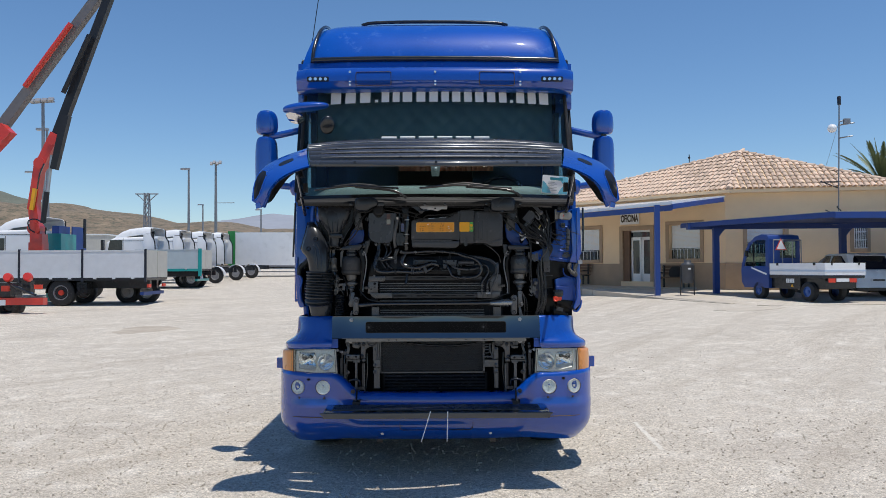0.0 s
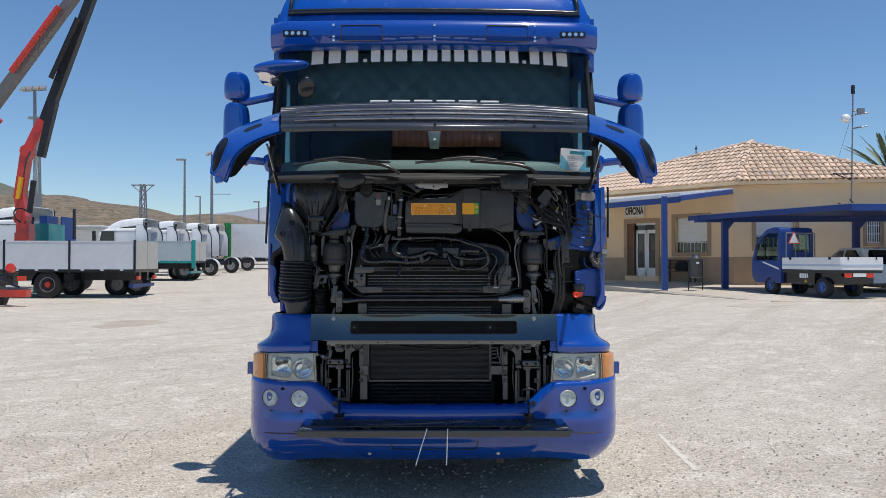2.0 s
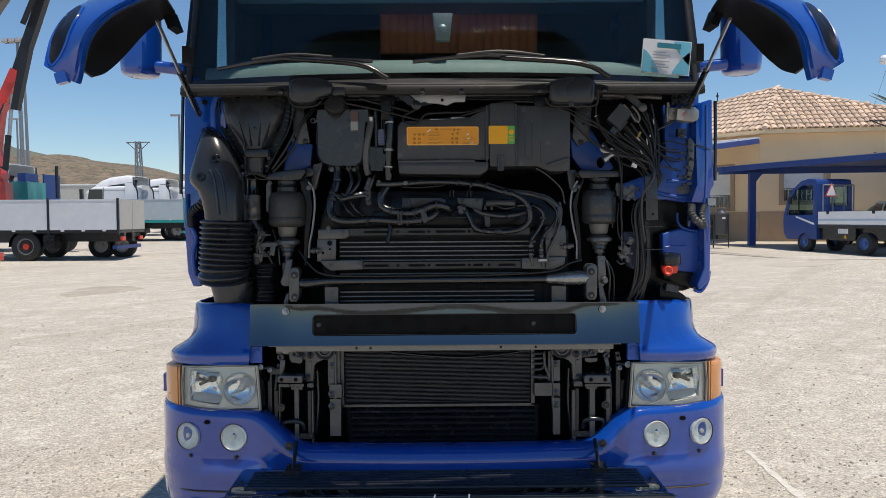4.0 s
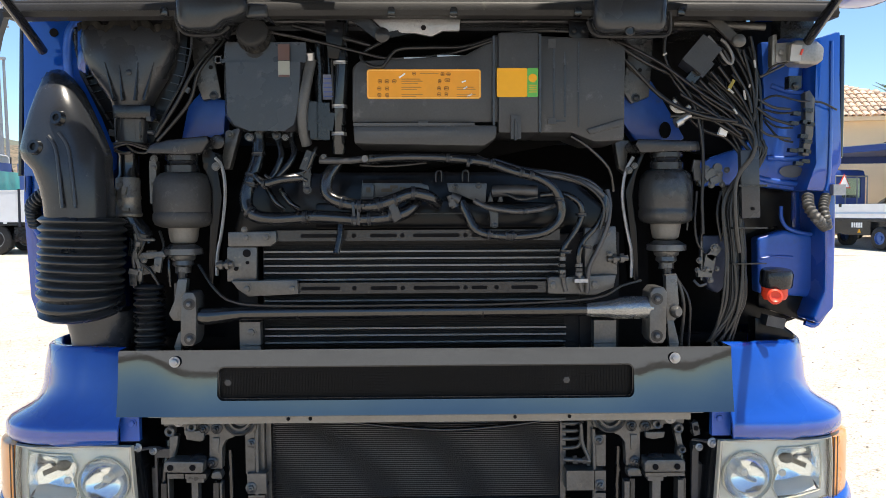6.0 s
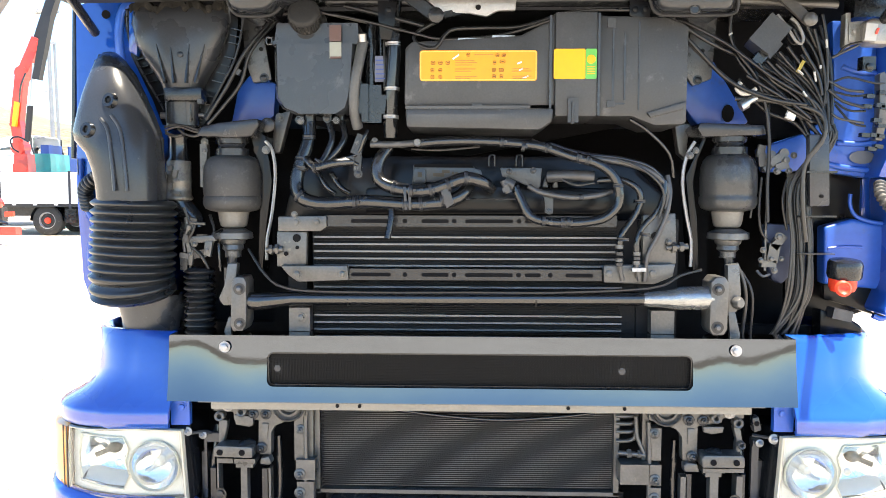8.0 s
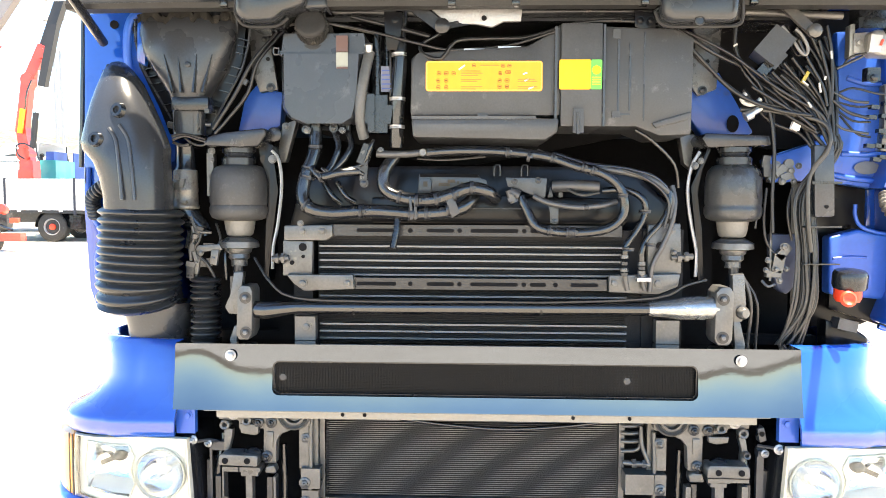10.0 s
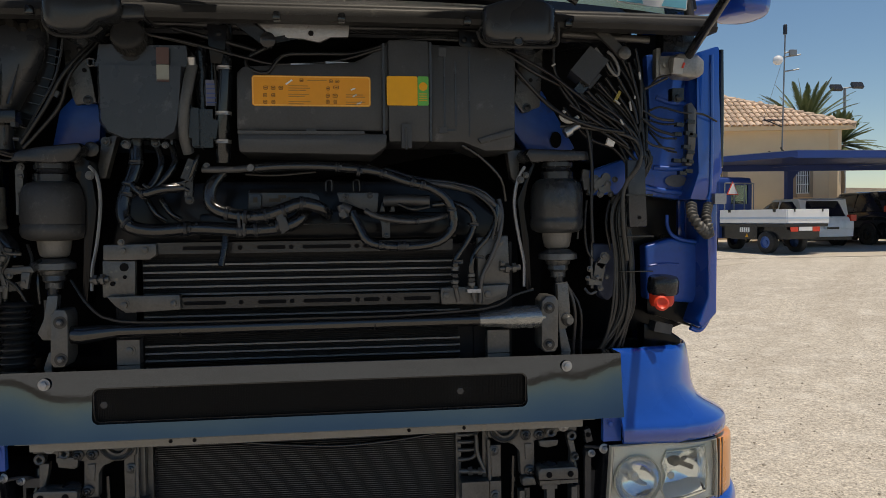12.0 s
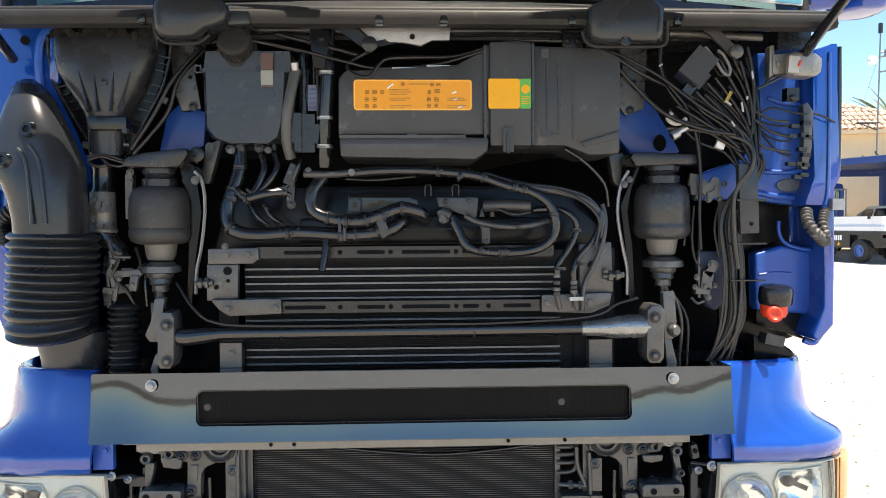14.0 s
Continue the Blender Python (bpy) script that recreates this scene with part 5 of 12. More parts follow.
for name, pts, rim in (("cowl_tray", [(-0.629, 6.300, 2.159), (-0.628, 6.300, 2.184), (-0.618, 6.300, 2.200), (-0.588, 6.300, 2.209), (-0.549, 6.300, 2.212), (-0.501, 6.300, 2.209), (-0.467, 6.300, 2.199), (-0.448, 6.300, 2.187), (-0.439, 6.300, 2.168), (-0.443, 6.300, 2.143), (-0.463, 6.300, 2.130), (-0.497, 6.300, 2.121), (-0.519, 6.300, 2.102), (-0.535, 6.300, 2.096), (-0.595, 6.300, 2.096), (-0.617, 6.300, 2.106), (-0.628, 6.300, 2.124)], [(-0.630, 6.300, 2.156), (-0.631, 6.300, 2.131), (-0.625, 6.300, 2.112), (-0.611, 6.300, 2.096), (-0.589, 6.300, 2.090), (-0.538, 6.300, 2.090), (-0.513, 6.300, 2.096), (-0.494, 6.300, 2.112)]), ("cowl_tray", [(0.459, 6.300, 2.148), (0.459, 6.300, 2.172), (0.468, 6.300, 2.187), (0.497, 6.300, 2.198), (0.540, 6.300, 2.206), (0.584, 6.300, 2.209), (0.625, 6.300, 2.206), (0.648, 6.300, 2.196), (0.658, 6.300, 2.180), (0.656, 6.300, 2.114), (0.650, 6.300, 2.100), (0.636, 6.300, 2.092), (0.485, 6.300, 2.092), (0.468, 6.300, 2.100), (0.460, 6.300, 2.115)], [(0.449, 6.300, 2.124), (0.459, 6.300, 2.099), (0.478, 6.300, 2.088), (0.504, 6.300, 2.086), (0.629, 6.300, 2.086), (0.655, 6.300, 2.089), (0.668, 6.300, 2.101), (0.668, 6.300, 2.149)])):
    mid = sum((Vector(p) for p in pts), Vector()) / len(pts)
    shells = []
    for y, k in ((6.44, 0.97), (6.31, 1.0), (6.285, 0.99), (6.268, 0.955), (6.259, 0.88), (6.256, 0.76)):
        shells.append([Vector((mid.x + (p[0] - mid.x) * k, y, mid.z + (p[2] - mid.z) * k)) for p in pts])
    tray = part(name, loft(shells), MOULDED, lorry, "rounded black plastic tray in front of the cowl")
    part("tray_lip", tube([(x, 6.292, z) for x, y, z in rim], 0.0045, 8, 0.01), COWL, tray, "grey rim along its foot")
    if mid.x > 0:
        part("tray_plug", lathe([(0.013, 0), (0.013, 0.004), (0.010, 0.005), (0.009, 0.003)], (0.553, 6.262, 2.093), (0, -1, 0), 16), PLASTIC, tray)
    else:
        part("tray_spout", prism([(-0.443, 6.290, 2.172), (-0.393, 6.290, 2.170), (-0.390, 6.290, 2.137), (-0.450, 6.290, 2.134)], 6.285, 6.40, 0.008, 3), MOULDED, tray)
for x in [-0.662, -0.069, 0.095, 0.423, 0.698]:
    part("cowl_clip", prism([(x - 0.010, 0, 2.142), (x - 0.010, 0, 2.156), (x - 0.006, 0, 2.163), (x + 0.006, 0, 2.163), (x + 0.010, 0, 2.156), (x + 0.010, 0, 2.142)], 6.288, 6.32, 0.002), RUBBER, lorry)
part("drop_bracket", merge(prism([(0.409, 6.360, 2.143), (0.470, 6.360, 2.131), (0.464, 6.360, 2.102), (0.477, 6.360, 2.045), (0.449, 6.360, 2.042), (0.434, 6.360, 2.087), (0.409, 6.360, 2.099)], 6.35, 6.37, 0.004), bolt((0.423, 6.350, 2.114), 0.008), bolt((0.450, 6.350, 2.114), 0.008)), SHROUD, lorry)
part("drop_bracket", merge(prism([(-0.251, 6.360, 2.142), (-0.200, 6.360, 2.139), (-0.204, 6.360, 2.086), (-0.216, 6.360, 2.038), (-0.243, 6.360, 2.041), (-0.249, 6.360, 2.093)], 6.35, 6.37, 0.004), bolt((-0.220, 6.350, 2.116), 0.008)), SHROUD, lorry)

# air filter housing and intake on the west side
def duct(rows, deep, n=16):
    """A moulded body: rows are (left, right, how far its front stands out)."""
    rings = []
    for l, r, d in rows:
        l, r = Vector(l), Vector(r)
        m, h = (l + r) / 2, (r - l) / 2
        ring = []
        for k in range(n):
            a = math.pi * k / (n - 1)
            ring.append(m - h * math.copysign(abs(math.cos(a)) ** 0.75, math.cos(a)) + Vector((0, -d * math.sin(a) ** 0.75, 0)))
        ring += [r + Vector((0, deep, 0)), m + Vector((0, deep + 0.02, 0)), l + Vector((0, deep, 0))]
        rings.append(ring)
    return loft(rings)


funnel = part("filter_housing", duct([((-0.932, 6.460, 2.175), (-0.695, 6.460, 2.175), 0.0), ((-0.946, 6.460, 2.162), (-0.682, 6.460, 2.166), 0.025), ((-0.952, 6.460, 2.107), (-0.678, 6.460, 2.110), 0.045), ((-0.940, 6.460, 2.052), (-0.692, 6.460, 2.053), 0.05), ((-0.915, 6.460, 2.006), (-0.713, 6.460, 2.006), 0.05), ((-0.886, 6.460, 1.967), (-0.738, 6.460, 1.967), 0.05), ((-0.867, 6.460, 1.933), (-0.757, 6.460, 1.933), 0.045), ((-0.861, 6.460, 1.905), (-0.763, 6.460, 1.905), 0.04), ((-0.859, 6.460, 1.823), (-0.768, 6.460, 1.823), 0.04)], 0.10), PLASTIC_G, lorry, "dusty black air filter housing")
parts("housing_rib", [sweep([Vector(p), Vector(p).lerp(Vector(q), 0.5), Vector(q)], [0.0012, 0.004, 0.0065], 6) for p, q in (((-0.868, 6.412, 2.043), (-0.842, 6.408, 1.937)), ((-0.828, 6.412, 2.043), (-0.819, 6.408, 1.937)), ((-0.776, 6.412, 2.042), (-0.785, 6.408, 1.937)), ((-0.733, 6.412, 2.042), (-0.759, 6.408, 1.937)))], PLASTIC, funnel)
part("housing_collar", prism([(-0.845, 6.395, 1.887), (-0.740, 6.395, 1.887), (-0.739, 6.395, 1.924), (-0.844, 6.395, 1.924)], 6.395, 6.52, 0.006), PLASTIC, funnel)
part("housing_pip", lathe([(0.008, 0), (0.008, 0.004), (0.004, 0.005)], (-0.800, 6.409, 2.014), (0, -1, 0), 12), PLASTIC, funnel)
parts("flange_rim", [tube([(-0.641, 6.462, 2.145), (-0.645, 6.462, 2.086), (-0.666, 6.462, 2.008), (-0.702, 6.462, 1.943), (-0.747, 6.462, 1.860)], 0.0035, 6), tube([(-0.968, 6.462, 2.145), (-0.966, 6.462, 2.086), (-0.945, 6.462, 2.006), (-0.911, 6.462, 1.943), (-0.868, 6.462, 1.868)], 0.0035, 6)], PLASTIC_G, funnel)
RIB_LINES = ([(-0.642, 6.466, 2.146), (-0.646, 6.466, 2.087), (-0.667, 6.466, 2.009), (-0.703, 6.466, 1.943), (-0.748, 6.466, 1.860)], [(-0.969, 6.466, 2.146), (-0.968, 6.466, 2.087), (-0.947, 6.466, 2.006), (-0.912, 6.466, 1.944), (-0.870, 6.466, 1.868)])
for line, tilt in zip(RIB_LINES, (-1, 1)):
    line = curve_points(line, 0.02)
    for k in range(11):
        i = int((k + 0.5) / 11 * (len(line) - 1))
        part("rim_lug", obox(line[i] + Vector((tilt * 0.012, 0, 0.004)), (0.030, 0.018, 0.0025), (0, tilt * -14, 0)), PLASTIC, funnel)
GASKET = mat("torn foam gasket", (0.012, 0.0115, 0.011), 0.8, 0.0, 0.4, 30, 0.3, 120, dirt=(0.06, 0.055, 0.05), dirt_at=0.55, spec=0.2)
lip = curve_points([(-0.946, 6.425, 2.147), (-0.922, 6.425, 2.156), (-0.896, 6.425, 2.159), (-0.870, 6.425, 2.141), (-0.847, 6.425, 2.159), (-0.813, 6.425, 2.163), (-0.787, 6.425, 2.151), (-0.763, 6.425, 2.163), (-0.736, 6.425, 2.142), (-0.713, 6.425, 2.151), (-0.689, 6.425, 2.157), (-0.670, 6.425, 2.145)], 0.012)
part("top_gasket", thick(loft([[p + Vector((0, 0.03, 0.012)) for p in lip], [p + Vector((0, 0.004 * math.sin(i * 1.9), 0.004 * math.sin(i * 2.3))) for i, p in enumerate(lip)], [p + Vector((0, 0.004 + 0.006 * math.sin(i * 1.3), -0.016 + 0.006 * math.sin(i * 1.7))) for i, p in enumerate(lip)]], False, False), 0.004), GASKET, funnel, "torn foam gasket")
part("pillar_rim", sweep(curve_points([(-0.927, 6.485, 2.183), (-0.969, 6.485, 2.171), (-0.991, 6.485, 2.149), (-1.001, 6.485, 2.112), (-1.002, 6.485, 2.051), (-0.992, 6.485, 1.990), (-0.960, 6.485, 1.928)], 0.02), 0.020, 14, 0.6), BLUE_IN, lorry, "rounded blue flange round the housing")
part("housing_flange", prism([(-0.998, 6.530, 2.153), (-0.962, 6.530, 2.188), (-0.705, 6.530, 2.195), (-0.677, 6.530, 2.138), (-0.689, 6.530, 2.042), (-0.752, 6.530, 1.897), (-0.791, 6.530, 1.823), (-0.892, 6.530, 1.816), (-0.921, 6.530, 1.913), (-0.989, 6.530, 2.042)], 6.51, 6.53, 0.005), PLASTIC, funnel)
part("housing_skirt", prism([(-0.983, 6.475, 2.135), (-0.954, 6.475, 2.181), (-0.678, 6.475, 2.185), (-0.657, 6.475, 2.126), (-0.669, 6.475, 2.032), (-0.729, 6.475, 1.891), (-0.762, 6.475, 1.827), (-0.879, 6.475, 1.828), (-0.905, 6.475, 1.897), (-0.965, 6.475, 2.022)], 6.474, 6.478), SHROUD, funnel, "black flange behind the housing")
DUSTYP = mat("dusty grey plastic sleeve", (0.065, 0.0624, 0.0585), 0.55, 0.0, 0.35, 14, 0.1, 160, dirt=(0.26, 0.247, 0.221), dirt_at=0.58)
TIN = mat("dusty tin sleeve", (0.16, 0.15, 0.135), 0.36, 0.4, 0.35, 16, 0.1, 160, dirt=(0.05, 0.047, 0.043), dirt_at=0.52)
pipe2 = part("intake_pipe", prism([(-0.849, 6.430, 1.892), (-0.774, 6.430, 1.892), (-0.776, 6.430, 1.824), (-0.851, 6.430, 1.824)], 6.425, 6.52, 0.012, 3), PLASTIC, lorry, "black plastic intake pipe")
parts("pipe_rib", [box((-0.831, 6.42, 1.888), (-0.832, 6.43, 1.83), 0.001), box((-0.792, 6.42, 1.888), (-0.793, 6.43, 1.83), 0.001), box((-0.846, 6.42, 1.888), (-0.849, 6.43, 1.83), 0.001)], PLASTIC_G, pipe2)
parts("pipe_stud", [rod((-0.871, 6.44, 1.855), (-0.854, 6.44, 1.853), 0.006, 8), rod((-0.763, 6.44, 1.853), (-0.747, 6.44, 1.851), 0.006, 8), rod((-0.871, 6.44, 1.847), (-0.856, 6.44, 1.845), 0.004, 8)], FORGED, pipe2)
parts("cable_bundle", [tube([(-0.847, 6.405, 1.816), (-0.818, 6.405, 1.822), (-0.779, 6.405, 1.816), (-0.752, 6.405, 1.806)], 0.004, 6), tube([(-0.844, 6.4, 1.806), (-0.808, 6.4, 1.817), (-0.77, 6.4, 1.806), (-0.744, 6.4, 1.8)], 0.0035, 6), tube([(-0.808, 6.4, 1.812), (-0.79, 6.4, 1.797), (-0.763, 6.4, 1.791), (-0.738, 6.4, 1.797)], 0.0035, 6), tube([(-0.844, 6.405, 1.8), (-0.818, 6.405, 1.791), (-0.798, 6.405, 1.794)], 0.0045, 6)], GREYWIRE, pipe2)
part("pipe_boot", lathe([(0.03, 0.0), (0.0268, 0.0094), (0.0277, 0.0597), (0.0316, 0.066), (0.0316, 0.0707)], (-0.8246, 6.45, 1.7944), (0, 0, -1), 20), RUBBER, pipe2, "black rubber boot")
part("pipe_sleeve", lathe([(0.0315, 0.0), (0.0339, 0.0047), (0.0339, 0.0502), (0.0355, 0.0534), (0.0355, 0.0597), (0.0339, 0.0628), (0.0347, 0.0975), (0.0379, 0.1006), (0.0379, 0.1069), (0.0348, 0.1101)], (-0.8226, 6.44, 1.7248), (0, 0, -1), 24), TIN, pipe2, "dusty tin pipe sleeve")
part("lower_elbow", sweep(curve_points([(-0.824, 6.45, 1.621), (-0.82, 6.45, 1.605), (-0.808, 6.45, 1.586), (-0.792, 6.45, 1.564), (-0.784, 6.45, 1.535)], 0.01), 0.033, 16), RUBBER, pipe2)
parts("pipe_clamp", [obox((-0.832, 6.405, 1.703), (0.014, 0.012, 0.012), (0, 0, 0), 0.002), obox((-0.818, 6.402, 1.689), (0.012, 0.012, 0.022), (0, 12, 0), 0.002), obox((-0.815, 6.402, 1.635), (0.018, 0.012, 0.008), (0, 0, 0), 0.002), obox((-0.831, 6.405, 1.654), (0.008, 0.012, 0.018), (0, 0, 0), 0.002), obox((-0.858, 6.42, 1.68), (0.026, 0.03, 0.020), (0, 8, 0), 0.004), rod((-0.865, 6.415, 1.696), (-0.861, 6.415, 1.665), 0.005, 8), rod((-0.849, 6.41, 1.693), (-0.849, 6.41, 1.668), 0.004, 8)], CAST, pipe2)
parts("pipe_fitting", [tube([(-0.795, 6.4, 1.596), (-0.787, 6.4, 1.571), (-0.775, 6.4, 1.553), (-0.737, 6.4, 1.55)], 0.004, 6), tube([(-0.792, 6.405, 1.568), (-0.789, 6.405, 1.534), (-0.799, 6.405, 1.506), (-0.797, 6.405, 1.471)], 0.006, 8), obox((-0.791, 6.4, 1.509), (0.012, 0.012, 0.020), (0, 6, 0), 0.003), obox((-0.783, 6.4, 1.484), (0.010, 0.012, 0.026), (0, -14, 0), 0.003), obox((-0.796, 6.4, 1.462), (0.026, 0.014, 0.014), (0, 10, 0), 0.003), lathe([(0.009, -0.008), (0.012, -0.006), (0.012, 0.006), (0.009, 0.008)], (-0.786, 6.405, 1.54), (0.3, 0, 1), 12)], CAST, pipe2)
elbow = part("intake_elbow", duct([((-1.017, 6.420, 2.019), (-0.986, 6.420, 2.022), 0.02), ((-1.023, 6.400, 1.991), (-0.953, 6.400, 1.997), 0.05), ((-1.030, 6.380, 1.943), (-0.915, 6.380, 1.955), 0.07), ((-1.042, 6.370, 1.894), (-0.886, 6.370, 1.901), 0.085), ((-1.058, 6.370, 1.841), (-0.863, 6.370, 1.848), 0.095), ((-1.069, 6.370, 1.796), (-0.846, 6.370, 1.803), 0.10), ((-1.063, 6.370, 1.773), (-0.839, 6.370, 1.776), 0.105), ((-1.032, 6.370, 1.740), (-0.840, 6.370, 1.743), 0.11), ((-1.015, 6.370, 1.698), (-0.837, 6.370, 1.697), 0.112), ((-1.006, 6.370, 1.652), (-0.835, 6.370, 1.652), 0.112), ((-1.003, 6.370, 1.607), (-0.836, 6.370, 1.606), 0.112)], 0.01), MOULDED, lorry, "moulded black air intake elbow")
part("elbow_rib", merge(tube([(-0.963, 6.274, 1.827), (-0.942, 6.268, 1.795), (-0.929, 6.256, 1.723), (-0.921, 6.250, 1.640)], 0.005, 8), tube([(-0.936, 6.276, 1.836), (-0.911, 6.272, 1.796), (-0.897, 6.258, 1.723), (-0.888, 6.251, 1.640)], 0.005, 8)), PLASTIC_G, elbow)
for p in ((-0.939, 6.284, 1.873), (-0.996, 6.276, 1.797)):
    part("elbow_boss", lathe([(0.022, 0.0), (0.018, 0.012), (0.010, 0.012), (0.009, 0.0)], p, (-0.3, -1, 0.2), 18), PLASTIC, elbow)
parts("elbow_tooth", [obox(Vector((-1.017, 6.372, 1.990)).lerp(Vector((-1.058, 6.365, 1.824)), k / 17), (0.007, 0.012, 0.0035), (0, 18, 0)) for k in range(18)], PLASTIC, elbow)
part("elbow_edge", tube([(-1.021, 6.410, 2.011), (-1.033, 6.380, 1.943), (-1.051, 6.370, 1.871), (-1.073, 6.370, 1.795)], 0.008, 8), PLASTIC, elbow)
bellows([(-0.916, 6.360, 1.616), (-0.921, 6.360, 1.500), (-0.927, 6.360, 1.409), (-0.927, 6.370, 1.354)], (0.113, 0.101), 12, "intake_bellows", "ribbed black rubber intake bellows", 32)
part("intake_duct", loft([[Vector((-0.925 + w * math.cos(a), 6.49 + w * 0.85 * math.sin(a), z)) for a in [k * math.pi / 12 for k in range(24)]] for z, w in ((1.345, 0.10), (1.33, 0.102), (1.27, 0.088), (1.235, 0.085))]), PLASTIC_G, lorry, "smooth black intake duct")
bellows([(-0.762, 6.420, 1.425), (-0.763, 6.420, 1.354), (-0.763, 6.420, 1.240)], (0.044, 0.034), 11, "small_bellows", "small ribbed rubber bellows", 20)
bellows([(-1.027, 6.440, 1.703), (-1.052, 6.420, 1.676), (-1.091, 6.440, 1.645), (-1.103, 6.480, 1.590)], (0.022, 0.016), 14, "ribbed_tube", "thin corrugated black tube", 12)
bellows([(1.125, 6.460, 1.667), (1.115, 6.430, 1.631), (1.134, 6.420, 1.600), (1.170, 6.440, 1.574)], (0.017, 0.0125), 11, "ribbed_tube", "corrugated grey tube", 14, DUSTYP)
bellows([(1.184, 6.470, 1.667), (1.162, 6.440, 1.631), (1.164, 6.430, 1.600), (1.174, 6.440, 1.571)], (0.015, 0.011), 11, "ribbed_tube", "corrugated grey tube", 14, DUSTYP)
part("sensor", merge(obox((-0.800, 6.430, 1.527), (0.03, 0.03, 0.05), (0, 10, 0), 0.005), obox((-0.761, 6.420, 1.465), (0.045, 0.03, 0.022), (0, -8, 0), 0.004), obox((-0.798, 6.410, 1.442), (0.02, 0.03, 0.04), (0, 0, 0), 0.004), rod((-0.792, 6.420, 1.574), (-0.791, 6.420, 1.417), 0.010, 8), obox((-0.773, 6.410, 1.551), (0.02, 0.02, 0.03), (0, 15, 0), 0.003), obox((-0.750, 6.420, 1.512), (0.03, 0.02, 0.016), (0, 0, 0), 0.003)), PLASTIC, lorry)

# washer reservoir
tank = part("reservoir", merge(loft([[Vector((x, y, z)) for x, y in ((x0, 6.37), (x0 + 0.012, 6.345), (x1 - 0.012, 6.345), (x1, 6.37), (x1, 6.55), (x0, 6.55))] for x0, x1, z in ((-0.470, -0.350, 1.846), (-0.510, -0.326, 1.862), (-0.528, -0.318, 1.89), (-0.529, -0.311, 1.94), (-0.530, -0.305, 2.030))]), loft([[Vector((x, y, z)) for x, y in ((x0, 6.355), (x1, 6.355), (x1, 6.55), (x0, 6.55))] for x0, x1, z in ((-0.536, -0.298, 2.030), (-0.536, -0.298, 2.038), (-0.526, -0.300, 2.040), (-0.52, -0.304, 2.085))])), PLASTIC_G, lorry, "dark grey plastic washer reservoir")
CAPC, CAPD = Vector((-0.442, 6.37, 2.092)), Vector((0, -1, 0.30)).normalized()
cap = part("filler_cap", lathe([(0.040, 0), (0.042, 0.006), (0.042, 0.045), (0.039, 0.052), (0.032, 0.055), (0.01, 0.055)], CAPC, CAPD, 30), COWL, tank)
parts("cap_ridge", [rod(CAPC + CAPD * d0 + (Vector((1, 0, 0)) * math.cos(a) + CAPD.cross(Vector((1, 0, 0))) * math.sin(a)) * 0.042, CAPC + CAPD * 0.044 + (Vector((1, 0, 0)) * math.cos(a) + CAPD.cross(Vector((1, 0, 0))) * math.sin(a)) * 0.042, 0.003, 5) for d0 in (0.012,) for a in [k * math.pi / 12 for k in range(24)]], COWL, cap)
part("cap_collar", lathe([(0.052, -0.03), (0.052, 0.0), (0.046, 0.004)], CAPC, CAPD, 26), COWL, tank)
part("level_tag", box((-0.377, 6.343, 1.991), (-0.346, 6.346, 2.033)), mat("milky level window", (0.27, 0.28, 0.25), 0.4), tank, "pale level window")
parts("level_tag", [box((-0.377, 6.343, 2.035), (-0.346, 6.346, 2.077)), box((-0.376, 6.341, 1.990), (-0.346, 6.343, 1.995))], mat("faded red tag", (0.10, 0.055, 0.05), 0.5), tank)
parts("tank_seam_clip", [box((-0.534, 6.350, 2.048), (-0.531, 6.370, 2.031), 0.002), box((-0.308, 6.350, 2.039), (-0.302, 6.370, 2.034), 0.002), tube([(-0.531, 6.352, 2.030), (-0.545, 6.352, 2.030), (-0.546, 6.352, 2.046), (-0.531, 6.352, 2.046)], 0.003, 6)], PLASTIC_G, tank)
parts("outlet", [rod((-0.442, 6.400, 1.857), (-0.443, 6.400, 1.821), 0.017), rod((-0.392, 6.400, 1.857), (-0.392, 6.400, 1.833), 0.009), rod((-0.353, 6.400, 1.857), (-0.354, 6.400, 1.833), 0.009), bolt((-0.392, 6.385, 1.837), 0.008), bolt((-0.469, 6.385, 1.834), 0.007)], PLASTIC, tank)

# heater and air conditioning box
HB = mat("dusty box plastic", (0.04144, 0.04368, 0.04816), 0.42, 0.0, 0.3, 8, 0.03, 220, dirt=(0.1165, 0.1187, 0.1232), dirt_at=0.60)
hvac = part("heater_box", merge(
    prism([(-0.177, 6.360, 2.015), (-0.159, 6.360, 2.032), (0.128, 6.360, 2.048), (0.200, 6.360, 2.086), (0.218, 6.360, 2.104), (0.219, 6.360, 1.865), (-0.179, 6.360, 1.865)], 6.335, 6.56, 0.012),
    prism([(-0.175, 6.350, 1.858), (0.212, 6.350, 1.857), (0.209, 6.350, 1.821), (0.176, 6.350, 1.800), (-0.172, 6.350, 1.807)], 6.315, 6.56, 0.010),
    prism([(0.215, 6.350, 2.105), (0.326, 6.350, 2.105), (0.327, 6.350, 1.836), (0.215, 6.350, 1.836)], 6.325, 6.56, 0.008),
    prism([(0.324, 6.360, 2.101), (0.507, 6.360, 2.094), (0.565, 6.360, 2.072), (0.563, 6.360, 1.816), (0.479, 6.360, 1.813), (0.417, 6.360, 1.837), (0.326, 6.360, 1.837)], 6.345, 6.58, 0.012)), HB, lorry, "dusty dark plastic heater box")
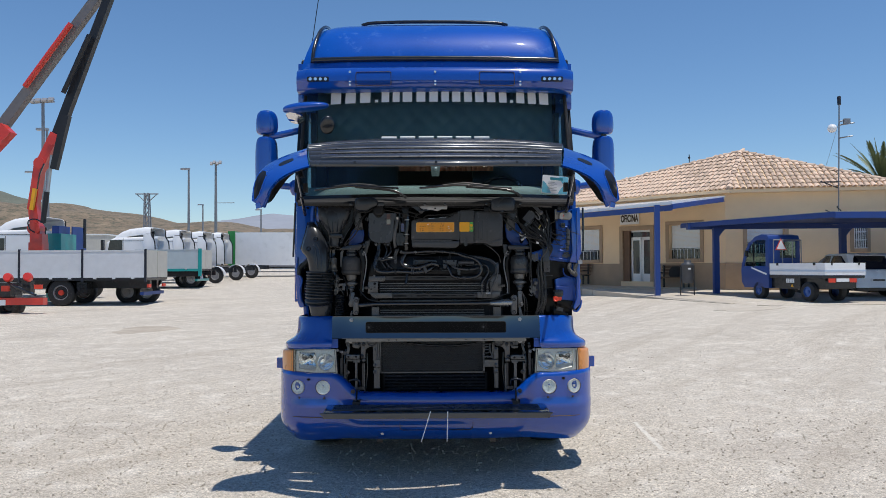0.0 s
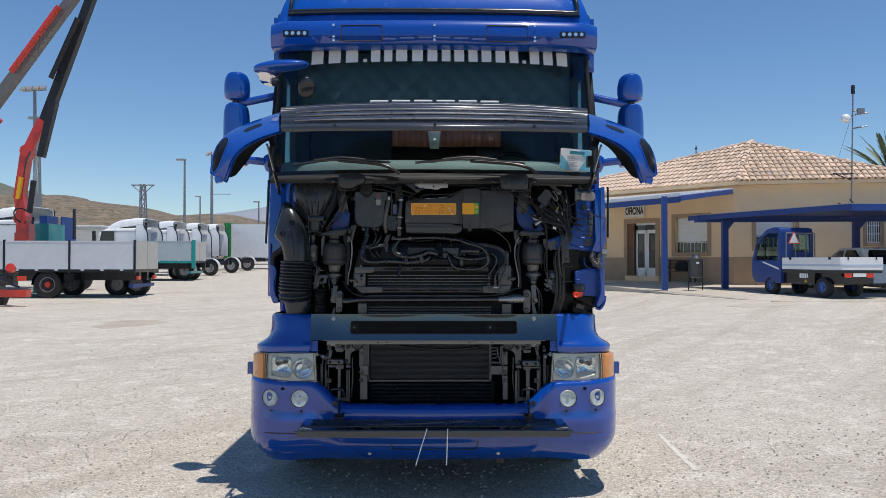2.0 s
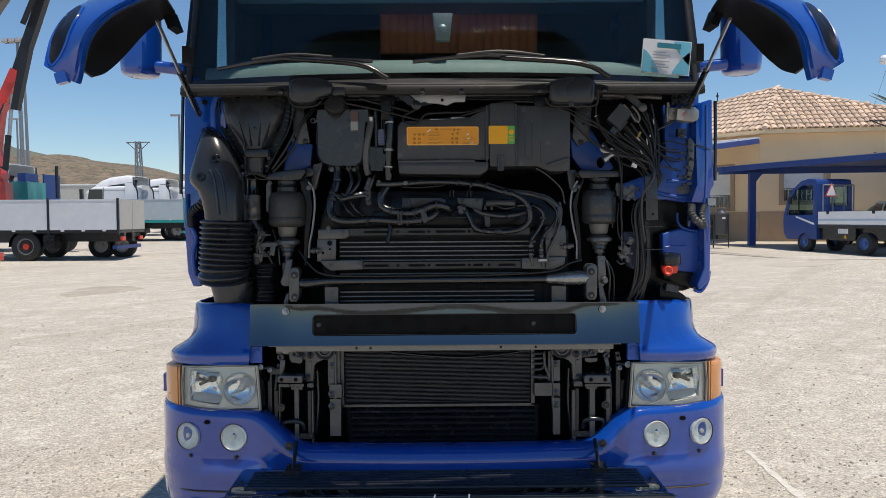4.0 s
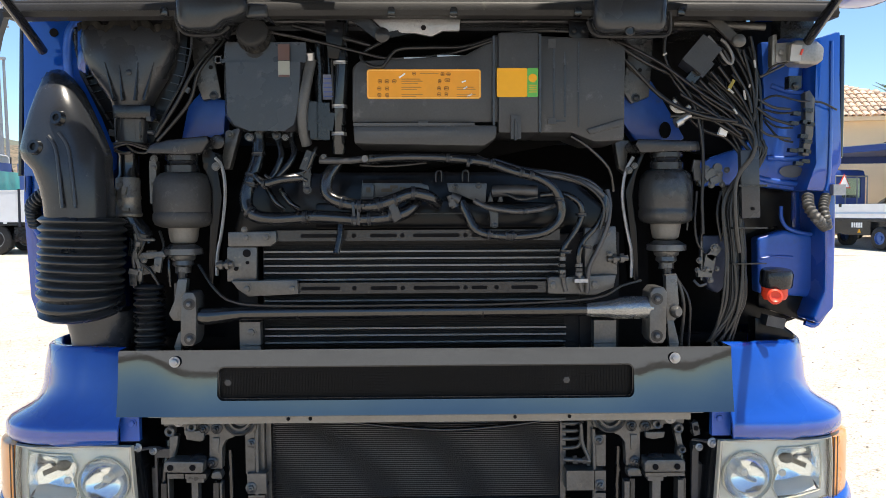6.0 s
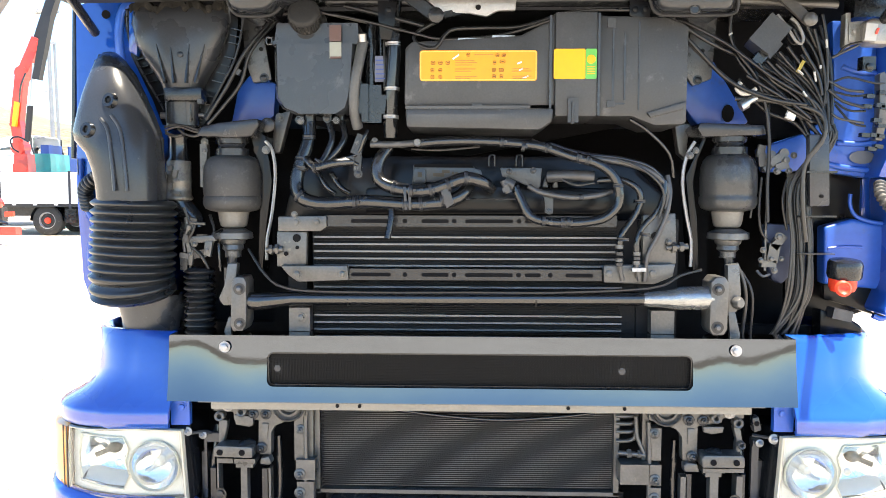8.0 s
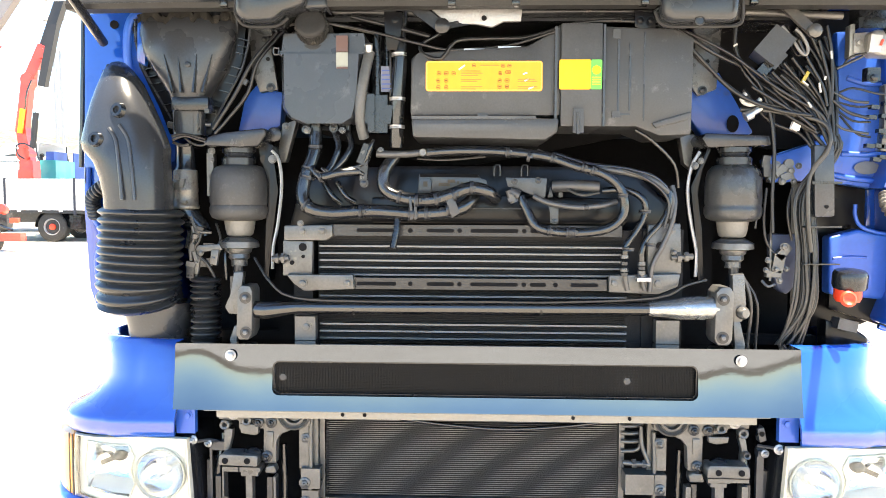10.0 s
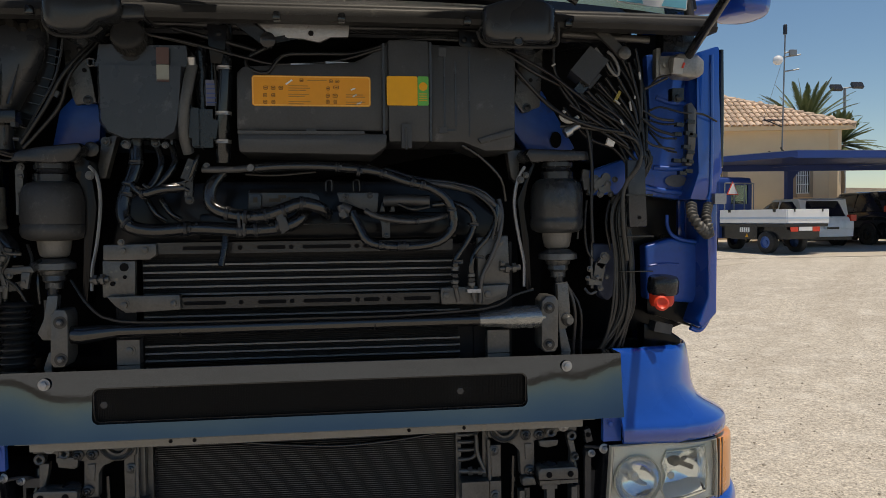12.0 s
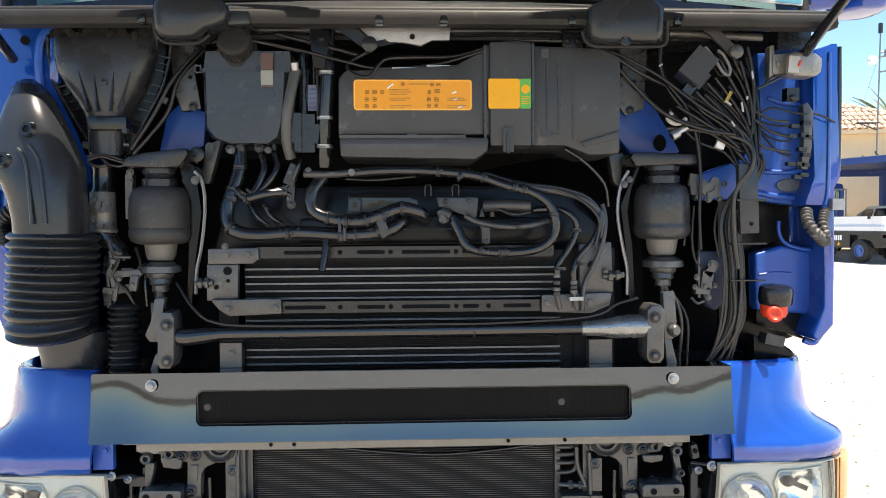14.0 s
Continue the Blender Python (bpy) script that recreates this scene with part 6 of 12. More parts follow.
parts("box_channel", [*[box(p, q, 0.002) for p, q in (((0.200, 6.3225, 2.095), (0.206, 6.330, 1.838)), ((0.325, 6.3225, 2.100), (0.331, 6.346, 1.838)), ((0.366, 6.3415, 2.079), (0.370, 6.350, 1.868)), ((0.396, 6.3415, 2.055), (0.400, 6.350, 1.880)), ((0.366, 6.3415, 1.872), (0.400, 6.350, 1.868)), ((0.434, 6.3425, 2.082), (0.437, 6.350, 1.853)))]], PLASTIC_G, hvac)
parts("box_tab", [box((0.248, 6.310, 1.819), (0.275, 6.330, 1.881), 0.004), tube([(0.260, 6.308, 1.871), (0.260, 6.308, 1.815)], 0.004, 6), box((0.352, 6.340, 2.066), (0.372, 6.350, 2.090), 0.003), box((0.352, 6.340, 1.861), (0.374, 6.350, 1.878), 0.003), box((-0.001, 6.330, 1.861), (0.026, 6.336, 1.871), 0.001)], HB, hvac)
parts("box_ledge", [box((-0.174, 6.313, 1.855), (0.151, 6.340, 1.863), 0.003), prism([(0.457, 6.330, 1.846), (0.559, 6.330, 1.876), (0.550, 6.330, 1.855), (0.466, 6.330, 1.834)], 6.335, 6.36, 0.002)], HB, hvac)
SX0, SX1, SZ0, SZ1 = -0.138, 0.169, 1.929, 2.008
EDGE = mat("pale sticker border", (0.88, 0.50, 0.12), 0.5)
sheet = part("warning_sticker", prism(rounded(SX0, SX1, SZ0, SZ1, 0.008), 6.3325, 6.3345), ORANGE, hvac, "orange instruction sticker")
part("sticker_border", frame_plate(rounded(SX0 + 0.0015, SX1 - 0.0015, SZ0 + 0.0015, SZ1 - 0.0015, 0.007), rounded(SX0 + 0.004, SX1 - 0.004, SZ0 + 0.004, SZ1 - 0.004, 0.005), 6.3318, 6.3324), EDGE, sheet)
marks = []
for x, y, w, h in ((676, 131, 9, 8), (689, 131, 9, 8), (702, 131, 9, 8), (675, 144, 8, 8), (689, 144, 8, 8), (675, 156, 8, 8), (689, 156, 8, 8), (784, 131, 7, 8), (798, 129, 12, 7), (783, 144, 8, 8), (796, 144, 10, 8), (783, 155, 8, 8), (796, 155, 7, 8), (738, 117, 8, 7), (789, 118, 8, 7), (800, 118, 9, 6)):
    X, Z = SX0 + (x - 652.5) * (SX1 - SX0) / 206, SZ1 - (y - 109) * (SZ1 - SZ0) / 54
    marks.append(frame_plate(rounded(X - w * 0.00062, X + w * 0.00062, Z - h * 0.00062, Z + h * 0.00062, 0.003, 3), rounded(X - w * 0.00048, X + w * 0.00048, Z - h * 0.00048, Z + h * 0.00048, 0.002, 3), 6.3312, 6.3324))
    marks.append(box((X - 0.003, 6.3312, Z - 0.0012), (X + 0.003, 6.3324, Z + 0.0012)))
parts("pictogram", [merge(a, b) for a, b in zip(marks[::2], marks[1::2])], PICTO, sheet, "small dark pictogram")
lines = []
for x, y, w in ((715, 127, 34), (715, 131, 38), (715, 135, 30), (715, 142, 36), (715, 146, 28), (715, 155, 38), (715, 159, 26), (815, 142, 30), (815, 146, 34), (815, 155, 34), (815, 159, 24), (748, 117, 34)):
    X, Z = SX0 + (x - 652.5) * (SX1 - SX0) / 206, SZ1 - (y - 109) * (SZ1 - SZ0) / 54
    lines.append(box((X, 6.3314, Z - 0.001), (X + w * 0.001485, 6.3324, Z + 0.001)))
parts("text_line", lines, mat("brown fine print", (0.42, 0.20, 0.04), 0.6), sheet)
parts("scuff", [obox((x, 6.3318, z), (w, 0.0008, 0.004), (0, a, 0)) for x, z, w, a in ((SX0 + 0.095, SZ1 - 0.017, 0.02, -35), (SX1 - 0.046, SZ1 - 0.033, 0.012, -20), (SX1 - 0.042, SZ1 - 0.05, 0.012, -30), (SX1 - 0.03, SZ1 - 0.07, 0.016, -25))], WHITE, sheet)
GX0, GX1, GZ0, GZ1 = 0.211, 0.322, 1.932, 2.009
gst = part("refrigerant_sticker", prism(rounded(GX0, GX1 - 0.0295, GZ0, GZ1, 0.004), 6.3215, 6.324), YELLOW, hvac, "yellow sticker with a green edge")
part("green_edge", merge(prism(rounded(GX1 - 0.029, GX1, GZ0, GZ1, 0.004), 6.3215, 6.324)), GREEN, gst, "green sticker edge")
part("sticker_emblem", merge(lathe([(0.0115, 0), (0.0115, 0.001), (0.0085, 0.001), (0.0095, 0.0004), (0.0075, 0.0004), (0.0055, 0.001), (0.001, 0.001)], (GX1 - 0.0145, 6.3213, GZ1 - 0.027), (0, -1, 0), 16), *[box((GX1 - 0.025, 6.3205, GZ1 - 0.045 - 0.006 * k), (GX1 - 0.004, 6.3213, GZ1 - 0.047 - 0.006 * k)) for k in range(4)]), YELLOW, gst)

# hoses and valves between reservoir and heater box
hose([(-0.208, 6.380, 2.144), (-0.208, 6.370, 2.028), (-0.216, 6.370, 1.908), (-0.220, 6.380, 1.785)], 0.019, name="heater_hose")
for p in ((-0.211, 6.370, 2.031), (-0.216, 6.370, 1.913), (-0.218, 6.370, 1.839)):
    clamp(p, (0, 0, 1), 0.0195, 0.009, ZINC, lorry)
GREYHOSE = mat("scuffed grey hose", (0.075, 0.077, 0.08), 0.4, 0.0, 0.3, 16, 0.1, 160)
hose([(-0.290, 6.360, 2.038), (-0.301, 6.350, 1.980), (-0.313, 6.350, 1.913), (-0.315, 6.360, 1.854), (-0.308, 6.380, 1.811)], 0.0145, GREYHOSE, "grey_hose")
part("hose_end", lathe([(0.010, 0), (0.012, 0.02)], (-0.290, 6.350, 2.036), (0, -0.4, 1), 12), STEEL, lorry)
part("heater_valve", merge(obox((-0.267, 6.390, 1.873), (0.05, 0.06, 0.10), (0, 0, 0), 0.01), obox((-0.285, 6.365, 1.875), (0.018, 0.03, 0.10), (0, 0, 0), 0.005), obox((-0.300, 6.37, 1.890), (0.012, 0.03, 0.085), (0, 0, 0), 0.003), obox((-0.240, 6.370, 1.871), (0.02, 0.03, 0.05), (0, 8, 0), 0.004), rod((-0.275, 6.400, 2.094), (-0.274, 6.400, 1.927), 0.014, 12), rod((-0.249, 6.420, 2.099), (-0.249, 6.420, 1.946), 0.010, 10)), PLASTIC, lorry, "black heater valve")
part("valve_label", box((-0.262, 6.383, 1.935), (-0.232, 6.388, 2.003)), mat("grey blue label", (0.16, 0.17, 0.24), 0.5), lorry, "small grey-blue label")
part("label_band", merge(*[box((-0.260, 6.3815, 1.990 - 0.012 * k), (-0.234, 6.383, 1.993 - 0.012 * k)) for k in range(5)]), mat("blue print", (0.05, 0.10, 0.35), 0.5), lorry)
hose([(-0.098, 6.360, 2.086), (-0.151, 6.350, 2.054), (-0.143, 6.340, 2.026), (-0.097, 6.330, 2.014), (-0.060, 6.340, 2.060), (0.022, 6.350, 2.069), (0.128, 6.360, 2.074), (0.232, 6.340, 2.100), (0.323, 6.350, 2.114), (0.431, 6.360, 2.114)], 0.005, WIRE, "cable")
hose([(-0.369, 6.360, 2.108), (-0.277, 6.350, 2.087), (-0.157, 6.340, 2.055), (-0.068, 6.340, 2.038), (0.082, 6.350, 2.052), (0.201, 6.330, 2.083)], 0.004, WIRE, "cable")
hose([(-0.342, 6.380, 2.135), (-0.219, 6.360, 2.101), (-0.129, 6.360, 2.077)], 0.006, WIRE, "cable")
parts("foil_patch", [*[obox(p, (0.06, 0.004, 0.006), (0, a, 0)) for p, a in (((-0.008, 6.340, 2.038), 1), ((0.082, 6.340, 2.044), 1))]], STEEL, lorry)
hose([(-0.536, 6.400, 2.109), (-0.602, 6.360, 2.019), (-0.656, 6.360, 1.922), (-0.722, 6.380, 1.834)], 0.005, WIRE, "cable")
hose([(-0.532, 6.400, 2.100), (-0.595, 6.370, 2.013), (-0.622, 6.370, 1.931), (-0.679, 6.380, 1.864), (-0.718, 6.380, 1.822)], 0.005, WIRE, "cable")
parts("cable_clip", [obox((-0.626, 6.360, 1.958), (0.012, 0.01, 0.016), (0, 30, 0), 0.002), obox((-0.733, 6.370, 1.881), (0.012, 0.02, 0.012), (0, 0, 0), 0.002)], GREYWIRE, lorry)

# coolant and refrigerant pipes
hose([(-0.443, 6.400, 1.827), (-0.445, 6.390, 1.774), (-0.467, 6.370, 1.700), (-0.472, 6.360, 1.651), (-0.449, 6.350, 1.618), (-0.389, 6.350, 1.607), (-0.282, 6.340, 1.613), (-0.161, 6.340, 1.606), (-0.070, 6.340, 1.613), (-0.028, 6.350, 1.631), (-0.007, 6.370, 1.657)], 0.0185, name="coolant_hose", ties=(0.16, 0.33, 0.55, 0.75))
hose([(-0.224, 6.380, 1.761), (-0.250, 6.360, 1.719), (-0.249, 6.350, 1.673), (-0.206, 6.340, 1.650), (-0.130, 6.330, 1.641), (-0.070, 6.330, 1.657), (-0.017, 6.330, 1.675), (0.028, 6.340, 1.665), (0.051, 6.370, 1.647)], 0.0175, name="coolant_hose", ties=(0.4, 0.55, 0.78))
hose([(-0.449, 6.370, 1.727), (-0.418, 6.350, 1.703), (-0.370, 6.340, 1.714), (-0.321, 6.360, 1.719)], 0.012, name="branch_hose", ties=(0.35,))
hose([(-0.392, 6.400, 1.830), (-0.377, 6.380, 1.785), (-0.391, 6.370, 1.742), (-0.407, 6.360, 1.714)], 0.009, name="branch_hose")
hose([(-0.354, 6.400, 1.830), (-0.343, 6.380, 1.785), (-0.368, 6.370, 1.742), (-0.394, 6.370, 1.715)], 0.009, name="branch_hose")
hose([(-0.421, 6.400, 1.690), (-0.396, 6.390, 1.651), (-0.375, 6.400, 1.632)], 0.008, name="branch_hose")
hose([(-0.385, 6.400, 1.690), (-0.358, 6.390, 1.651), (-0.336, 6.400, 1.635)], 0.008, name="branch_hose")
part("valve_block", merge(obox((-0.301, 6.360, 1.764), (0.028, 0.03, 0.055), (0, 22, 0), 0.005), obox((-0.306, 6.370, 1.719), (0.02, 0.025, 0.05), (0, 4, 0), 0.004), bolt((-0.305, 6.360, 1.687), 0.008), obox((-0.329, 6.360, 1.722), (0.03, 0.02, 0.02), (0, 0, 0), 0.004)), IRON, lorry)
PIPE = mat("dull aluminium pipe", (0.070, 0.070, 0.073), 0.38, 0.3, 0.25, 14, dirt=(0.06, 0.055, 0.05), dirt_at=0.55)
hose([(-0.271, 6.360, 1.766), (-0.191, 6.350, 1.765), (-0.145, 6.340, 1.769)], 0.009, PIPE, "refrigerant_pipe")
part("pipe_joint", lathe([(0.009, -0.004), (0.011, 0), (0.009, 0.012)], (-0.144, 6.330, 1.768), (0, -1, 0), 12), FORGED, lorry)
hose([(-0.142, 6.340, 1.767), (-0.069, 6.340, 1.773), (0.036, 6.340, 1.773), (0.141, 6.330, 1.764), (0.198, 6.330, 1.754), (0.260, 6.320, 1.731), (0.320, 6.320, 1.716), (0.366, 6.320, 1.686), (0.385, 6.320, 1.645), (0.381, 6.320, 1.603), (0.344, 6.320, 1.570), (0.276, 6.320, 1.558), (0.201, 6.330, 1.561), (0.156, 6.330, 1.574), (0.135, 6.340, 1.611), (0.115, 6.350, 1.652)], 0.0125, RUBBER, "refrigerant_hose", ties=(0.22, 0.34, 0.44, 0.78))
hose([(0.157, 6.350, 1.773), (0.217, 6.340, 1.747), (0.308, 6.340, 1.730), (0.399, 6.340, 1.716), (0.460, 6.340, 1.697), (0.505, 6.350, 1.667), (0.518, 6.350, 1.645), (0.512, 6.350, 1.595)], 0.008, PIPE, "refrigerant_pipe")
hose([(0.204, 6.360, 1.768), (0.294, 6.350, 1.740), (0.386, 6.350, 1.729), (0.462, 6.350, 1.709), (0.503, 6.360, 1.679)], 0.006, RUBBER, "refrigerant_pipe")
hose([(0.151, 6.350, 1.655), (0.187, 6.340, 1.637), (0.263, 6.340, 1.625), (0.331, 6.340, 1.630), (0.371, 6.350, 1.641)], 0.0075, PIPE, "refrigerant_pipe", ties=(0.6,))
hose([(0.337, 6.37, 1.669), (0.394, 6.35, 1.672), (0.437, 6.34, 1.648), (0.444, 6.34, 1.609), (0.418, 6.335, 1.56), (0.394, 6.33, 1.526), (0.39, 6.33, 1.493)], 0.0088, RUBBER, "bent_hose")
hose([(0.39, 6.33, 1.461), (0.394, 6.335, 1.433), (0.401, 6.34, 1.406)], 0.0065, PIPE, "bent_hose")
hose([(0.51, 6.35, 1.668), (0.506, 6.345, 1.626), (0.486, 6.34, 1.585), (0.449, 6.335, 1.545), (0.435, 6.33, 1.511), (0.435, 6.33, 1.478)], 0.0078, RUBBER, "bent_hose")
hose([(0.435, 6.33, 1.46), (0.439, 6.335, 1.433), (0.446, 6.34, 1.405)], 0.0055, PIPE, "bent_hose")
hose([(0.518, 6.36, 1.683), (0.524, 6.35, 1.641), (0.515, 6.345, 1.581), (0.491, 6.345, 1.521), (0.466, 6.345, 1.469), (0.462, 6.35, 1.401)], 0.0068, PIPE, "bent_hose")
for k, at in enumerate([(0.39, 6.33, 1.496), (0.39, 6.33, 1.478), (0.39, 6.33, 1.461), (0.39, 6.33, 1.449), (0.435, 6.33, 1.478), (0.435, 6.33, 1.466), (0.435, 6.33, 1.454)]):
    part("hose_ferrule", lathe([(0.007, -0.006), (0.0105, -0.005), (0.0105, 0.004), (0.007, 0.005)], at, (0, 0, 1), 16), FORGED if k % 2 == 0 else IRON, lorry)
part("hose_saddle", box((0.423, 6.325, 1.44), (0.46, 6.345, 1.43), 0.002), ZINC, lorry)
hose([(0.207, 6.400, 1.681), (0.267, 6.380, 1.683), (0.328, 6.370, 1.680)], 0.016, PIPE, "refrigerant_pipe")
part("valve_head", merge(rod((0.085, 6.340, 1.670), (0.099, 6.340, 1.637), 0.011, 14), rod((0.087, 6.340, 1.667), (0.111, 6.340, 1.655), 0.013, 14), obox((0.090, 6.330, 1.646), (0.018, 0.02, 0.012), (0, -20, 0), 0.003), bolt((0.089, 6.325, 1.657), 0.005)), PIPE, lorry)
PLATE = mat("blue grey painted plate", (0.050, 0.058, 0.066), 0.32, 0.2, 0.2, 14, 0.1, 160, dirt=(0.03, 0.03, 0.03), dirt_at=0.6)
plate = part("grey_plate", merge(prism([(-0.162, 6.430, 1.704), (-0.161, 6.430, 1.716), (0.001, 6.430, 1.715), (0.010, 6.430, 1.703), (0.025, 6.430, 1.700), (0.028, 6.430, 1.687), (0.023, 6.430, 1.672), (-0.034, 6.430, 1.672), (-0.126, 6.430, 1.667), (-0.166, 6.430, 1.667)], 6.43, 6.445, 0.003), prism([(-0.160, 6.420, 1.705), (-0.133, 6.420, 1.705), (-0.126, 6.420, 1.699), (-0.127, 6.420, 1.667), (-0.133, 6.420, 1.662), (-0.165, 6.420, 1.662)], 6.42, 6.432, 0.003)), PLATE, lorry, "blue-grey type plate on the shroud")
part("plate_slot", prism([(-0.159, 6.425, 1.716), (0.001, 6.425, 1.715), (0.007, 6.425, 1.706), (-0.159, 6.425, 1.707)], 6.4265, 6.4305), VOID, plate)
for pts in [[(-0.149, 6.418, 1.694), (-0.137, 6.418, 1.694), (-0.137, 6.418, 1.68), (-0.149, 6.418, 1.68)], [(-0.107, 6.418, 1.691), (-0.076, 6.418, 1.691), (-0.076, 6.418, 1.681), (-0.107, 6.418, 1.682)], [(-0.082, 6.418, 1.7), (-0.061, 6.418, 1.7), (-0.061, 6.418, 1.691), (-0.082, 6.418, 1.691)], [(-0.055, 6.418, 1.695), (-0.049, 6.418, 1.695), (-0.049, 6.418, 1.687), (-0.055, 6.418, 1.688)], [(-0.045, 6.418, 1.694), (-0.038, 6.418, 1.694), (-0.038, 6.418, 1.686), (-0.046, 6.418, 1.686)]]:
    part("plate_mark", prism(pts, 6.4175 if pts[0][0] < -0.12 else 6.4275, 6.4315), INK, plate)
holder = part("hose_bracket", prism([(0.077, 6.400, 1.705), (0.190, 6.400, 1.704), (0.186, 6.400, 1.652), (0.177, 6.400, 1.649), (0.137, 6.400, 1.662), (0.104, 6.400, 1.677), (0.083, 6.400, 1.680)], 6.395, 6.405, 0.003), PLATE, lorry, "blue-grey hose bracket")
for at in [(0.101, 6.395, 1.695), (0.166, 6.395, 1.697)]:
    part("bracket_bolt", bolt(at, 0.006), IRON, holder)
part("hose_strap", merge(prism([(0.189, 6.380, 1.640), (0.218, 6.380, 1.640), (0.218, 6.380, 1.582), (0.196, 6.380, 1.583), (0.196, 6.380, 1.610)], 6.36, 6.366, 0.002), bolt((0.208, 6.36, 1.588), 0.006)), PLATE, lorry)
for pts in [[(0.221, 6.41, 1.652), (0.229, 6.41, 1.686), (0.236, 6.41, 1.652)], [(0.193, 6.41, 1.652), (0.201, 6.41, 1.68), (0.209, 6.41, 1.652)]]:
    part("shroud_fin", prism(pts, 6.41, 6.43, 0.002), PLATE, lorry)
parts("lift_eye", [tube([(0.047, 6.430, 1.710), (0.048, 6.430, 1.735), (0.057, 6.430, 1.741), (0.063, 6.430, 1.735), (0.063, 6.430, 1.710)], 0.003, 6), tube([(0.123, 6.430, 1.710), (0.123, 6.430, 1.735), (0.133, 6.430, 1.741), (0.139, 6.430, 1.735), (0.139, 6.430, 1.710)], 0.003, 6)], IRON, lorry)
part("radiator_shroud", merge(prism([(-0.513, 6.500, 1.685), (-0.432, 6.500, 1.733), (-0.238, 6.500, 1.745), (0.249, 6.500, 1.744), (0.461, 6.500, 1.715), (0.560, 6.500, 1.633), (0.569, 6.500, 1.535), (-0.556, 6.500, 1.539)], 6.50, 6.60, 0.02), prism([(-0.298, 6.460, 1.651), (0.053, 6.460, 1.658), (0.405, 6.460, 1.649), (0.422, 6.460, 1.577), (-0.299, 6.460, 1.575)], 6.455, 6.50, 0.01)), SHROUD, lorry, "black radiator shroud")
parts("hose_strap", [prism(pts, 6.316, 6.33, 0.002) for pts in [[(-0.181, 6.315, 1.651), (-0.174, 6.315, 1.654), (-0.169, 6.315, 1.592), (-0.177, 6.315, 1.59)], [(-0.168, 6.315, 1.651), (-0.161, 6.315, 1.651), (-0.159, 6.315, 1.592), (-0.166, 6.315, 1.59)], [(-0.088, 6.31, 1.656), (-0.068, 6.31, 1.668), (-0.046, 6.31, 1.609), (-0.067, 6.31, 1.595)]]], PLASTIC_G, lorry)
part("shroud_seam", tube([(-0.050, 6.452, 1.620), (0.043, 6.452, 1.620), (0.129, 6.452, 1.620)], 0.0022, 6), PLASTIC_G, lorry)
part("overflow_tube", tube([(-0.213, 6.340, 1.593), (-0.215, 6.330, 1.560), (-0.223, 6.320, 1.515)], 0.009, 10), PLASTIC, lorry)

# charge air cooler
cooler = part("charge_air_cooler", merge(box((-0.444, 6.430, 1.560), (0.475, 6.470, 1.224)), box((-0.512, 6.420, 1.567), (-0.459, 6.500, 1.224), 0.01), box((0.456, 6.420, 1.564), (0.567, 6.500, 1.218), 0.01)), FIN, lorry, "black charge air cooler")
for yb in range(15):
    z = 1.514 - 0.0198 * yb
    if 6 <= yb <= 6 or yb in (9, 10):
        continue
    part("cooler_tube", box((-0.438, 6.412, z - 0.0025), (0.415, 6.44, z + 0.0025), 0.0008), TUBE, cooler)
parts("cooler_fin", [box((-0.435, 6.424, 1.232 + 0.0052 * k), (0.412, 6.43, 1.2332 + 0.0052 * k)) for k in range(58)], FIN, cooler, "", 0)
RAIL = mat("glossy black rail", (0.0336, 0.0348, 0.0384), 0.2, 0.5, 0.25, 12, 0.06, 120, dirt=(0.168, 0.156, 0.144), dirt_at=0.62)
for z, xa, xb in ((1.560, -0.398, 0.391), (1.414, -0.335, 0.353)):
    rail = part("cooler_rail", bev(box((xa, 6.375, z - 0.015), (xb, 6.39, z + 0.015)), 0.005, 3), RAIL, cooler, "slotted steel rail")
    for x0, x1 in ((-0.328, -0.220), (-0.136, -0.062), (-0.017, 0.112), (0.145, 0.188), (0.255, 0.329)):
        part("slot", prism(rounded(x0, x1, z - 0.0052, z + 0.0048, 0.0045, 3), 6.3725, 6.3765), VOID, rail)
    for x0 in (-0.181, -0.047, 0.128, 0.214):
        part("slot", lathe([(0.0062, 0), (0.0062, 0.003)], (x0, 6.3755, z), (0, -1, 0), 12), VOID, rail)
part("cooler_plate", merge(prism([(-0.524, 6.370, 1.572), (-0.393, 6.370, 1.574), (-0.391, 6.370, 1.544), (-0.409, 6.370, 1.532), (-0.525, 6.370, 1.532)], 6.36, 6.385, 0.004), bolt((-0.474, 6.360, 1.557), 0.008), bolt((-0.419, 6.360, 1.558), 0.008)), CAST, cooler)
part("cooler_plate", merge(prism([(-0.531, 6.400, 1.531), (-0.449, 6.400, 1.530), (-0.451, 6.400, 1.434), (-0.533, 6.400, 1.434)], 6.375, 6.40, 0.004)), CAST, cooler)
parts("plate_hole", [lathe([(0.011, 0), (0.011, 0.003)], (-0.476, 6.373, 1.513), (0, -1, 0), 14), lathe([(0.005, 0), (0.005, 0.003)], (-0.475, 6.373, 1.487), (0, -1, 0), 10), lathe([(0.006, 0), (0.006, 0.003)], (-0.506, 6.373, 1.470), (0, -1, 0), 10)], VOID, cooler)
part("cooler_plate", merge(prism([(-0.518, 6.360, 1.438), (-0.335, 6.360, 1.440), (-0.333, 6.360, 1.400), (-0.470, 6.360, 1.394), (-0.497, 6.360, 1.413)], 6.355, 6.38, 0.004), bolt((-0.473, 6.355, 1.416), 0.009), bolt((-0.350, 6.355, 1.417), 0.008)), CAST, cooler)
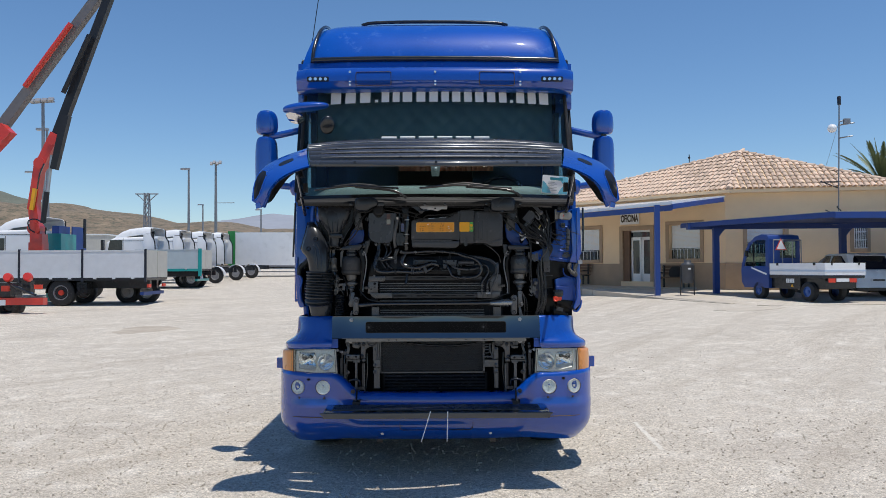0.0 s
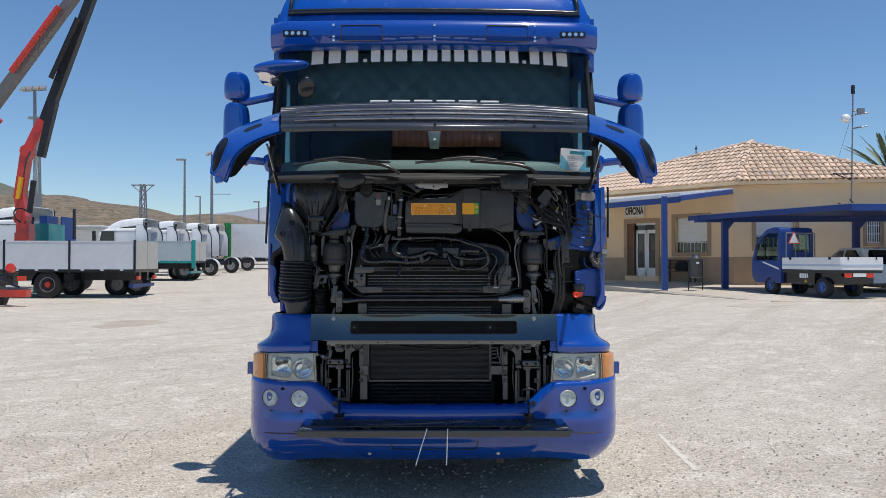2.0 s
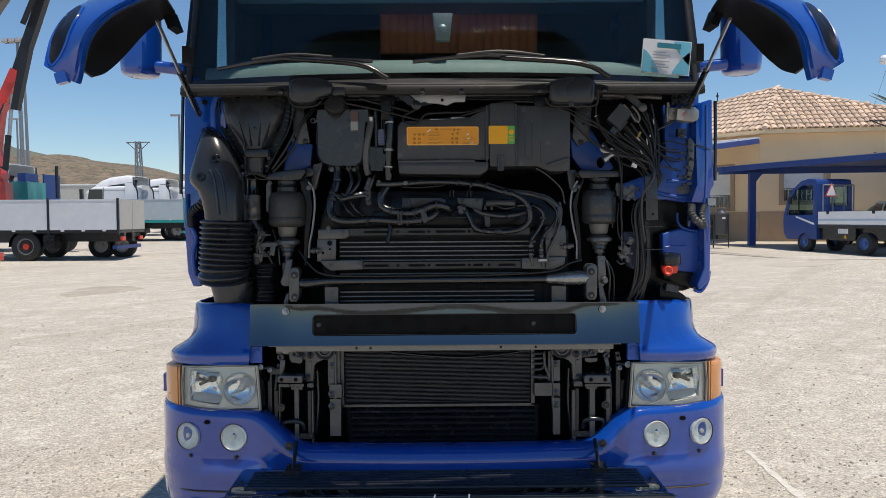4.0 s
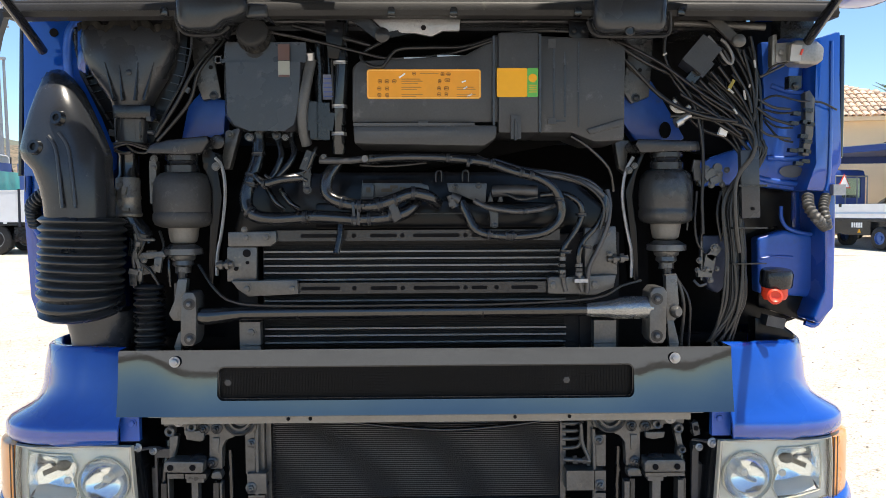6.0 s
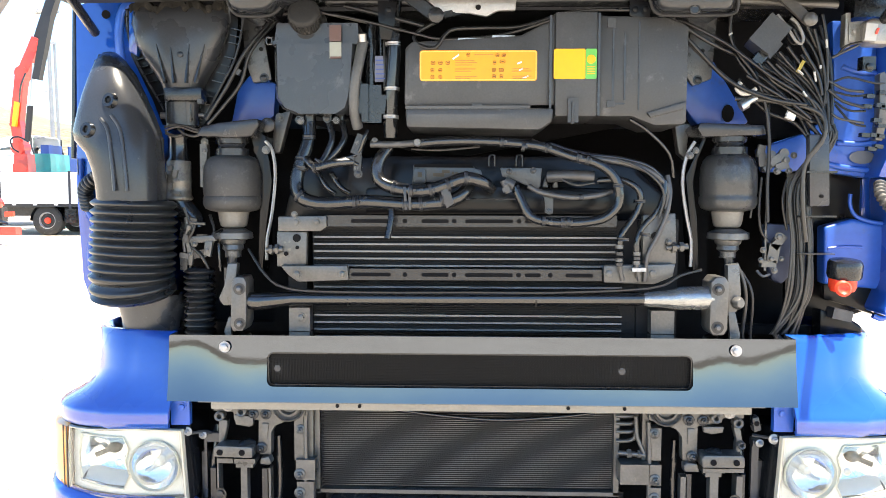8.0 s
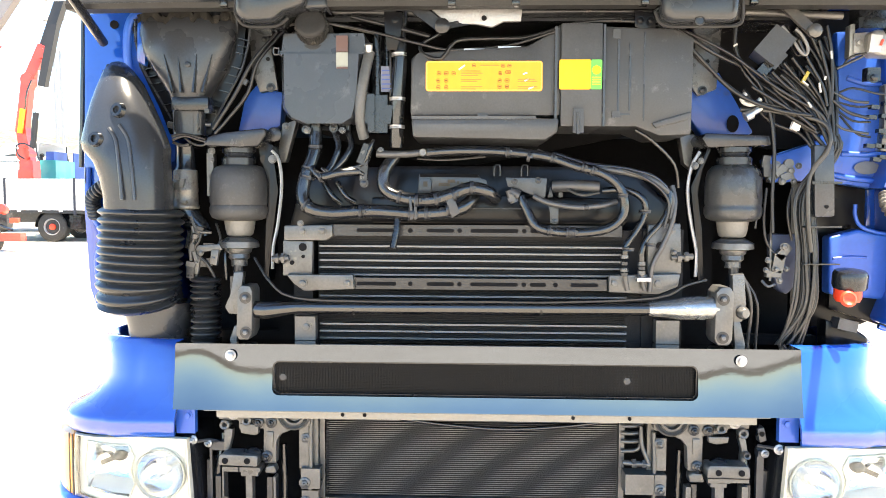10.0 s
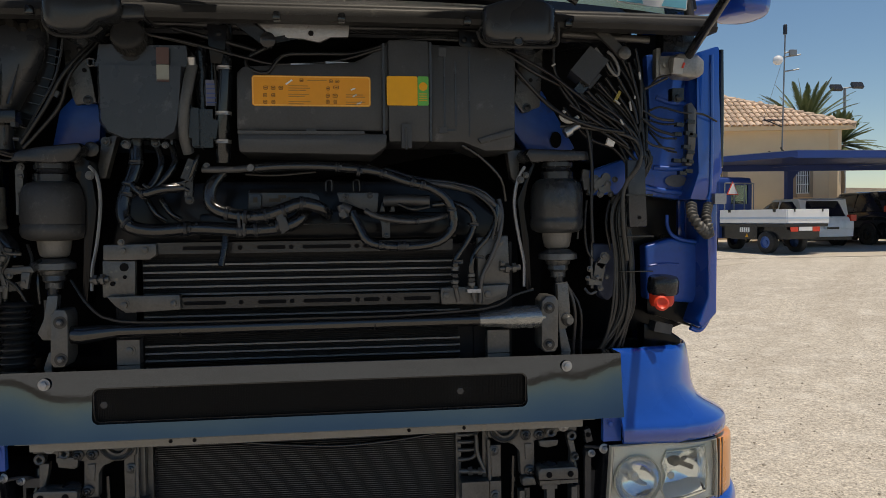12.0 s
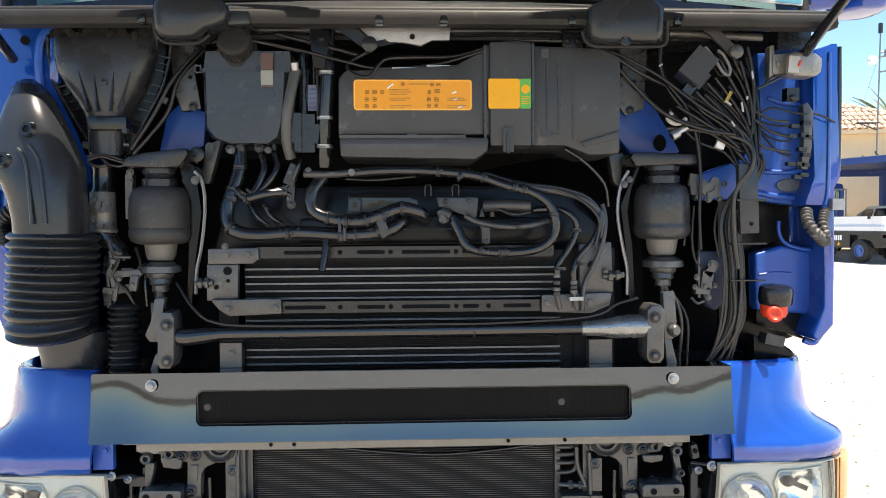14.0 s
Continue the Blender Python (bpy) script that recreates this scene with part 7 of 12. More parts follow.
part("cooler_plate", merge(prism([(0.355, 6.360, 1.443), (0.544, 6.360, 1.448), (0.538, 6.360, 1.414), (0.488, 6.360, 1.393), (0.355, 6.360, 1.397)], 6.355, 6.38, 0.004), bolt((0.368, 6.355, 1.422), 0.009), bolt((0.484, 6.355, 1.423), 0.010)), CAST, cooler)
part("cooler_plate", merge(prism([(0.460, 6.380, 1.578), (0.547, 6.380, 1.583), (0.552, 6.380, 1.447), (0.461, 6.380, 1.444)], 6.375, 6.40, 0.004)), CAST, cooler)
parts("plate_hole", [lathe([(0.011, 0), (0.011, 0.003)], (0.493, 6.373, 1.522), (0, -1, 0), 14), lathe([(0.006, 0), (0.006, 0.003)], (0.487, 6.373, 1.500), (0, -1, 0), 10)], VOID, cooler)
for a, b, s in (((-0.514, 6.370, 1.483), (-0.560, 6.370, 1.480), -1), ((0.522, 6.370, 1.491), (0.580, 6.370, 1.494), 1)):
    part("mount_stud", merge(rod(a, b, 0.008, 8), *[rod(Vector(a).lerp(Vector(b), f), Vector(a).lerp(Vector(b), f + 0.18), r, 6) for f, r in ((0.25, 0.015), (0.6, 0.014))]), CAST, cooler)
part("cooler_foot", merge(box((-0.499, 6.370, 1.257), (-0.442, 6.410, 1.322), 0.006), bolt((-0.467, 6.370, 1.294), 0.010)), CAST, cooler)
part("cooler_foot", merge(box((0.486, 6.370, 1.257), (0.548, 6.410, 1.320), 0.006)), CAST, cooler)

GLOSSBAR = mat("glossy black bar", (0.011, 0.011, 0.012), 0.12, 0.0, 0.3, 9, 0.04, 120, coat=0.6, dirt=(0.09, 0.085, 0.075), dirt_at=0.66)
SLEEVE = mat("silver sleeve", (0.30, 0.31, 0.315), 0.25, 0.75, 0.3, 22, 0.15, 150, dirt=(0.10, 0.095, 0.085), dirt_at=0.6)
# anti-roll bar across, with its clamps
bar = part("cab_roll_bar", sweep([Vector(p) for p in ((-0.613, 6.350, 1.344), (-0.575, 6.350, 1.341), (-0.537, 6.350, 1.345), (-0.484, 6.350, 1.350), (0.019, 6.350, 1.352), (0.465, 6.350, 1.354), (0.484, 6.350, 1.354), (0.542, 6.350, 1.355), (0.555, 6.350, 1.356), (0.635, 6.350, 1.359))], [0.0235, 0.0245, 0.0225, 0.0185, 0.0185, 0.0185, 0.0185, 0.0185, 0.0185, 0.0185], 20), GLOSSBAR, lorry, "glossy black cab roll bar")
part("bar_sleeve", sweep([Vector(p) for p in ((0.459, 6.349, 1.354), (0.471, 6.349, 1.354), (0.511, 6.349, 1.355), (0.542, 6.349, 1.355), (0.554, 6.349, 1.357), (0.638, 6.349, 1.359))], [0.0187, 0.020, 0.023, 0.028, 0.0315, 0.0315], 22), SLEEVE, bar, "bare steel sleeve")
part("bar_cable", tube([(-0.611, 6.380, 1.482), (-0.556, 6.340, 1.417), (-0.494, 6.330, 1.380), (-0.328, 6.330, 1.371), (0.019, 6.330, 1.372), (0.232, 6.330, 1.373), (0.476, 6.330, 1.387), (0.554, 6.340, 1.419), (0.614, 6.360, 1.432)], 0.004, 6), WIRE, bar)
parts("bar_tie", [lathe([(0.0185, -0.003), (0.0185, 0.003)], p, (1, 0, 0), 14) for p in ((-0.332, 6.350, 1.350), (0.016, 6.350, 1.352), (0.173, 6.350, 1.351))], WIRE, bar)
for pts, holes in (([(-0.643, 6.330, 1.395), (-0.631, 6.330, 1.411), (-0.609, 6.330, 1.410), (-0.602, 6.330, 1.395), (-0.604, 6.330, 1.286), (-0.613, 6.330, 1.265), (-0.640, 6.330, 1.265), (-0.646, 6.330, 1.280)], ((-0.620, 6.315, 1.379), (-0.620, 6.315, 1.285))), ([(0.629, 6.330, 1.402), (0.641, 6.330, 1.417), (0.665, 6.330, 1.417), (0.675, 6.330, 1.401), (0.673, 6.330, 1.278), (0.664, 6.330, 1.263), (0.636, 6.330, 1.263), (0.627, 6.330, 1.279)], ((0.647, 6.315, 1.385), (0.647, 6.315, 1.284)))):
    cl = part("bar_clamp", prism(pts, 6.318, 6.40, 0.003), CAST, lorry, "cast clamp of the roll bar")
    for h in holes:
        part("clamp_bolt", merge(lathe([(0.016, 0), (0.016, 0.004)], Vector(h) + Vector((0, 0.004, 0)), (0, -1, 0), 18), lathe([(0.010, 0), (0.010, 0.009), (0.006, 0.010), (0.006, 0.006)], h, (0, -1, 0), 6)), IRON, cl)
        part("bolt_centre", lathe([(0.0065, 0.004), (0.0065, 0.0095), (0.004, 0.0105)], h, (0, -1, 0), 12), FORGED, cl)
parts("bar_arm", [prism([(-0.679, 6.380, 1.328), (-0.691, 6.380, 1.347), (-0.675, 6.380, 1.382), (-0.664, 6.380, 1.444), (-0.637, 6.380, 1.444), (-0.644, 6.380, 1.390), (-0.651, 6.380, 1.328)], 6.36, 6.39, 0.005), prism([(0.683, 6.380, 1.446), (0.715, 6.380, 1.449), (0.722, 6.380, 1.367), (0.713, 6.380, 1.320), (0.688, 6.380, 1.313)], 6.36, 6.39, 0.005), lathe([(0.016, 0), (0.018, 0.01), (0.012, 0.02)], (0.708, 6.360, 1.345), (0.4, -1, 0), 16), prism([(0.688, 6.380, 1.320), (0.707, 6.380, 1.320), (0.727, 6.380, 1.238), (0.696, 6.380, 1.238)], 6.36, 6.375, 0.003), prism([(-0.664, 6.380, 1.297), (-0.652, 6.380, 1.297), (-0.659, 6.380, 1.247), (-0.681, 6.380, 1.247)], 6.36, 6.375, 0.003)], FORGED, lorry)

# cab air springs
DUSTY_DARK = mat("dusty black rubber", (0.039, 0.039, 0.0403), 0.55, 0.0, 0.3, 9, 0.1, 140, dirt=(0.117, 0.1144, 0.1105), dirt_at=0.56)
PALE_DUST = mat("pale dusty plastic", (0.16, 0.15, 0.135), 0.5, 0.0, 0.25, 14, 0.1, 140)
DUSTY = mat("dusty grey rubber", (0.036, 0.038, 0.041), 0.30, 0.0, 0.3, 9, 0.1, 140, dirt=(0.085, 0.086, 0.088), dirt_at=0.55)
for x, top, label, foot in ((-0.672, 1.758, "black rubber cab air spring", FORGED), (0.708, 1.762, "dusty grey rubber cab air spring", FORGED)):
    spring = part("air_spring", lathe([(q * (1.0 if x < 0 else 0.93), h) for q, h in ((0.050, 0.006), (0.062, 0.002), (0.074, -0.010), (0.080, -0.030), (0.082, -0.060), (0.082, -0.100), (0.0795, -0.106), (0.083, -0.112), (0.083, -0.128), (0.077, -0.141), (0.062, -0.148), (0.050, -0.150))], (x, 6.45, top - 0.025), (0, 0, 1), 32), DUSTY_DARK if x < 0 else DUSTY, lorry, label)
    part("spring_neck", lathe([(0.046, 0.028), (0.046, 0.015), (0.040, 0.012), (0.042, 0.004), (0.048, 0.0), (0.048, -0.022)], (x, 6.45, top), (0, 0, 1), 24), IRON, spring)
    part("spring_foot", merge(lathe([(0.044, 0), (0.040, -0.03), (0.036, -0.045), (0.028, -0.05)], (x, 6.45, top - 0.17), (0, 0, 1), 22)), PALE_DUST, spring, "pale dusty cone")
    part("spring_flange", merge(lathe([(0.034, 0.006), (0.044, 0.0), (0.055, -0.006), (0.056, -0.022), (0.036, -0.026), (0.034, -0.036), (0.028, -0.04), (0.030, -0.052), (0.022, -0.058), (0.022, -0.075)], (x, 6.44, top - 0.228), (0, 0, 1), 22)), foot, spring)
    part("damper_rod", merge(rod((x, 6.43, top - 0.30), (x, 6.43, top - 0.36), 0.014, 12), box((x - 0.016, 6.405, top - 0.42), (x + 0.016, 6.44, top - 0.33), 0.004)), IRON, spring)
part("spring_top_plate", prism([(-0.753, 6.420, 1.789), (-0.740, 6.420, 1.815), (-0.693, 6.420, 1.826), (-0.582, 6.420, 1.838), (-0.576, 6.420, 1.822), (-0.598, 6.420, 1.788), (-0.648, 6.420, 1.785)], 6.38, 6.52, 0.008), IRON, lorry)
part("spring_top_plate", prism([(0.615, 6.420, 1.827), (0.785, 6.420, 1.821), (0.792, 6.420, 1.793), (0.621, 6.420, 1.787), (0.605, 6.420, 1.812)], 6.40, 6.54, 0.008), IRON, lorry)
part("spring_tower", merge(prism([(-0.600, 6.500, 1.813), (-0.576, 6.500, 1.794), (-0.559, 6.500, 1.669), (-0.577, 6.500, 1.539), (-0.590, 6.500, 1.409), (-0.603, 6.500, 1.409), (-0.596, 6.500, 1.572), (-0.588, 6.500, 1.685), (-0.615, 6.500, 1.781)], 6.44, 6.52, 0.004), rod((-0.598, 6.440, 1.755), (-0.609, 6.480, 1.758), 0.012)), SHROUD, lorry, "black steel tower beside the air spring")
part("spring_tower", merge(prism([(0.634, 6.500, 1.792), (0.653, 6.500, 1.812), (0.621, 6.500, 1.731), (0.609, 6.500, 1.666), (0.623, 6.500, 1.568), (0.631, 6.500, 1.419), (0.615, 6.500, 1.420), (0.603, 6.500, 1.568), (0.589, 6.500, 1.682)], 6.44, 6.52, 0.004)), SHROUD, lorry, "black steel tower beside the air spring")
parts("tower_edge", [tube([(-0.575, 6.435, 1.780), (-0.556, 6.435, 1.754), (-0.548, 6.435, 1.683), (-0.560, 6.435, 1.573), (-0.573, 6.435, 1.510), (-0.576, 6.435, 1.447)], 0.005, 6), tube([(0.610, 6.435, 1.778), (0.588, 6.435, 1.736), (0.579, 6.435, 1.665), (0.593, 6.435, 1.569), (0.606, 6.435, 1.506), (0.606, 6.435, 1.434)], 0.005, 6)], ZINC, lorry)
part("spring_bracket", merge(box((-0.762, 6.440, 1.652), (-0.743, 6.470, 1.772), 0.003), bolt((-0.748, 6.440, 1.754), 0.006), bolt((-0.749, 6.440, 1.707), 0.006), bolt((-0.749, 6.440, 1.668), 0.006)), CAST, lorry)
parts("chassis_tower", [prism([(-0.566, 6.560, 1.859), (-0.521, 6.560, 1.876), (-0.556, 6.560, 1.752), (-0.583, 6.560, 1.752)], 6.52, 6.56, 0.004), prism([(0.576, 6.560, 1.833), (0.619, 6.560, 1.833), (0.610, 6.560, 1.733), (0.590, 6.560, 1.750)], 6.52, 6.56, 0.004)], CAST, lorry)
part("lever_arm", merge(beam_flat((0.797, 6.430, 1.699), (0.861, 6.440, 1.751), 0.018, 0.012), lathe([(0.013, 0), (0.013, 0.01)], (0.849, 6.435, 1.746), (0, -1, 0), 14), beam_flat((0.793, 6.440, 1.759), (0.801, 6.440, 1.696), 0.014, 0.01), bolt((0.816, 6.430, 1.740), 0.009)), CAST, lorry)

# levelling valve and brackets beside the loom
part("levelling_valve", merge(prism([(0.817, 6.480, 1.554), (0.899, 6.480, 1.551), (0.910, 6.480, 1.502), (0.902, 6.480, 1.420), (0.869, 6.480, 1.381), (0.840, 6.480, 1.396), (0.822, 6.480, 1.453)], 6.46, 6.50, 0.012)), mat("blue grey casting", (0.045, 0.055, 0.095), 0.45, 0.2, 0.2, 12), lorry)
part("valve_linkage", merge(obox((0.837, 6.420, 1.506), (0.045, 0.02, 0.022), (0, -50, 0), 0.004), obox((0.823, 6.420, 1.474), (0.03, 0.02, 0.05), (0, 10, 0), 0.004), obox((0.811, 6.420, 1.445), (0.04, 0.02, 0.018), (0, 0, 0), 0.003), bolt((0.836, 6.410, 1.519), 0.008), bolt((0.816, 6.410, 1.459), 0.006), rod((0.803, 6.420, 1.537), (0.804, 6.420, 1.426), 0.004, 6), tube([(0.782, 6.420, 1.426), (0.795, 6.410, 1.411), (0.814, 6.410, 1.417)], 0.004, 6)), CAST, lorry)
hose([(0.800, 6.420, 1.899), (0.801, 6.410, 1.789), (0.800, 6.410, 1.664), (0.803, 6.420, 1.537)], 0.0035, WIRE, "thin_cable")
hose([(0.788, 6.420, 1.680), (0.783, 6.420, 1.601), (0.790, 6.420, 1.537), (0.810, 6.420, 1.506)], 0.004, WIRE, "thin_cable")
hose([(0.719, 6.400, 1.447), (0.734, 6.380, 1.399), (0.741, 6.380, 1.344), (0.740, 6.400, 1.254)], 0.005, GREYWIRE, "thin_cable")
hose([(0.731, 6.400, 1.428), (0.757, 6.380, 1.367), (0.762, 6.400, 1.246)], 0.004, WIRE, "thin_cable")

# electrics on the east side
relay = part("relay_box", merge(obox((0.785, 6.40, 2.051), (0.088, 0.075, 0.066), (-6, -50, -4), 0.012), obox((0.799, 6.405, 2.015), (0.05, 0.05, 0.02), (-6, -50, -4), 0.004)), HB, lorry, "dusty black plastic relay box")
part("relay_plug", obox((0.760, 6.400, 1.993), (0.03, 0.04, 0.028), (0, -50, 0), 0.005), PLASTIC, relay)
LOCK = mat("worn alloy lock", (0.288, 0.282, 0.27), 0.36, 0.5, 0.25, 22, 0.12, 160, dirt=(0.12, 0.114, 0.102), dirt_at=0.6)
part("switch_bracket", merge(prism([(1.002, 6.440, 2.120), (1.016, 6.440, 2.123), (1.018, 6.440, 2.030), (1.001, 6.440, 2.033)], 6.43, 6.46, 0.004), prism([(1.009, 6.430, 2.096), (1.053, 6.430, 2.099), (1.055, 6.430, 2.040), (1.010, 6.430, 2.043)], 6.425, 6.44, 0.003), bolt((1.024, 6.424, 2.070), 0.008)), LOCK, lorry, "bare metal lock bracket")
part("lock_body", prism([(1.038, 6.410, 2.089), (1.056, 6.410, 2.101), (1.116, 6.410, 2.095), (1.135, 6.410, 2.080), (1.133, 6.410, 2.043), (1.115, 6.410, 2.030), (1.058, 6.410, 2.033), (1.040, 6.410, 2.046)], 6.395, 6.46, 0.010, 3), LOCK, lorry, "worn alloy lock body")
part("lock_striker", merge(obox((1.048, 6.390, 2.060), (0.03, 0.015, 0.045), (0, 6, 0), 0.004)), mat("light alloy", (0.45, 0.43, 0.40), 0.5, 0.5, 0.15, 20), lorry)
part("lock_mark", obox((1.062, 6.381, 2.062), (0.005, 0.006, 0.016), (0, 20, 0), 0.001), RED, lorry)
parts("lock_stop", [box((1.020, 6.420, 2.108), (1.114, 6.480, 2.169), 0.008), obox((1.067, 6.440, 1.987), (0.035, 0.03, 0.035), (0, 0, 0), 0.004), bolt((1.066, 6.425, 1.977), 0.010)], PLASTIC, lorry)
rail_v = part("connector_rail", merge(prism([(1.093, 6.440, 1.956), (1.106, 6.440, 1.964), (1.122, 6.440, 1.940), (1.119, 6.440, 1.838), (1.107, 6.440, 1.778), (1.088, 6.440, 1.781), (1.096, 6.440, 1.854)], 6.42, 6.45, 0.003)), CAST, lorry, "upright connector rail")
for x, y in ((1452, 164), (1448, 186), (1456, 190), (1444, 212), (1452, 222), (1440, 238), (1450, 240), (1436, 262), (1448, 258), (1430, 170), (1426, 188), (1424, 238)):
    part("connector", obox((-1.078 + x * 0.00152 - 0.026, 6.425, 2.158 - y * 0.00153), (0.022, 0.020, 0.011), (0, 6, 0), 0.002), PLASTIC, rail_v)
for pts in ([(0.982, 6.440, 1.939), (1.015, 6.430, 1.950), (1.078, 6.420, 1.933), (1.143, 6.430, 1.931), (1.199, 6.450, 1.912)], [(0.979, 6.440, 1.914), (1.026, 6.430, 1.900), (1.075, 6.420, 1.902)], [(0.976, 6.440, 1.893), (1.017, 6.430, 1.862), (1.060, 6.420, 1.858)], [(0.991, 6.450, 1.879), (1.031, 6.440, 1.830), (1.066, 6.430, 1.818)], [(0.987, 6.440, 2.008), (1.001, 6.420, 2.031), (1.039, 6.410, 2.040)]):
    hose(pts, 0.003, WIRE, "thin_cable")
PALE_SLEEVE = mat("pale sleeve", (0.42, 0.42, 0.41), 0.5)
PALEWIRE = mat("pale grey cable", (0.16, 0.16, 0.165), 0.4)
for pts, r in (([(0.539, 6.372, 2.093), (0.600, 6.372, 2.066), (0.669, 6.372, 2.029), (0.723, 6.372, 1.991), (0.784, 6.372, 1.946), (0.846, 6.372, 1.909), (0.900, 6.372, 1.879), (0.924, 6.372, 1.848)], 0.0045), ([(0.541, 6.380, 2.071), (0.588, 6.380, 2.015), (0.650, 6.380, 1.963), (0.712, 6.380, 1.918), (0.773, 6.380, 1.899), (0.834, 6.380, 1.887), (0.896, 6.380, 1.864)], 0.0035), ([(0.683, 6.388, 2.114), (0.684, 6.388, 2.047), (0.709, 6.388, 2.002), (0.747, 6.388, 1.956), (0.768, 6.388, 1.911), (0.784, 6.388, 1.858), (0.794, 6.388, 1.766), (0.792, 6.388, 1.659), (0.796, 6.388, 1.559)], 0.0050), ([(0.815, 6.396, 2.011), (0.854, 6.396, 1.968), (0.893, 6.396, 1.935), (0.917, 6.396, 1.897), (0.937, 6.396, 1.859)], 0.0040), ([(0.776, 6.372, 1.984), (0.815, 6.372, 1.946), (0.861, 6.372, 1.916), (0.895, 6.372, 1.879), (0.916, 6.372, 1.841)], 0.0045), ([(0.756, 6.380, 1.981), (0.795, 6.380, 1.933), (0.842, 6.380, 1.902), (0.889, 6.380, 1.860)], 0.0035), ([(0.921, 6.388, 2.107), (0.933, 6.388, 2.054), (0.939, 6.388, 1.994), (0.939, 6.388, 1.918), (0.930, 6.388, 1.858)], 0.0050), ([(0.874, 6.396, 2.101), (0.901, 6.396, 2.048), (0.927, 6.396, 1.995), (0.938, 6.396, 1.935)], 0.0040), ([(0.842, 6.372, 2.066), (0.874, 6.372, 2.006), (0.909, 6.372, 1.946), (0.922, 6.372, 1.894)], 0.0045), ([(0.946, 6.380, 1.993), (0.976, 6.380, 2.008), (1.014, 6.380, 2.026)], 0.0035), ([(0.902, 6.388, 2.069), (0.919, 6.388, 2.009), (0.933, 6.388, 1.949), (0.938, 6.388, 1.873)], 0.0050), ([(0.947, 6.396, 1.935), (0.994, 6.396, 1.912), (1.040, 6.396, 1.907)], 0.0040), ([(0.937, 6.372, 1.909), (0.976, 6.372, 1.879), (1.030, 6.372, 1.863)], 0.0045), ([(0.950, 6.380, 1.849), (0.973, 6.380, 1.834), (1.035, 6.380, 1.823)], 0.0035), ([(0.834, 6.388, 2.024), (0.874, 6.388, 1.971), (0.910, 6.388, 1.918), (0.930, 6.388, 1.873)], 0.0050), ([(0.808, 6.396, 1.980), (0.855, 6.396, 1.935), (0.890, 6.396, 1.892), (0.912, 6.396, 1.851)], 0.0040), ([(0.724, 6.372, 1.946), (0.785, 6.372, 1.909), (0.847, 6.372, 1.871), (0.894, 6.372, 1.833)], 0.0045)):
    hose(pts, r, GREYWIRE if r < 0.0042 else WIRE, "loom_wire", seg=7)
hose([(0.798, 6.370, 2.103), (0.823, 6.370, 2.073), (0.845, 6.370, 2.039), (0.862, 6.370, 2.028), (0.866, 6.370, 2.048), (0.850, 6.370, 2.080), (0.833, 6.370, 2.095)], 0.0042, PALEWIRE, "grey_cable")
parts("wire_sleeve", [obox((0.925, 6.364, 2.027), (0.0045, 0.0045, 0.021), (0, -8, 0), 0.0018), obox((0.898, 6.364, 1.942), (0.0045, 0.0045, 0.026), (0, -10, 0), 0.0018), obox((0.860, 6.364, 1.953), (0.0045, 0.0045, 0.019), (0, -52, 0), 0.0018), obox((0.873, 6.364, 1.897), (0.0045, 0.0045, 0.017), (0, -35, 0), 0.0018), obox((0.911, 6.364, 1.967), (0.0045, 0.0045, 0.009), (0, 10, 0), 0.0018), obox((0.676, 6.364, 2.053), (0.0045, 0.0045, 0.011), (0, 60, 0), 0.0018)], PALE_SLEEVE, lorry, "pale wire sleeve")
part("white_tie", tube([(0.713, 6.385, 1.930), (0.703, 6.385, 1.915), (0.717, 6.385, 1.902), (0.738, 6.385, 1.903), (0.753, 6.385, 1.915)], 0.0065, 8), PALE_SLEEVE, lorry, "white plastic cable loop")
# the loom
LOOM = (1316, 1321, 1326, 1331, 1336, 1341, 1346, 1351, 1355, 1319, 1328, 1338, 1348, 1353)
for k in range(14):
    dx = LOOM[k] * 0.00149 - 1.098
    part("loom_wire", tube([(0.79 + 0.02 * (k % 5), 6.44 - 0.006 * (k % 3), 2.04 - 0.011 * k), (0.87 + 0.012 * (k % 4), 6.41, 1.93 - 0.007 * k), (0.945 + 0.0022 * k, 6.40 - 0.004 * (k % 3), 1.80), (dx - 0.006, 6.395 + 0.006 * (k % 3), 1.66), (dx, 6.39 + 0.006 * (k % 3), 1.50), (dx - 0.01 + 0.004 * (k % 4), 6.39 + 0.005 * (k % 3), 1.36), (dx - 0.03 - 0.012 * (k % 4), 6.42, 1.24)], 0.0046 if k % 2 else 0.0040, 8), WIRE if k % 3 else GREYWIRE, lorry)
part("loom_cover", prism([(0.889, 6.370, 1.792), (0.942, 6.370, 1.792), (0.949, 6.370, 1.604), (0.896, 6.370, 1.601)], 6.365, 6.39, 0.005), PLASTIC_G, lorry, "black loom cover strip")
part("cover_hole", lathe([(0.005, 0), (0.005, 0.003)], (0.925, 6.364, 1.629), (0, -1, 0), 10), VOID, lorry)
hose([(0.705, 6.400, 1.889), (0.764, 6.390, 1.886), (0.854, 6.380, 1.871), (0.913, 6.370, 1.850), (0.928, 6.360, 1.815), (0.918, 6.360, 1.770), (0.877, 6.360, 1.709), (0.876, 6.360, 1.601), (0.891, 6.370, 1.508)], 0.006, GREYWIRE, "loom_pipe")
part("pipe_end", merge(rod((0.721, 6.390, 1.872), (0.756, 6.390, 1.892), 0.010), rod((0.715, 6.390, 1.867), (0.733, 6.390, 1.877), 0.014)), STEEL, lorry)
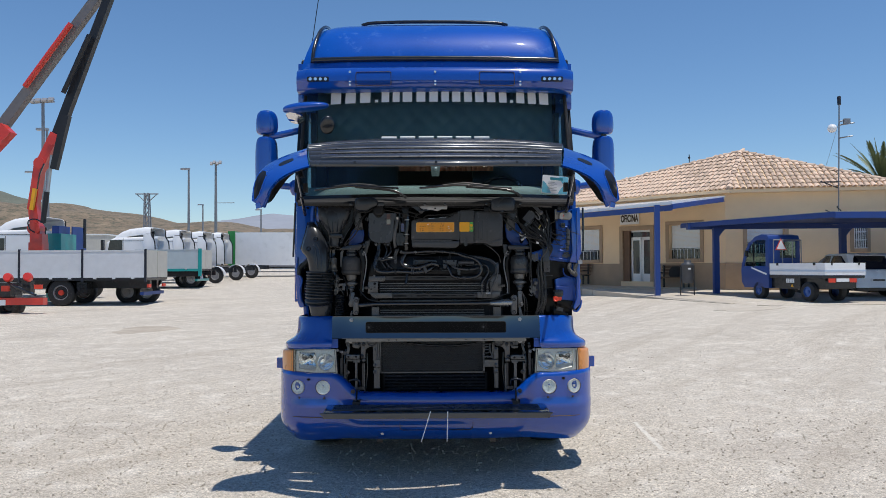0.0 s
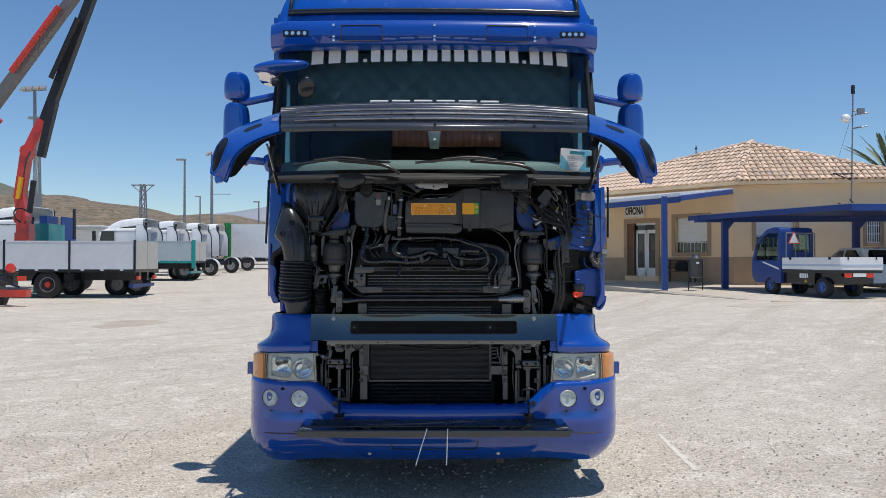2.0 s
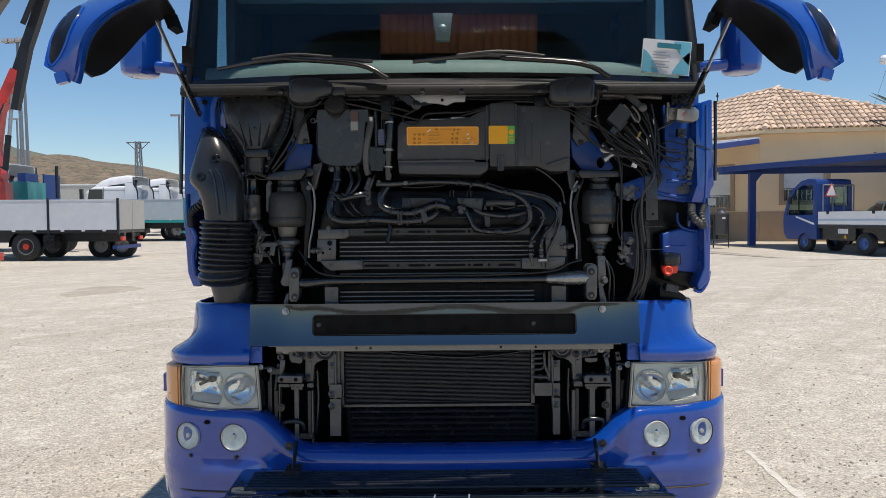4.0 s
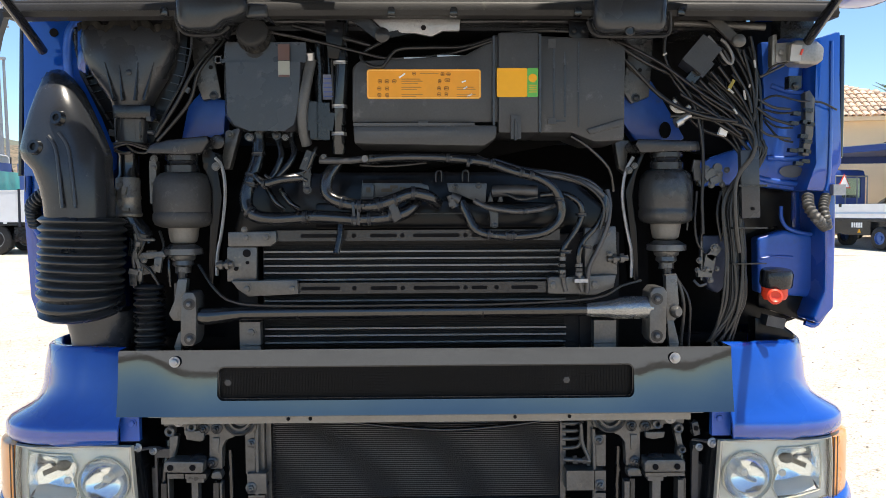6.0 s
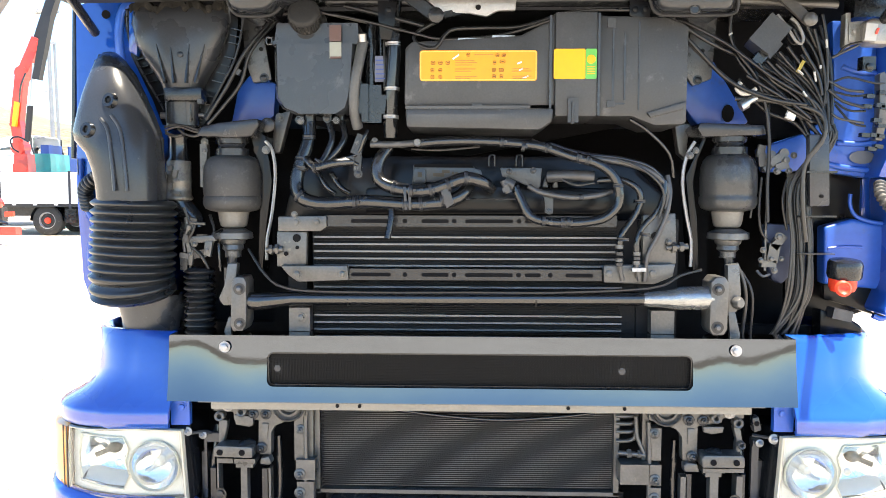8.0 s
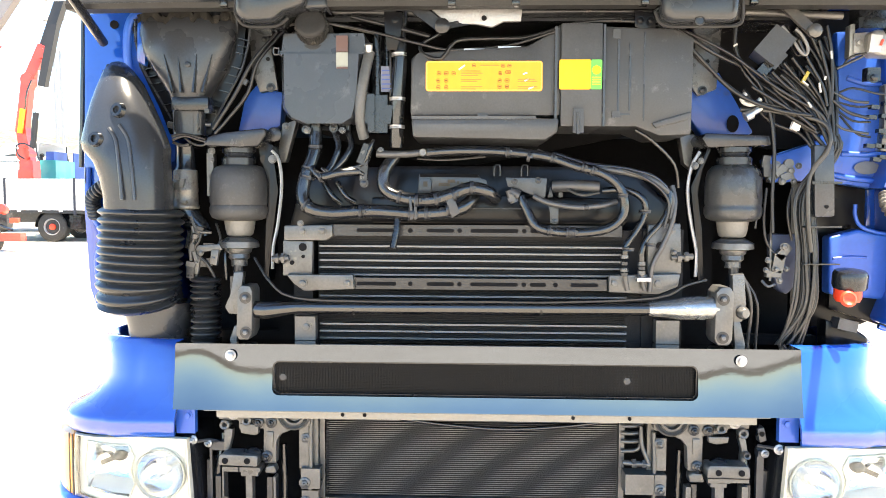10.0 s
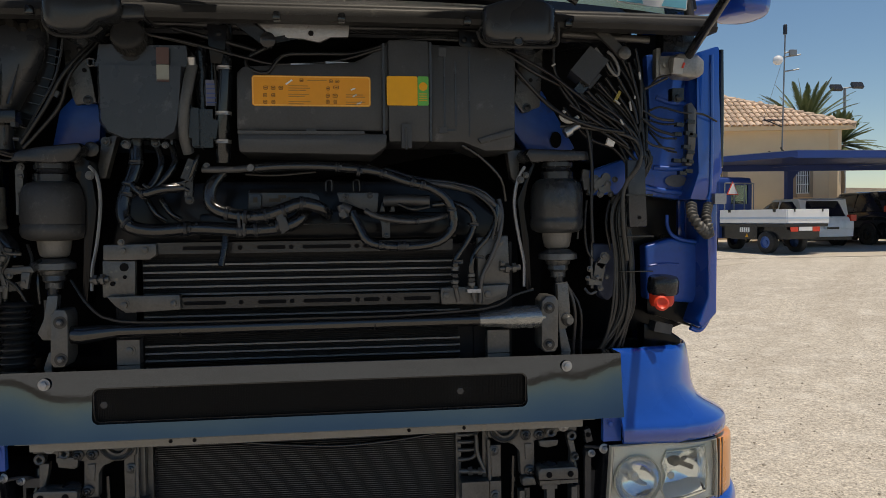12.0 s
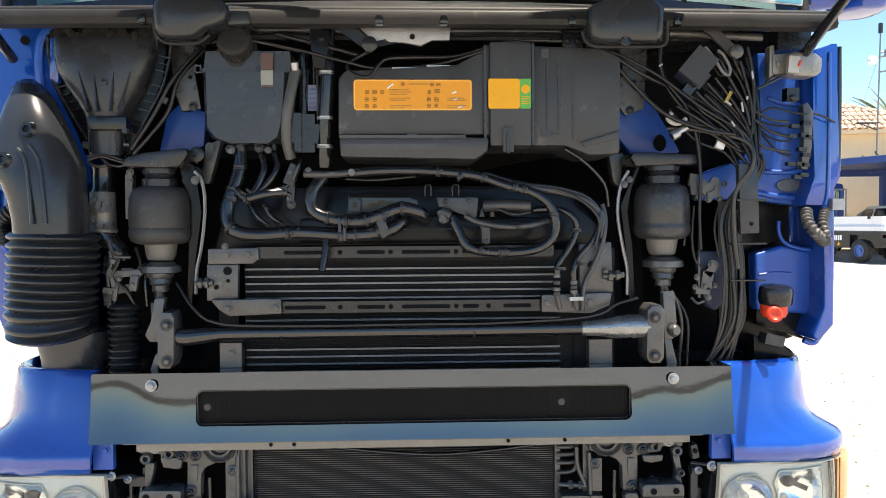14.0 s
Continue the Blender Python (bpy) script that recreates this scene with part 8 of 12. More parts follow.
for pts in ([(0.693, 6.420, 2.066), (0.712, 6.400, 1.989), (0.795, 6.390, 1.895), (0.902, 6.380, 1.825)], [(0.731, 6.410, 1.975), (0.798, 6.400, 1.927), (0.874, 6.390, 1.849), (0.926, 6.380, 1.783)], [(0.770, 6.410, 1.982), (0.837, 6.400, 1.935), (0.905, 6.390, 1.857), (0.934, 6.380, 1.794)], [(0.820, 6.420, 2.000), (0.876, 6.400, 1.942), (0.928, 6.390, 1.872), (0.943, 6.380, 1.802)], [(0.850, 6.420, 2.100), (0.906, 6.400, 2.019), (0.939, 6.390, 1.910), (0.946, 6.380, 1.802)], [(0.876, 6.440, 2.112), (0.938, 6.420, 2.038), (0.955, 6.400, 1.942), (0.952, 6.380, 1.817)], [(0.514, 6.360, 2.094), (0.584, 6.360, 2.019), (0.680, 6.370, 1.931), (0.788, 6.370, 1.885), (0.881, 6.370, 1.870)], [(0.525, 6.360, 2.093), (0.617, 6.370, 2.036), (0.704, 6.400, 2.004)], [(0.765, 6.440, 1.940), (0.858, 6.430, 1.884), (0.911, 6.400, 1.772), (0.917, 6.390, 1.679)], [(0.725, 6.440, 1.948), (0.795, 6.430, 1.861), (0.871, 6.420, 1.828), (0.911, 6.400, 1.772)], [(0.806, 6.430, 2.102), (0.866, 6.420, 2.077), (0.877, 6.400, 2.050), (0.853, 6.400, 2.032), (0.837, 6.410, 2.061)], [(0.937, 6.440, 2.089), (0.964, 6.430, 1.994), (0.968, 6.420, 1.883)], [(0.891, 6.440, 2.011), (0.936, 6.430, 1.947), (0.948, 6.410, 1.851)]):
    hose(pts, 0.0055, WIRE, "loom_wire", seg=7)
parts("white_connector", [obox((0.853, 6.400, 1.847), (0.022, 0.015, 0.026), (0, 20, 0), 0.003)], WHITE, lorry, "white plug connector")
part("wire_tag", merge(obox((0.868, 6.385, 1.972), (0.009, 0.005, 0.034), (0, 28, 0), 0.002)), mat("dull yellow tag", (0.34, 0.27, 0.05), 0.5), lorry, "dull yellow wire tag")
parts("loom_tie", [*[box(p, q, 0.003) for p, q in (((0.874, 6.370, 1.573), (0.970, 6.410, 1.578)), ((0.873, 6.370, 1.474), (0.969, 6.410, 1.477)), ((0.884, 6.360, 1.690), (0.963, 6.400, 1.696)))]], PLASTIC, lorry)
part("air_pipe", merge(rod((0.716, 6.420, 2.152), (0.975, 6.420, 2.140), 0.010), rod((0.731, 6.420, 2.167), (0.912, 6.420, 2.165), 0.008), beam_flat((0.799, 6.380, 2.167), (0.876, 6.360, 2.084), 0.026, 0.012), lathe([(0.018, 0), (0.018, 0.012), (0.01, 0.018)], (0.874, 6.355, 2.086), (0, -1, 0), 14)), CAST, lorry)
# brake fluid bottle with red lower half
bottle = part("fluid_bottle", lathe([(0.030, 0), (0.036, 0.012), (0.036, 0.045)], (1.015, 6.42, 1.37), (0, 0, 1), 22), RED, lorry, "red plastic fluid bottle")
part("bottle_cap", merge(lathe([(0.043, 0.0), (0.045, 0.006), (0.045, 0.038), (0.040, 0.048), (0.015, 0.052)], (1.018, 6.42, 1.408), (0, -0.15, 1), 12)), PLASTIC, bottle, "black cap")
part("bottle_ring", lathe([(0.018, 0), (0.022, 0.006), (0.016, 0.012), (0.008, 0.006)], (0.995, 6.375, 1.382), (-0.2, -1, 0.2), 18), RED, bottle)
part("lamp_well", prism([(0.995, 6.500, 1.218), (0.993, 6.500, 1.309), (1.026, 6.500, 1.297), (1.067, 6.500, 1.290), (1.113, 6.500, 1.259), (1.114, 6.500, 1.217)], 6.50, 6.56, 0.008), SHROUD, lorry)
part("well_valve", obox((1.041, 6.490, 1.297), (0.055, 0.05, 0.03), (0, 12, 0), 0.010), PLASTIC_G, lorry)

def flange_bolt(at, r):
    """A hexagon head with a broad flange and a stud end."""
    return merge(lathe([(r * 1.55, 0), (r * 1.6, 0.003), (r * 1.3, 0.005)], at, (0, -1, 0), 18), lathe([(r, 0.004), (r, 0.011), (r * 0.72, 0.013)], at, (0, -1, 0), 6), lathe([(r * 0.5, 0.012), (r * 0.45, 0.019), (r * 0.3, 0.020)], at, (0, -1, 0), 12))


# lower opening: condenser and castings
cond = part("condenser", box((-0.430, 6.452, 0.795), (0.412, 6.480, 1.045)), FIN, lorry, "black condenser core with fine fins")
parts("condenser_fin", [box((-0.424, 6.436, 0.803 + 0.00592 * k), (0.400, 6.454, 0.8048 + 0.00592 * k)) for k in range(40)], FINL, cond, "", 0)
parts("condenser_side", [box((-0.442, 6.425, 0.785), (-0.428, 6.47, 1.05), 0.003), box((0.402, 6.425, 0.785), (0.417, 6.47, 1.05), 0.003), box((-0.442, 6.425, 0.783), (0.417, 6.47, 0.794), 0.003)], CAST, cond)
part("condenser_edge", merge(*[rod((-0.425, 6.434, 0.803 + 0.01155 * k), (-0.418, 6.434, 0.803 + 0.01155 * k), 0.0035, 6) for k in range(20)]), FIN, cond)
part("condenser_pipe", tube([(-0.217, 6.420, 1.028), (-0.077, 6.410, 1.014), (0.082, 6.410, 1.004), (0.242, 6.420, 1.011), (0.346, 6.420, 1.024)], 0.006, 8), RUBBER, cond)
lower = part("lower_cooler", box((-0.42, 6.47, 0.60), (0.44, 6.50, 0.78)), FIN, lorry, "black lower cooler slats")
for k in range(6):
    part("slat", obox((0.01, 6.44, 0.765 - 0.026 * k), (0.82, 0.03, 0.010), (18, 0, 0), 0.002), IRON, lower)
cast = part("front_casting", merge(
    prism([(-0.712, 6.365, 1.062), (-0.713, 6.365, 1.033), (-0.657, 6.365, 1.030), (-0.656, 6.365, 1.006), (-0.587, 6.365, 1.008), (-0.589, 6.365, 0.930), (-0.585, 6.365, 0.911), (-0.553, 6.365, 0.911), (-0.551, 6.365, 0.974), (-0.540, 6.365, 0.993), (-0.497, 6.365, 1.011), (-0.458, 6.365, 1.018), (-0.454, 6.365, 1.061)], 6.365, 6.400, 0.004),
    prism([(-0.699, 6.370, 1.008), (-0.675, 6.370, 1.005), (-0.677, 6.370, 0.984), (-0.689, 6.370, 0.933), (-0.701, 6.370, 0.932)], 6.370, 6.395, 0.003),
    prism([(-0.652, 6.355, 1.025), (-0.598, 6.355, 1.022), (-0.600, 6.355, 0.996), (-0.611, 6.355, 0.992), (-0.648, 6.355, 0.998)], 6.355, 6.372, 0.003),
    prism([(-0.577, 6.360, 1.001), (-0.558, 6.360, 1.001), (-0.561, 6.360, 0.957), (-0.576, 6.360, 0.957)], 6.360, 6.368, 0.002),
    lathe([(0.0140, -0.02), (0.0140, 0.004), (0.0112, 0.006), (0.0070, 0.004), (0.0063, -0.016)], (-0.694, 6.360, 1.020), (0, -1, 0), 20), lathe([(0.0140, -0.02), (0.0140, 0.004), (0.0112, 0.006), (0.0070, 0.004), (0.0063, -0.016)], (-0.631, 6.352, 1.035), (0, -1, 0), 20),
    lathe([(0.046, -0.02), (0.046, 0.008), (0.041, 0.012), (0.038, 0.004), (0.033, 0.002), (0.031, 0.010), (0.025, 0.012), (0.022, -0.006), (0.016, -0.008), (0.014, 0.002), (0.001, 0.002)], (-0.500, 6.362, 1.054), (0, -1, 0), 30)), CAST, lorry, "dusty cast mounting bracket")
parts("casting_bolt", [flange_bolt((-0.601, 6.363, 1.026), 0.0095), flange_bolt((-0.565, 6.363, 1.027), 0.0095), flange_bolt((-0.578, 6.363, 0.931), 0.0095)], IRON, cast)
part("casting_nut", flange_bolt((-0.670, 6.363, 1.049), 0.0100), ZINC, cast)
block = part("tow_pin_block", merge(prism([(-0.703, 6.330, 0.939), (-0.694, 6.330, 0.946), (-0.599, 6.330, 0.943), (-0.594, 6.330, 0.938), (-0.597, 6.330, 0.912), (-0.702, 6.330, 0.915)], 6.330, 6.390, 0.006), box((-0.650, 6.345, 0.892), (-0.592, 6.390, 0.905), 0.005), box((-0.646, 6.345, 0.881), (-0.598, 6.380, 0.893), 0.004), box((-0.634, 6.350, 0.600), (-0.616, 6.380, 0.880), 0.004), box((-0.703, 6.360, 0.612), (-0.699, 6.400, 0.903), 0.003), box((-0.700, 6.350, 0.891), (-0.655, 6.390, 0.904), 0.003), prism([(-0.578, 6.350, 0.906), (-0.556, 6.350, 0.911), (-0.548, 6.350, 0.894), (-0.553, 6.350, 0.886), (-0.581, 6.350, 0.889)], 6.350, 6.385, 0.005), box((-0.562, 6.370, 0.607), (-0.556, 6.400, 0.871), 0.003)), CAST, lorry)
parts("pin_hole", [lathe([(0.0085, 0), (0.0085, 0.0015)], (-0.685, 6.329, 0.928), (0, -1, 0), 14), lathe([(0.0085, 0), (0.0085, 0.0015)], (-0.624, 6.329, 0.928), (0, -1, 0), 14)], VOID, block)
part("pin_head", lathe([(0.030, -0.014), (0.028, 0.004), (0.020, 0.014), (0.006, 0.018)], (-0.620, 6.370, 0.935), (0, -0.2, 1), 22), IRON, block)
strut_l = part("side_strut", merge(box((-0.492, 6.385, 0.891), (-0.466, 6.420, 1.013), 0.003), box((-0.459, 6.400, 0.870), (-0.443, 6.430, 1.050), 0.003), box((-0.485, 6.370, 0.839), (-0.432, 6.410, 0.896), 0.005), box((-0.484, 6.375, 0.669), (-0.437, 6.410, 0.832), 0.004), tube([(-0.459, 6.390, 1.042), (-0.460, 6.385, 0.971), (-0.459, 6.382, 0.876), (-0.464, 6.382, 0.779)], 0.006, 8)), CAST, lorry)
parts("strut_bolt", [flange_bolt((-0.474, 6.385, 0.978), 0.0090), flange_bolt((-0.474, 6.370, 0.856), 0.0100), flange_bolt((-0.475, 6.375, 0.801), 0.0100)], CAST, strut_l)
lampb = part("lamp_bracket", merge(box((-0.759, 6.400, 0.658), (-0.740, 6.440, 0.906), 0.004), box((-0.746, 6.385, 0.665), (-0.739, 6.400, 0.972), 0.002), box((-0.738, 6.380, 0.941), (-0.698, 6.410, 0.965), 0.004), box((-0.811, 6.430, 0.645), (-0.776, 6.460, 0.899), 0.006), tube([(-0.781, 6.360, 0.970), (-0.741, 6.370, 0.973), (-0.720, 6.390, 0.961)], 0.005, 6)), PLASTIC_G, lorry)
parts("bracket_screw", [flange_bolt((-0.778, 6.345, 0.981), 0.0080), flange_bolt((-0.744, 6.370, 0.964), 0.0070)], ZINC, lampb)
cast = part("front_casting", merge(
    prism([(0.481, 6.365, 1.059), (0.485, 6.365, 1.020), (0.525, 6.365, 1.010), (0.560, 6.365, 0.994), (0.574, 6.365, 0.975), (0.577, 6.365, 0.909), (0.617, 6.365, 0.908), (0.617, 6.365, 1.004), (0.681, 6.365, 1.015), (0.684, 6.365, 1.027), (0.740, 6.365, 1.027), (0.742, 6.365, 1.059)], 6.365, 6.400, 0.004),
    prism([(0.714, 6.370, 1.002), (0.733, 6.370, 0.999), (0.741, 6.370, 0.958), (0.732, 6.370, 0.932), (0.721, 6.370, 0.932), (0.724, 6.370, 0.966)], 6.370, 6.395, 0.003),
    prism([(0.628, 6.355, 1.007), (0.684, 6.355, 1.007), (0.681, 6.355, 0.991), (0.653, 6.355, 0.986), (0.630, 6.355, 0.991)], 6.355, 6.372, 0.003),
    prism([(0.588, 6.360, 0.999), (0.607, 6.360, 0.999), (0.607, 6.360, 0.955), (0.590, 6.360, 0.955)], 6.360, 6.368, 0.002),
    lathe([(0.0140, -0.02), (0.0140, 0.004), (0.0112, 0.006), (0.0070, 0.004), (0.0063, -0.016)], (0.723, 6.360, 1.016), (0, -1, 0), 20), lathe([(0.0140, -0.02), (0.0140, 0.004), (0.0112, 0.006), (0.0070, 0.004), (0.0063, -0.016)], (0.661, 6.352, 1.031), (0, -1, 0), 20), lathe([(0.0110, -0.02), (0.0110, 0.004), (0.0088, 0.006), (0.0055, 0.004), (0.0049, -0.016)], (0.734, 6.362, 0.955), (0, -1, 0), 20),
    lathe([(0.046, -0.02), (0.046, 0.008), (0.041, 0.012), (0.038, 0.004), (0.033, 0.002), (0.031, 0.010), (0.025, 0.012), (0.022, -0.006), (0.016, -0.008), (0.014, 0.002), (0.001, 0.002)], (0.529, 6.362, 1.052), (0, -1, 0), 30)), CAST, lorry, "dusty cast mounting bracket")
parts("casting_bolt", [flange_bolt((0.591, 6.363, 1.023), 0.0095), flange_bolt((0.630, 6.363, 1.022), 0.0095), flange_bolt((0.602, 6.363, 0.922), 0.0095)], IRON, cast)
part("casting_nut", flange_bolt((0.700, 6.363, 1.044), 0.0100), ZINC, cast)
block = part("tow_pin_block", merge(prism([(0.619, 6.330, 0.928), (0.628, 6.330, 0.936), (0.727, 6.330, 0.936), (0.735, 6.330, 0.928), (0.734, 6.330, 0.901), (0.621, 6.330, 0.901)], 6.330, 6.390, 0.006), box((0.627, 6.345, 0.883), (0.686, 6.390, 0.895), 0.005), box((0.634, 6.345, 0.872), (0.677, 6.380, 0.884), 0.004), box((0.648, 6.350, 0.597), (0.671, 6.380, 0.871), 0.004), box((0.723, 6.360, 0.608), (0.739, 6.400, 0.869), 0.003), box((0.688, 6.350, 0.883), (0.738, 6.390, 0.893), 0.003), prism([(0.577, 6.350, 0.901), (0.585, 6.350, 0.909), (0.613, 6.350, 0.906), (0.620, 6.350, 0.882), (0.579, 6.350, 0.882)], 6.350, 6.385, 0.005), box((0.575, 6.370, 0.604), (0.592, 6.400, 0.862), 0.003)), CAST, lorry)
parts("pin_hole", [lathe([(0.0085, 0), (0.0085, 0.0015)], (0.650, 6.329, 0.917), (0, -1, 0), 14), lathe([(0.0085, 0), (0.0085, 0.0015)], (0.711, 6.329, 0.917), (0, -1, 0), 14)], VOID, block)
part("pin_head", lathe([(0.030, -0.014), (0.028, 0.004), (0.020, 0.014), (0.006, 0.018)], (0.661, 6.370, 0.926), (0, -0.2, 1), 22), IRON, block)
strut_r = part("side_strut", merge(box((0.494, 6.385, 0.902), (0.524, 6.420, 0.992), 0.003), box((0.475, 6.400, 0.897), (0.492, 6.430, 1.029), 0.003), box((0.490, 6.370, 0.837), (0.522, 6.410, 0.894), 0.005), box((0.492, 6.375, 0.667), (0.523, 6.410, 0.828), 0.004), tube([(0.490, 6.390, 1.008), (0.492, 6.385, 0.921), (0.491, 6.382, 0.842), (0.493, 6.382, 0.777)], 0.006, 8)), CAST, lorry)
parts("strut_bolt", [flange_bolt((0.504, 6.385, 0.977), 0.0090), flange_bolt((0.505, 6.370, 0.853), 0.0100), flange_bolt((0.505, 6.375, 0.799), 0.0100)], CAST, strut_r)
receiver = part("receiver", box((0.410, 6.365, 0.840), (0.487, 6.420, 0.896), 0.006), CAST, lorry, "dusty metal valve box")
parts("receiver_pipe", [tube([(0.407, 6.420, 1.016), (0.441, 6.415, 1.017), (0.465, 6.420, 1.022)], 0.006, 8), tube([(0.407, 6.420, 0.995), (0.442, 6.415, 0.996), (0.465, 6.420, 1.001)], 0.006, 8), tube([(0.408, 6.420, 0.972), (0.442, 6.415, 0.973), (0.465, 6.420, 0.978)], 0.006, 8), tube([(0.408, 6.420, 0.944), (0.447, 6.415, 0.949), (0.460, 6.410, 0.970), (0.459, 6.410, 1.018)], 0.006, 8), tube([(0.457, 6.400, 1.021), (0.460, 6.395, 0.966), (0.479, 6.390, 0.920)], 0.006, 8)], CAST, receiver)
part("receiver_fitting", merge(rod((0.408, 6.400, 0.918), (0.482, 6.390, 0.916), 0.007, 10), rod((0.433, 6.397, 0.917), (0.445, 6.396, 0.918), 0.013, 6), rod((0.461, 6.394, 0.917), (0.471, 6.393, 0.917), 0.011, 6)), FORGED, receiver)
lampb = part("lamp_bracket", merge(prism([(0.760, 6.360, 1.030), (0.778, 6.360, 1.035), (0.787, 6.360, 0.997), (0.767, 6.360, 0.991)], 6.360, 6.390, 0.004), box((0.770, 6.385, 0.662), (0.789, 6.400, 0.969), 0.002), box((0.768, 6.370, 0.948), (0.793, 6.400, 0.965), 0.004), box((0.800, 6.420, 0.646), (0.860, 6.460, 0.893), 0.006), tube([(0.768, 6.380, 0.978), (0.793, 6.370, 0.977), (0.817, 6.360, 0.976)], 0.005, 6)), PLASTIC_G, lorry)
part("bracket_hole", lathe([(0.0070, 0), (0.0070, 0.0015)], (0.772, 6.359, 1.016), (0, -1, 0), 14), VOID, lampb)
parts("bracket_screw", [flange_bolt((0.813, 6.345, 0.979), 0.0090), flange_bolt((0.783, 6.365, 0.961), 0.0070)], ZINC, lampb)
for s in (-1, 1):
    def mx(px):
        return 0.012 + s * (px + 0.037)
    part("recovery_eye", merge(box((mx(0.70), 6.36, 0.66), (mx(0.53), 6.40, 0.685), 0.004), box((mx(0.70), 6.37, 0.68), (mx(0.685), 6.40, 0.87), 0.003), box((mx(0.555), 6.37, 0.68), (mx(0.54), 6.40, 0.87), 0.003), tube([(mx(0.66), 6.36, 0.70), (mx(0.65), 6.34, 0.74), (mx(0.58), 6.34, 0.74), (mx(0.57), 6.36, 0.70)], 0.010, 8), bolt((mx(0.61), 6.36, 0.67), 0.012), bolt((mx(0.67), 6.36, 0.80), 0.012)), IRON, lorry)
    parts("down_hose", [tube([(mx(0.69), 6.42, 0.98), (mx(0.70), 6.40, 0.85), (mx(0.68), 6.42, 0.70)], 0.012, 8), tube([(mx(0.52), 6.42, 0.95), (mx(0.515), 6.41, 0.8), (mx(0.53), 6.42, 0.66)], 0.010, 8)], RUBBER, lorry)
# added black sheets that stand in for the shade deep in the bay
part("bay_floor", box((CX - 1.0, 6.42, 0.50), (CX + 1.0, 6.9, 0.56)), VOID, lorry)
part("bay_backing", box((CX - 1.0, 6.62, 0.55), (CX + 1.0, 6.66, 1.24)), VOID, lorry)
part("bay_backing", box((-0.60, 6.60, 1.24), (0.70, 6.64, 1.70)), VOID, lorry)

# small clips, ties and loose leads
for p, ax, r in (((0.275, 6.315, 1.729), (1, 0, -0.3), 0.012), ((0.134, 6.322, 1.757), (1, 0, -0.2), 0.012), ((0.380, 6.315, 1.656), (0, 0, 1), 0.012), ((0.238, 6.318, 1.560), (1, 0, 0), 0.0125), ((0.253, 6.318, 1.560), (1, 0, 0), 0.0125), ((0.189, 6.322, 1.563), (1, 0, 0), 0.012), ((-0.311, 6.335, 1.611), (1, 0, 0), 0.0185), ((-0.179, 6.335, 1.606), (1, 0, 0), 0.0185), ((-0.170, 6.335, 1.606), (1, 0, 0), 0.0185), ((-0.078, 6.335, 1.617), (1, 0, 0.2), 0.0185), ((-0.160, 6.325, 1.642), (1, 0, 0), 0.0175), ((-0.062, 6.325, 1.657), (1, 0, 0.3), 0.0175), ((-0.460, 6.365, 1.703), (0.3, 0, 1), 0.018), ((-0.442, 6.385, 1.786), (0, 0, 1), 0.018), ((0.442, 6.335, 1.615), (0, 0, 1), 0.0145), ((0.396, 6.315, 1.516), (0, 0, 1), 0.0145), ((0.454, 6.320, 1.528), (0.2, 0, 1), 0.011)):
    clamp(p, ax, r, 0.009, IRON, lorry, "hose_clip")
for p, r in (((-0.464, 6.380, 1.831), 0.007), ((-0.367, 6.380, 1.831), 0.006), ((-0.260, 6.360, 1.775), 0.006), ((0.596, 6.430, 1.740), 0.007), ((0.612, 6.430, 1.753), 0.006), ((0.850, 6.420, 1.727), 0.008), ((0.829, 6.420, 1.698), 0.007), ((0.806, 6.420, 1.727), 0.006), ((0.860, 6.420, 1.698), 0.006), ((0.876, 6.430, 1.740), 0.006), ((-0.744, 6.430, 1.777), 0.007), ((-0.572, 6.430, 1.755), 0.008), ((-0.552, 6.510, 1.853), 0.008), ((-0.479, 6.360, 1.578), 0.006), ((0.523, 6.370, 1.564), 0.007), ((0.530, 6.370, 1.506), 0.006), ((0.468, 6.370, 1.463), 0.006), ((-0.768, 6.400, 1.494), 0.006), ((-0.732, 6.400, 1.478), 0.006), ((-0.781, 6.400, 1.466), 0.005), ((-0.722, 6.410, 1.500), 0.005), ((-0.700, 6.420, 1.511), 0.006), ((0.794, 6.410, 1.483), 0.006), ((0.788, 6.410, 1.456), 0.005), ((0.826, 6.410, 1.427), 0.006), ((0.845, 6.410, 1.459), 0.005)):
    part("small_bolt", bolt(p, r), CAST, lorry)
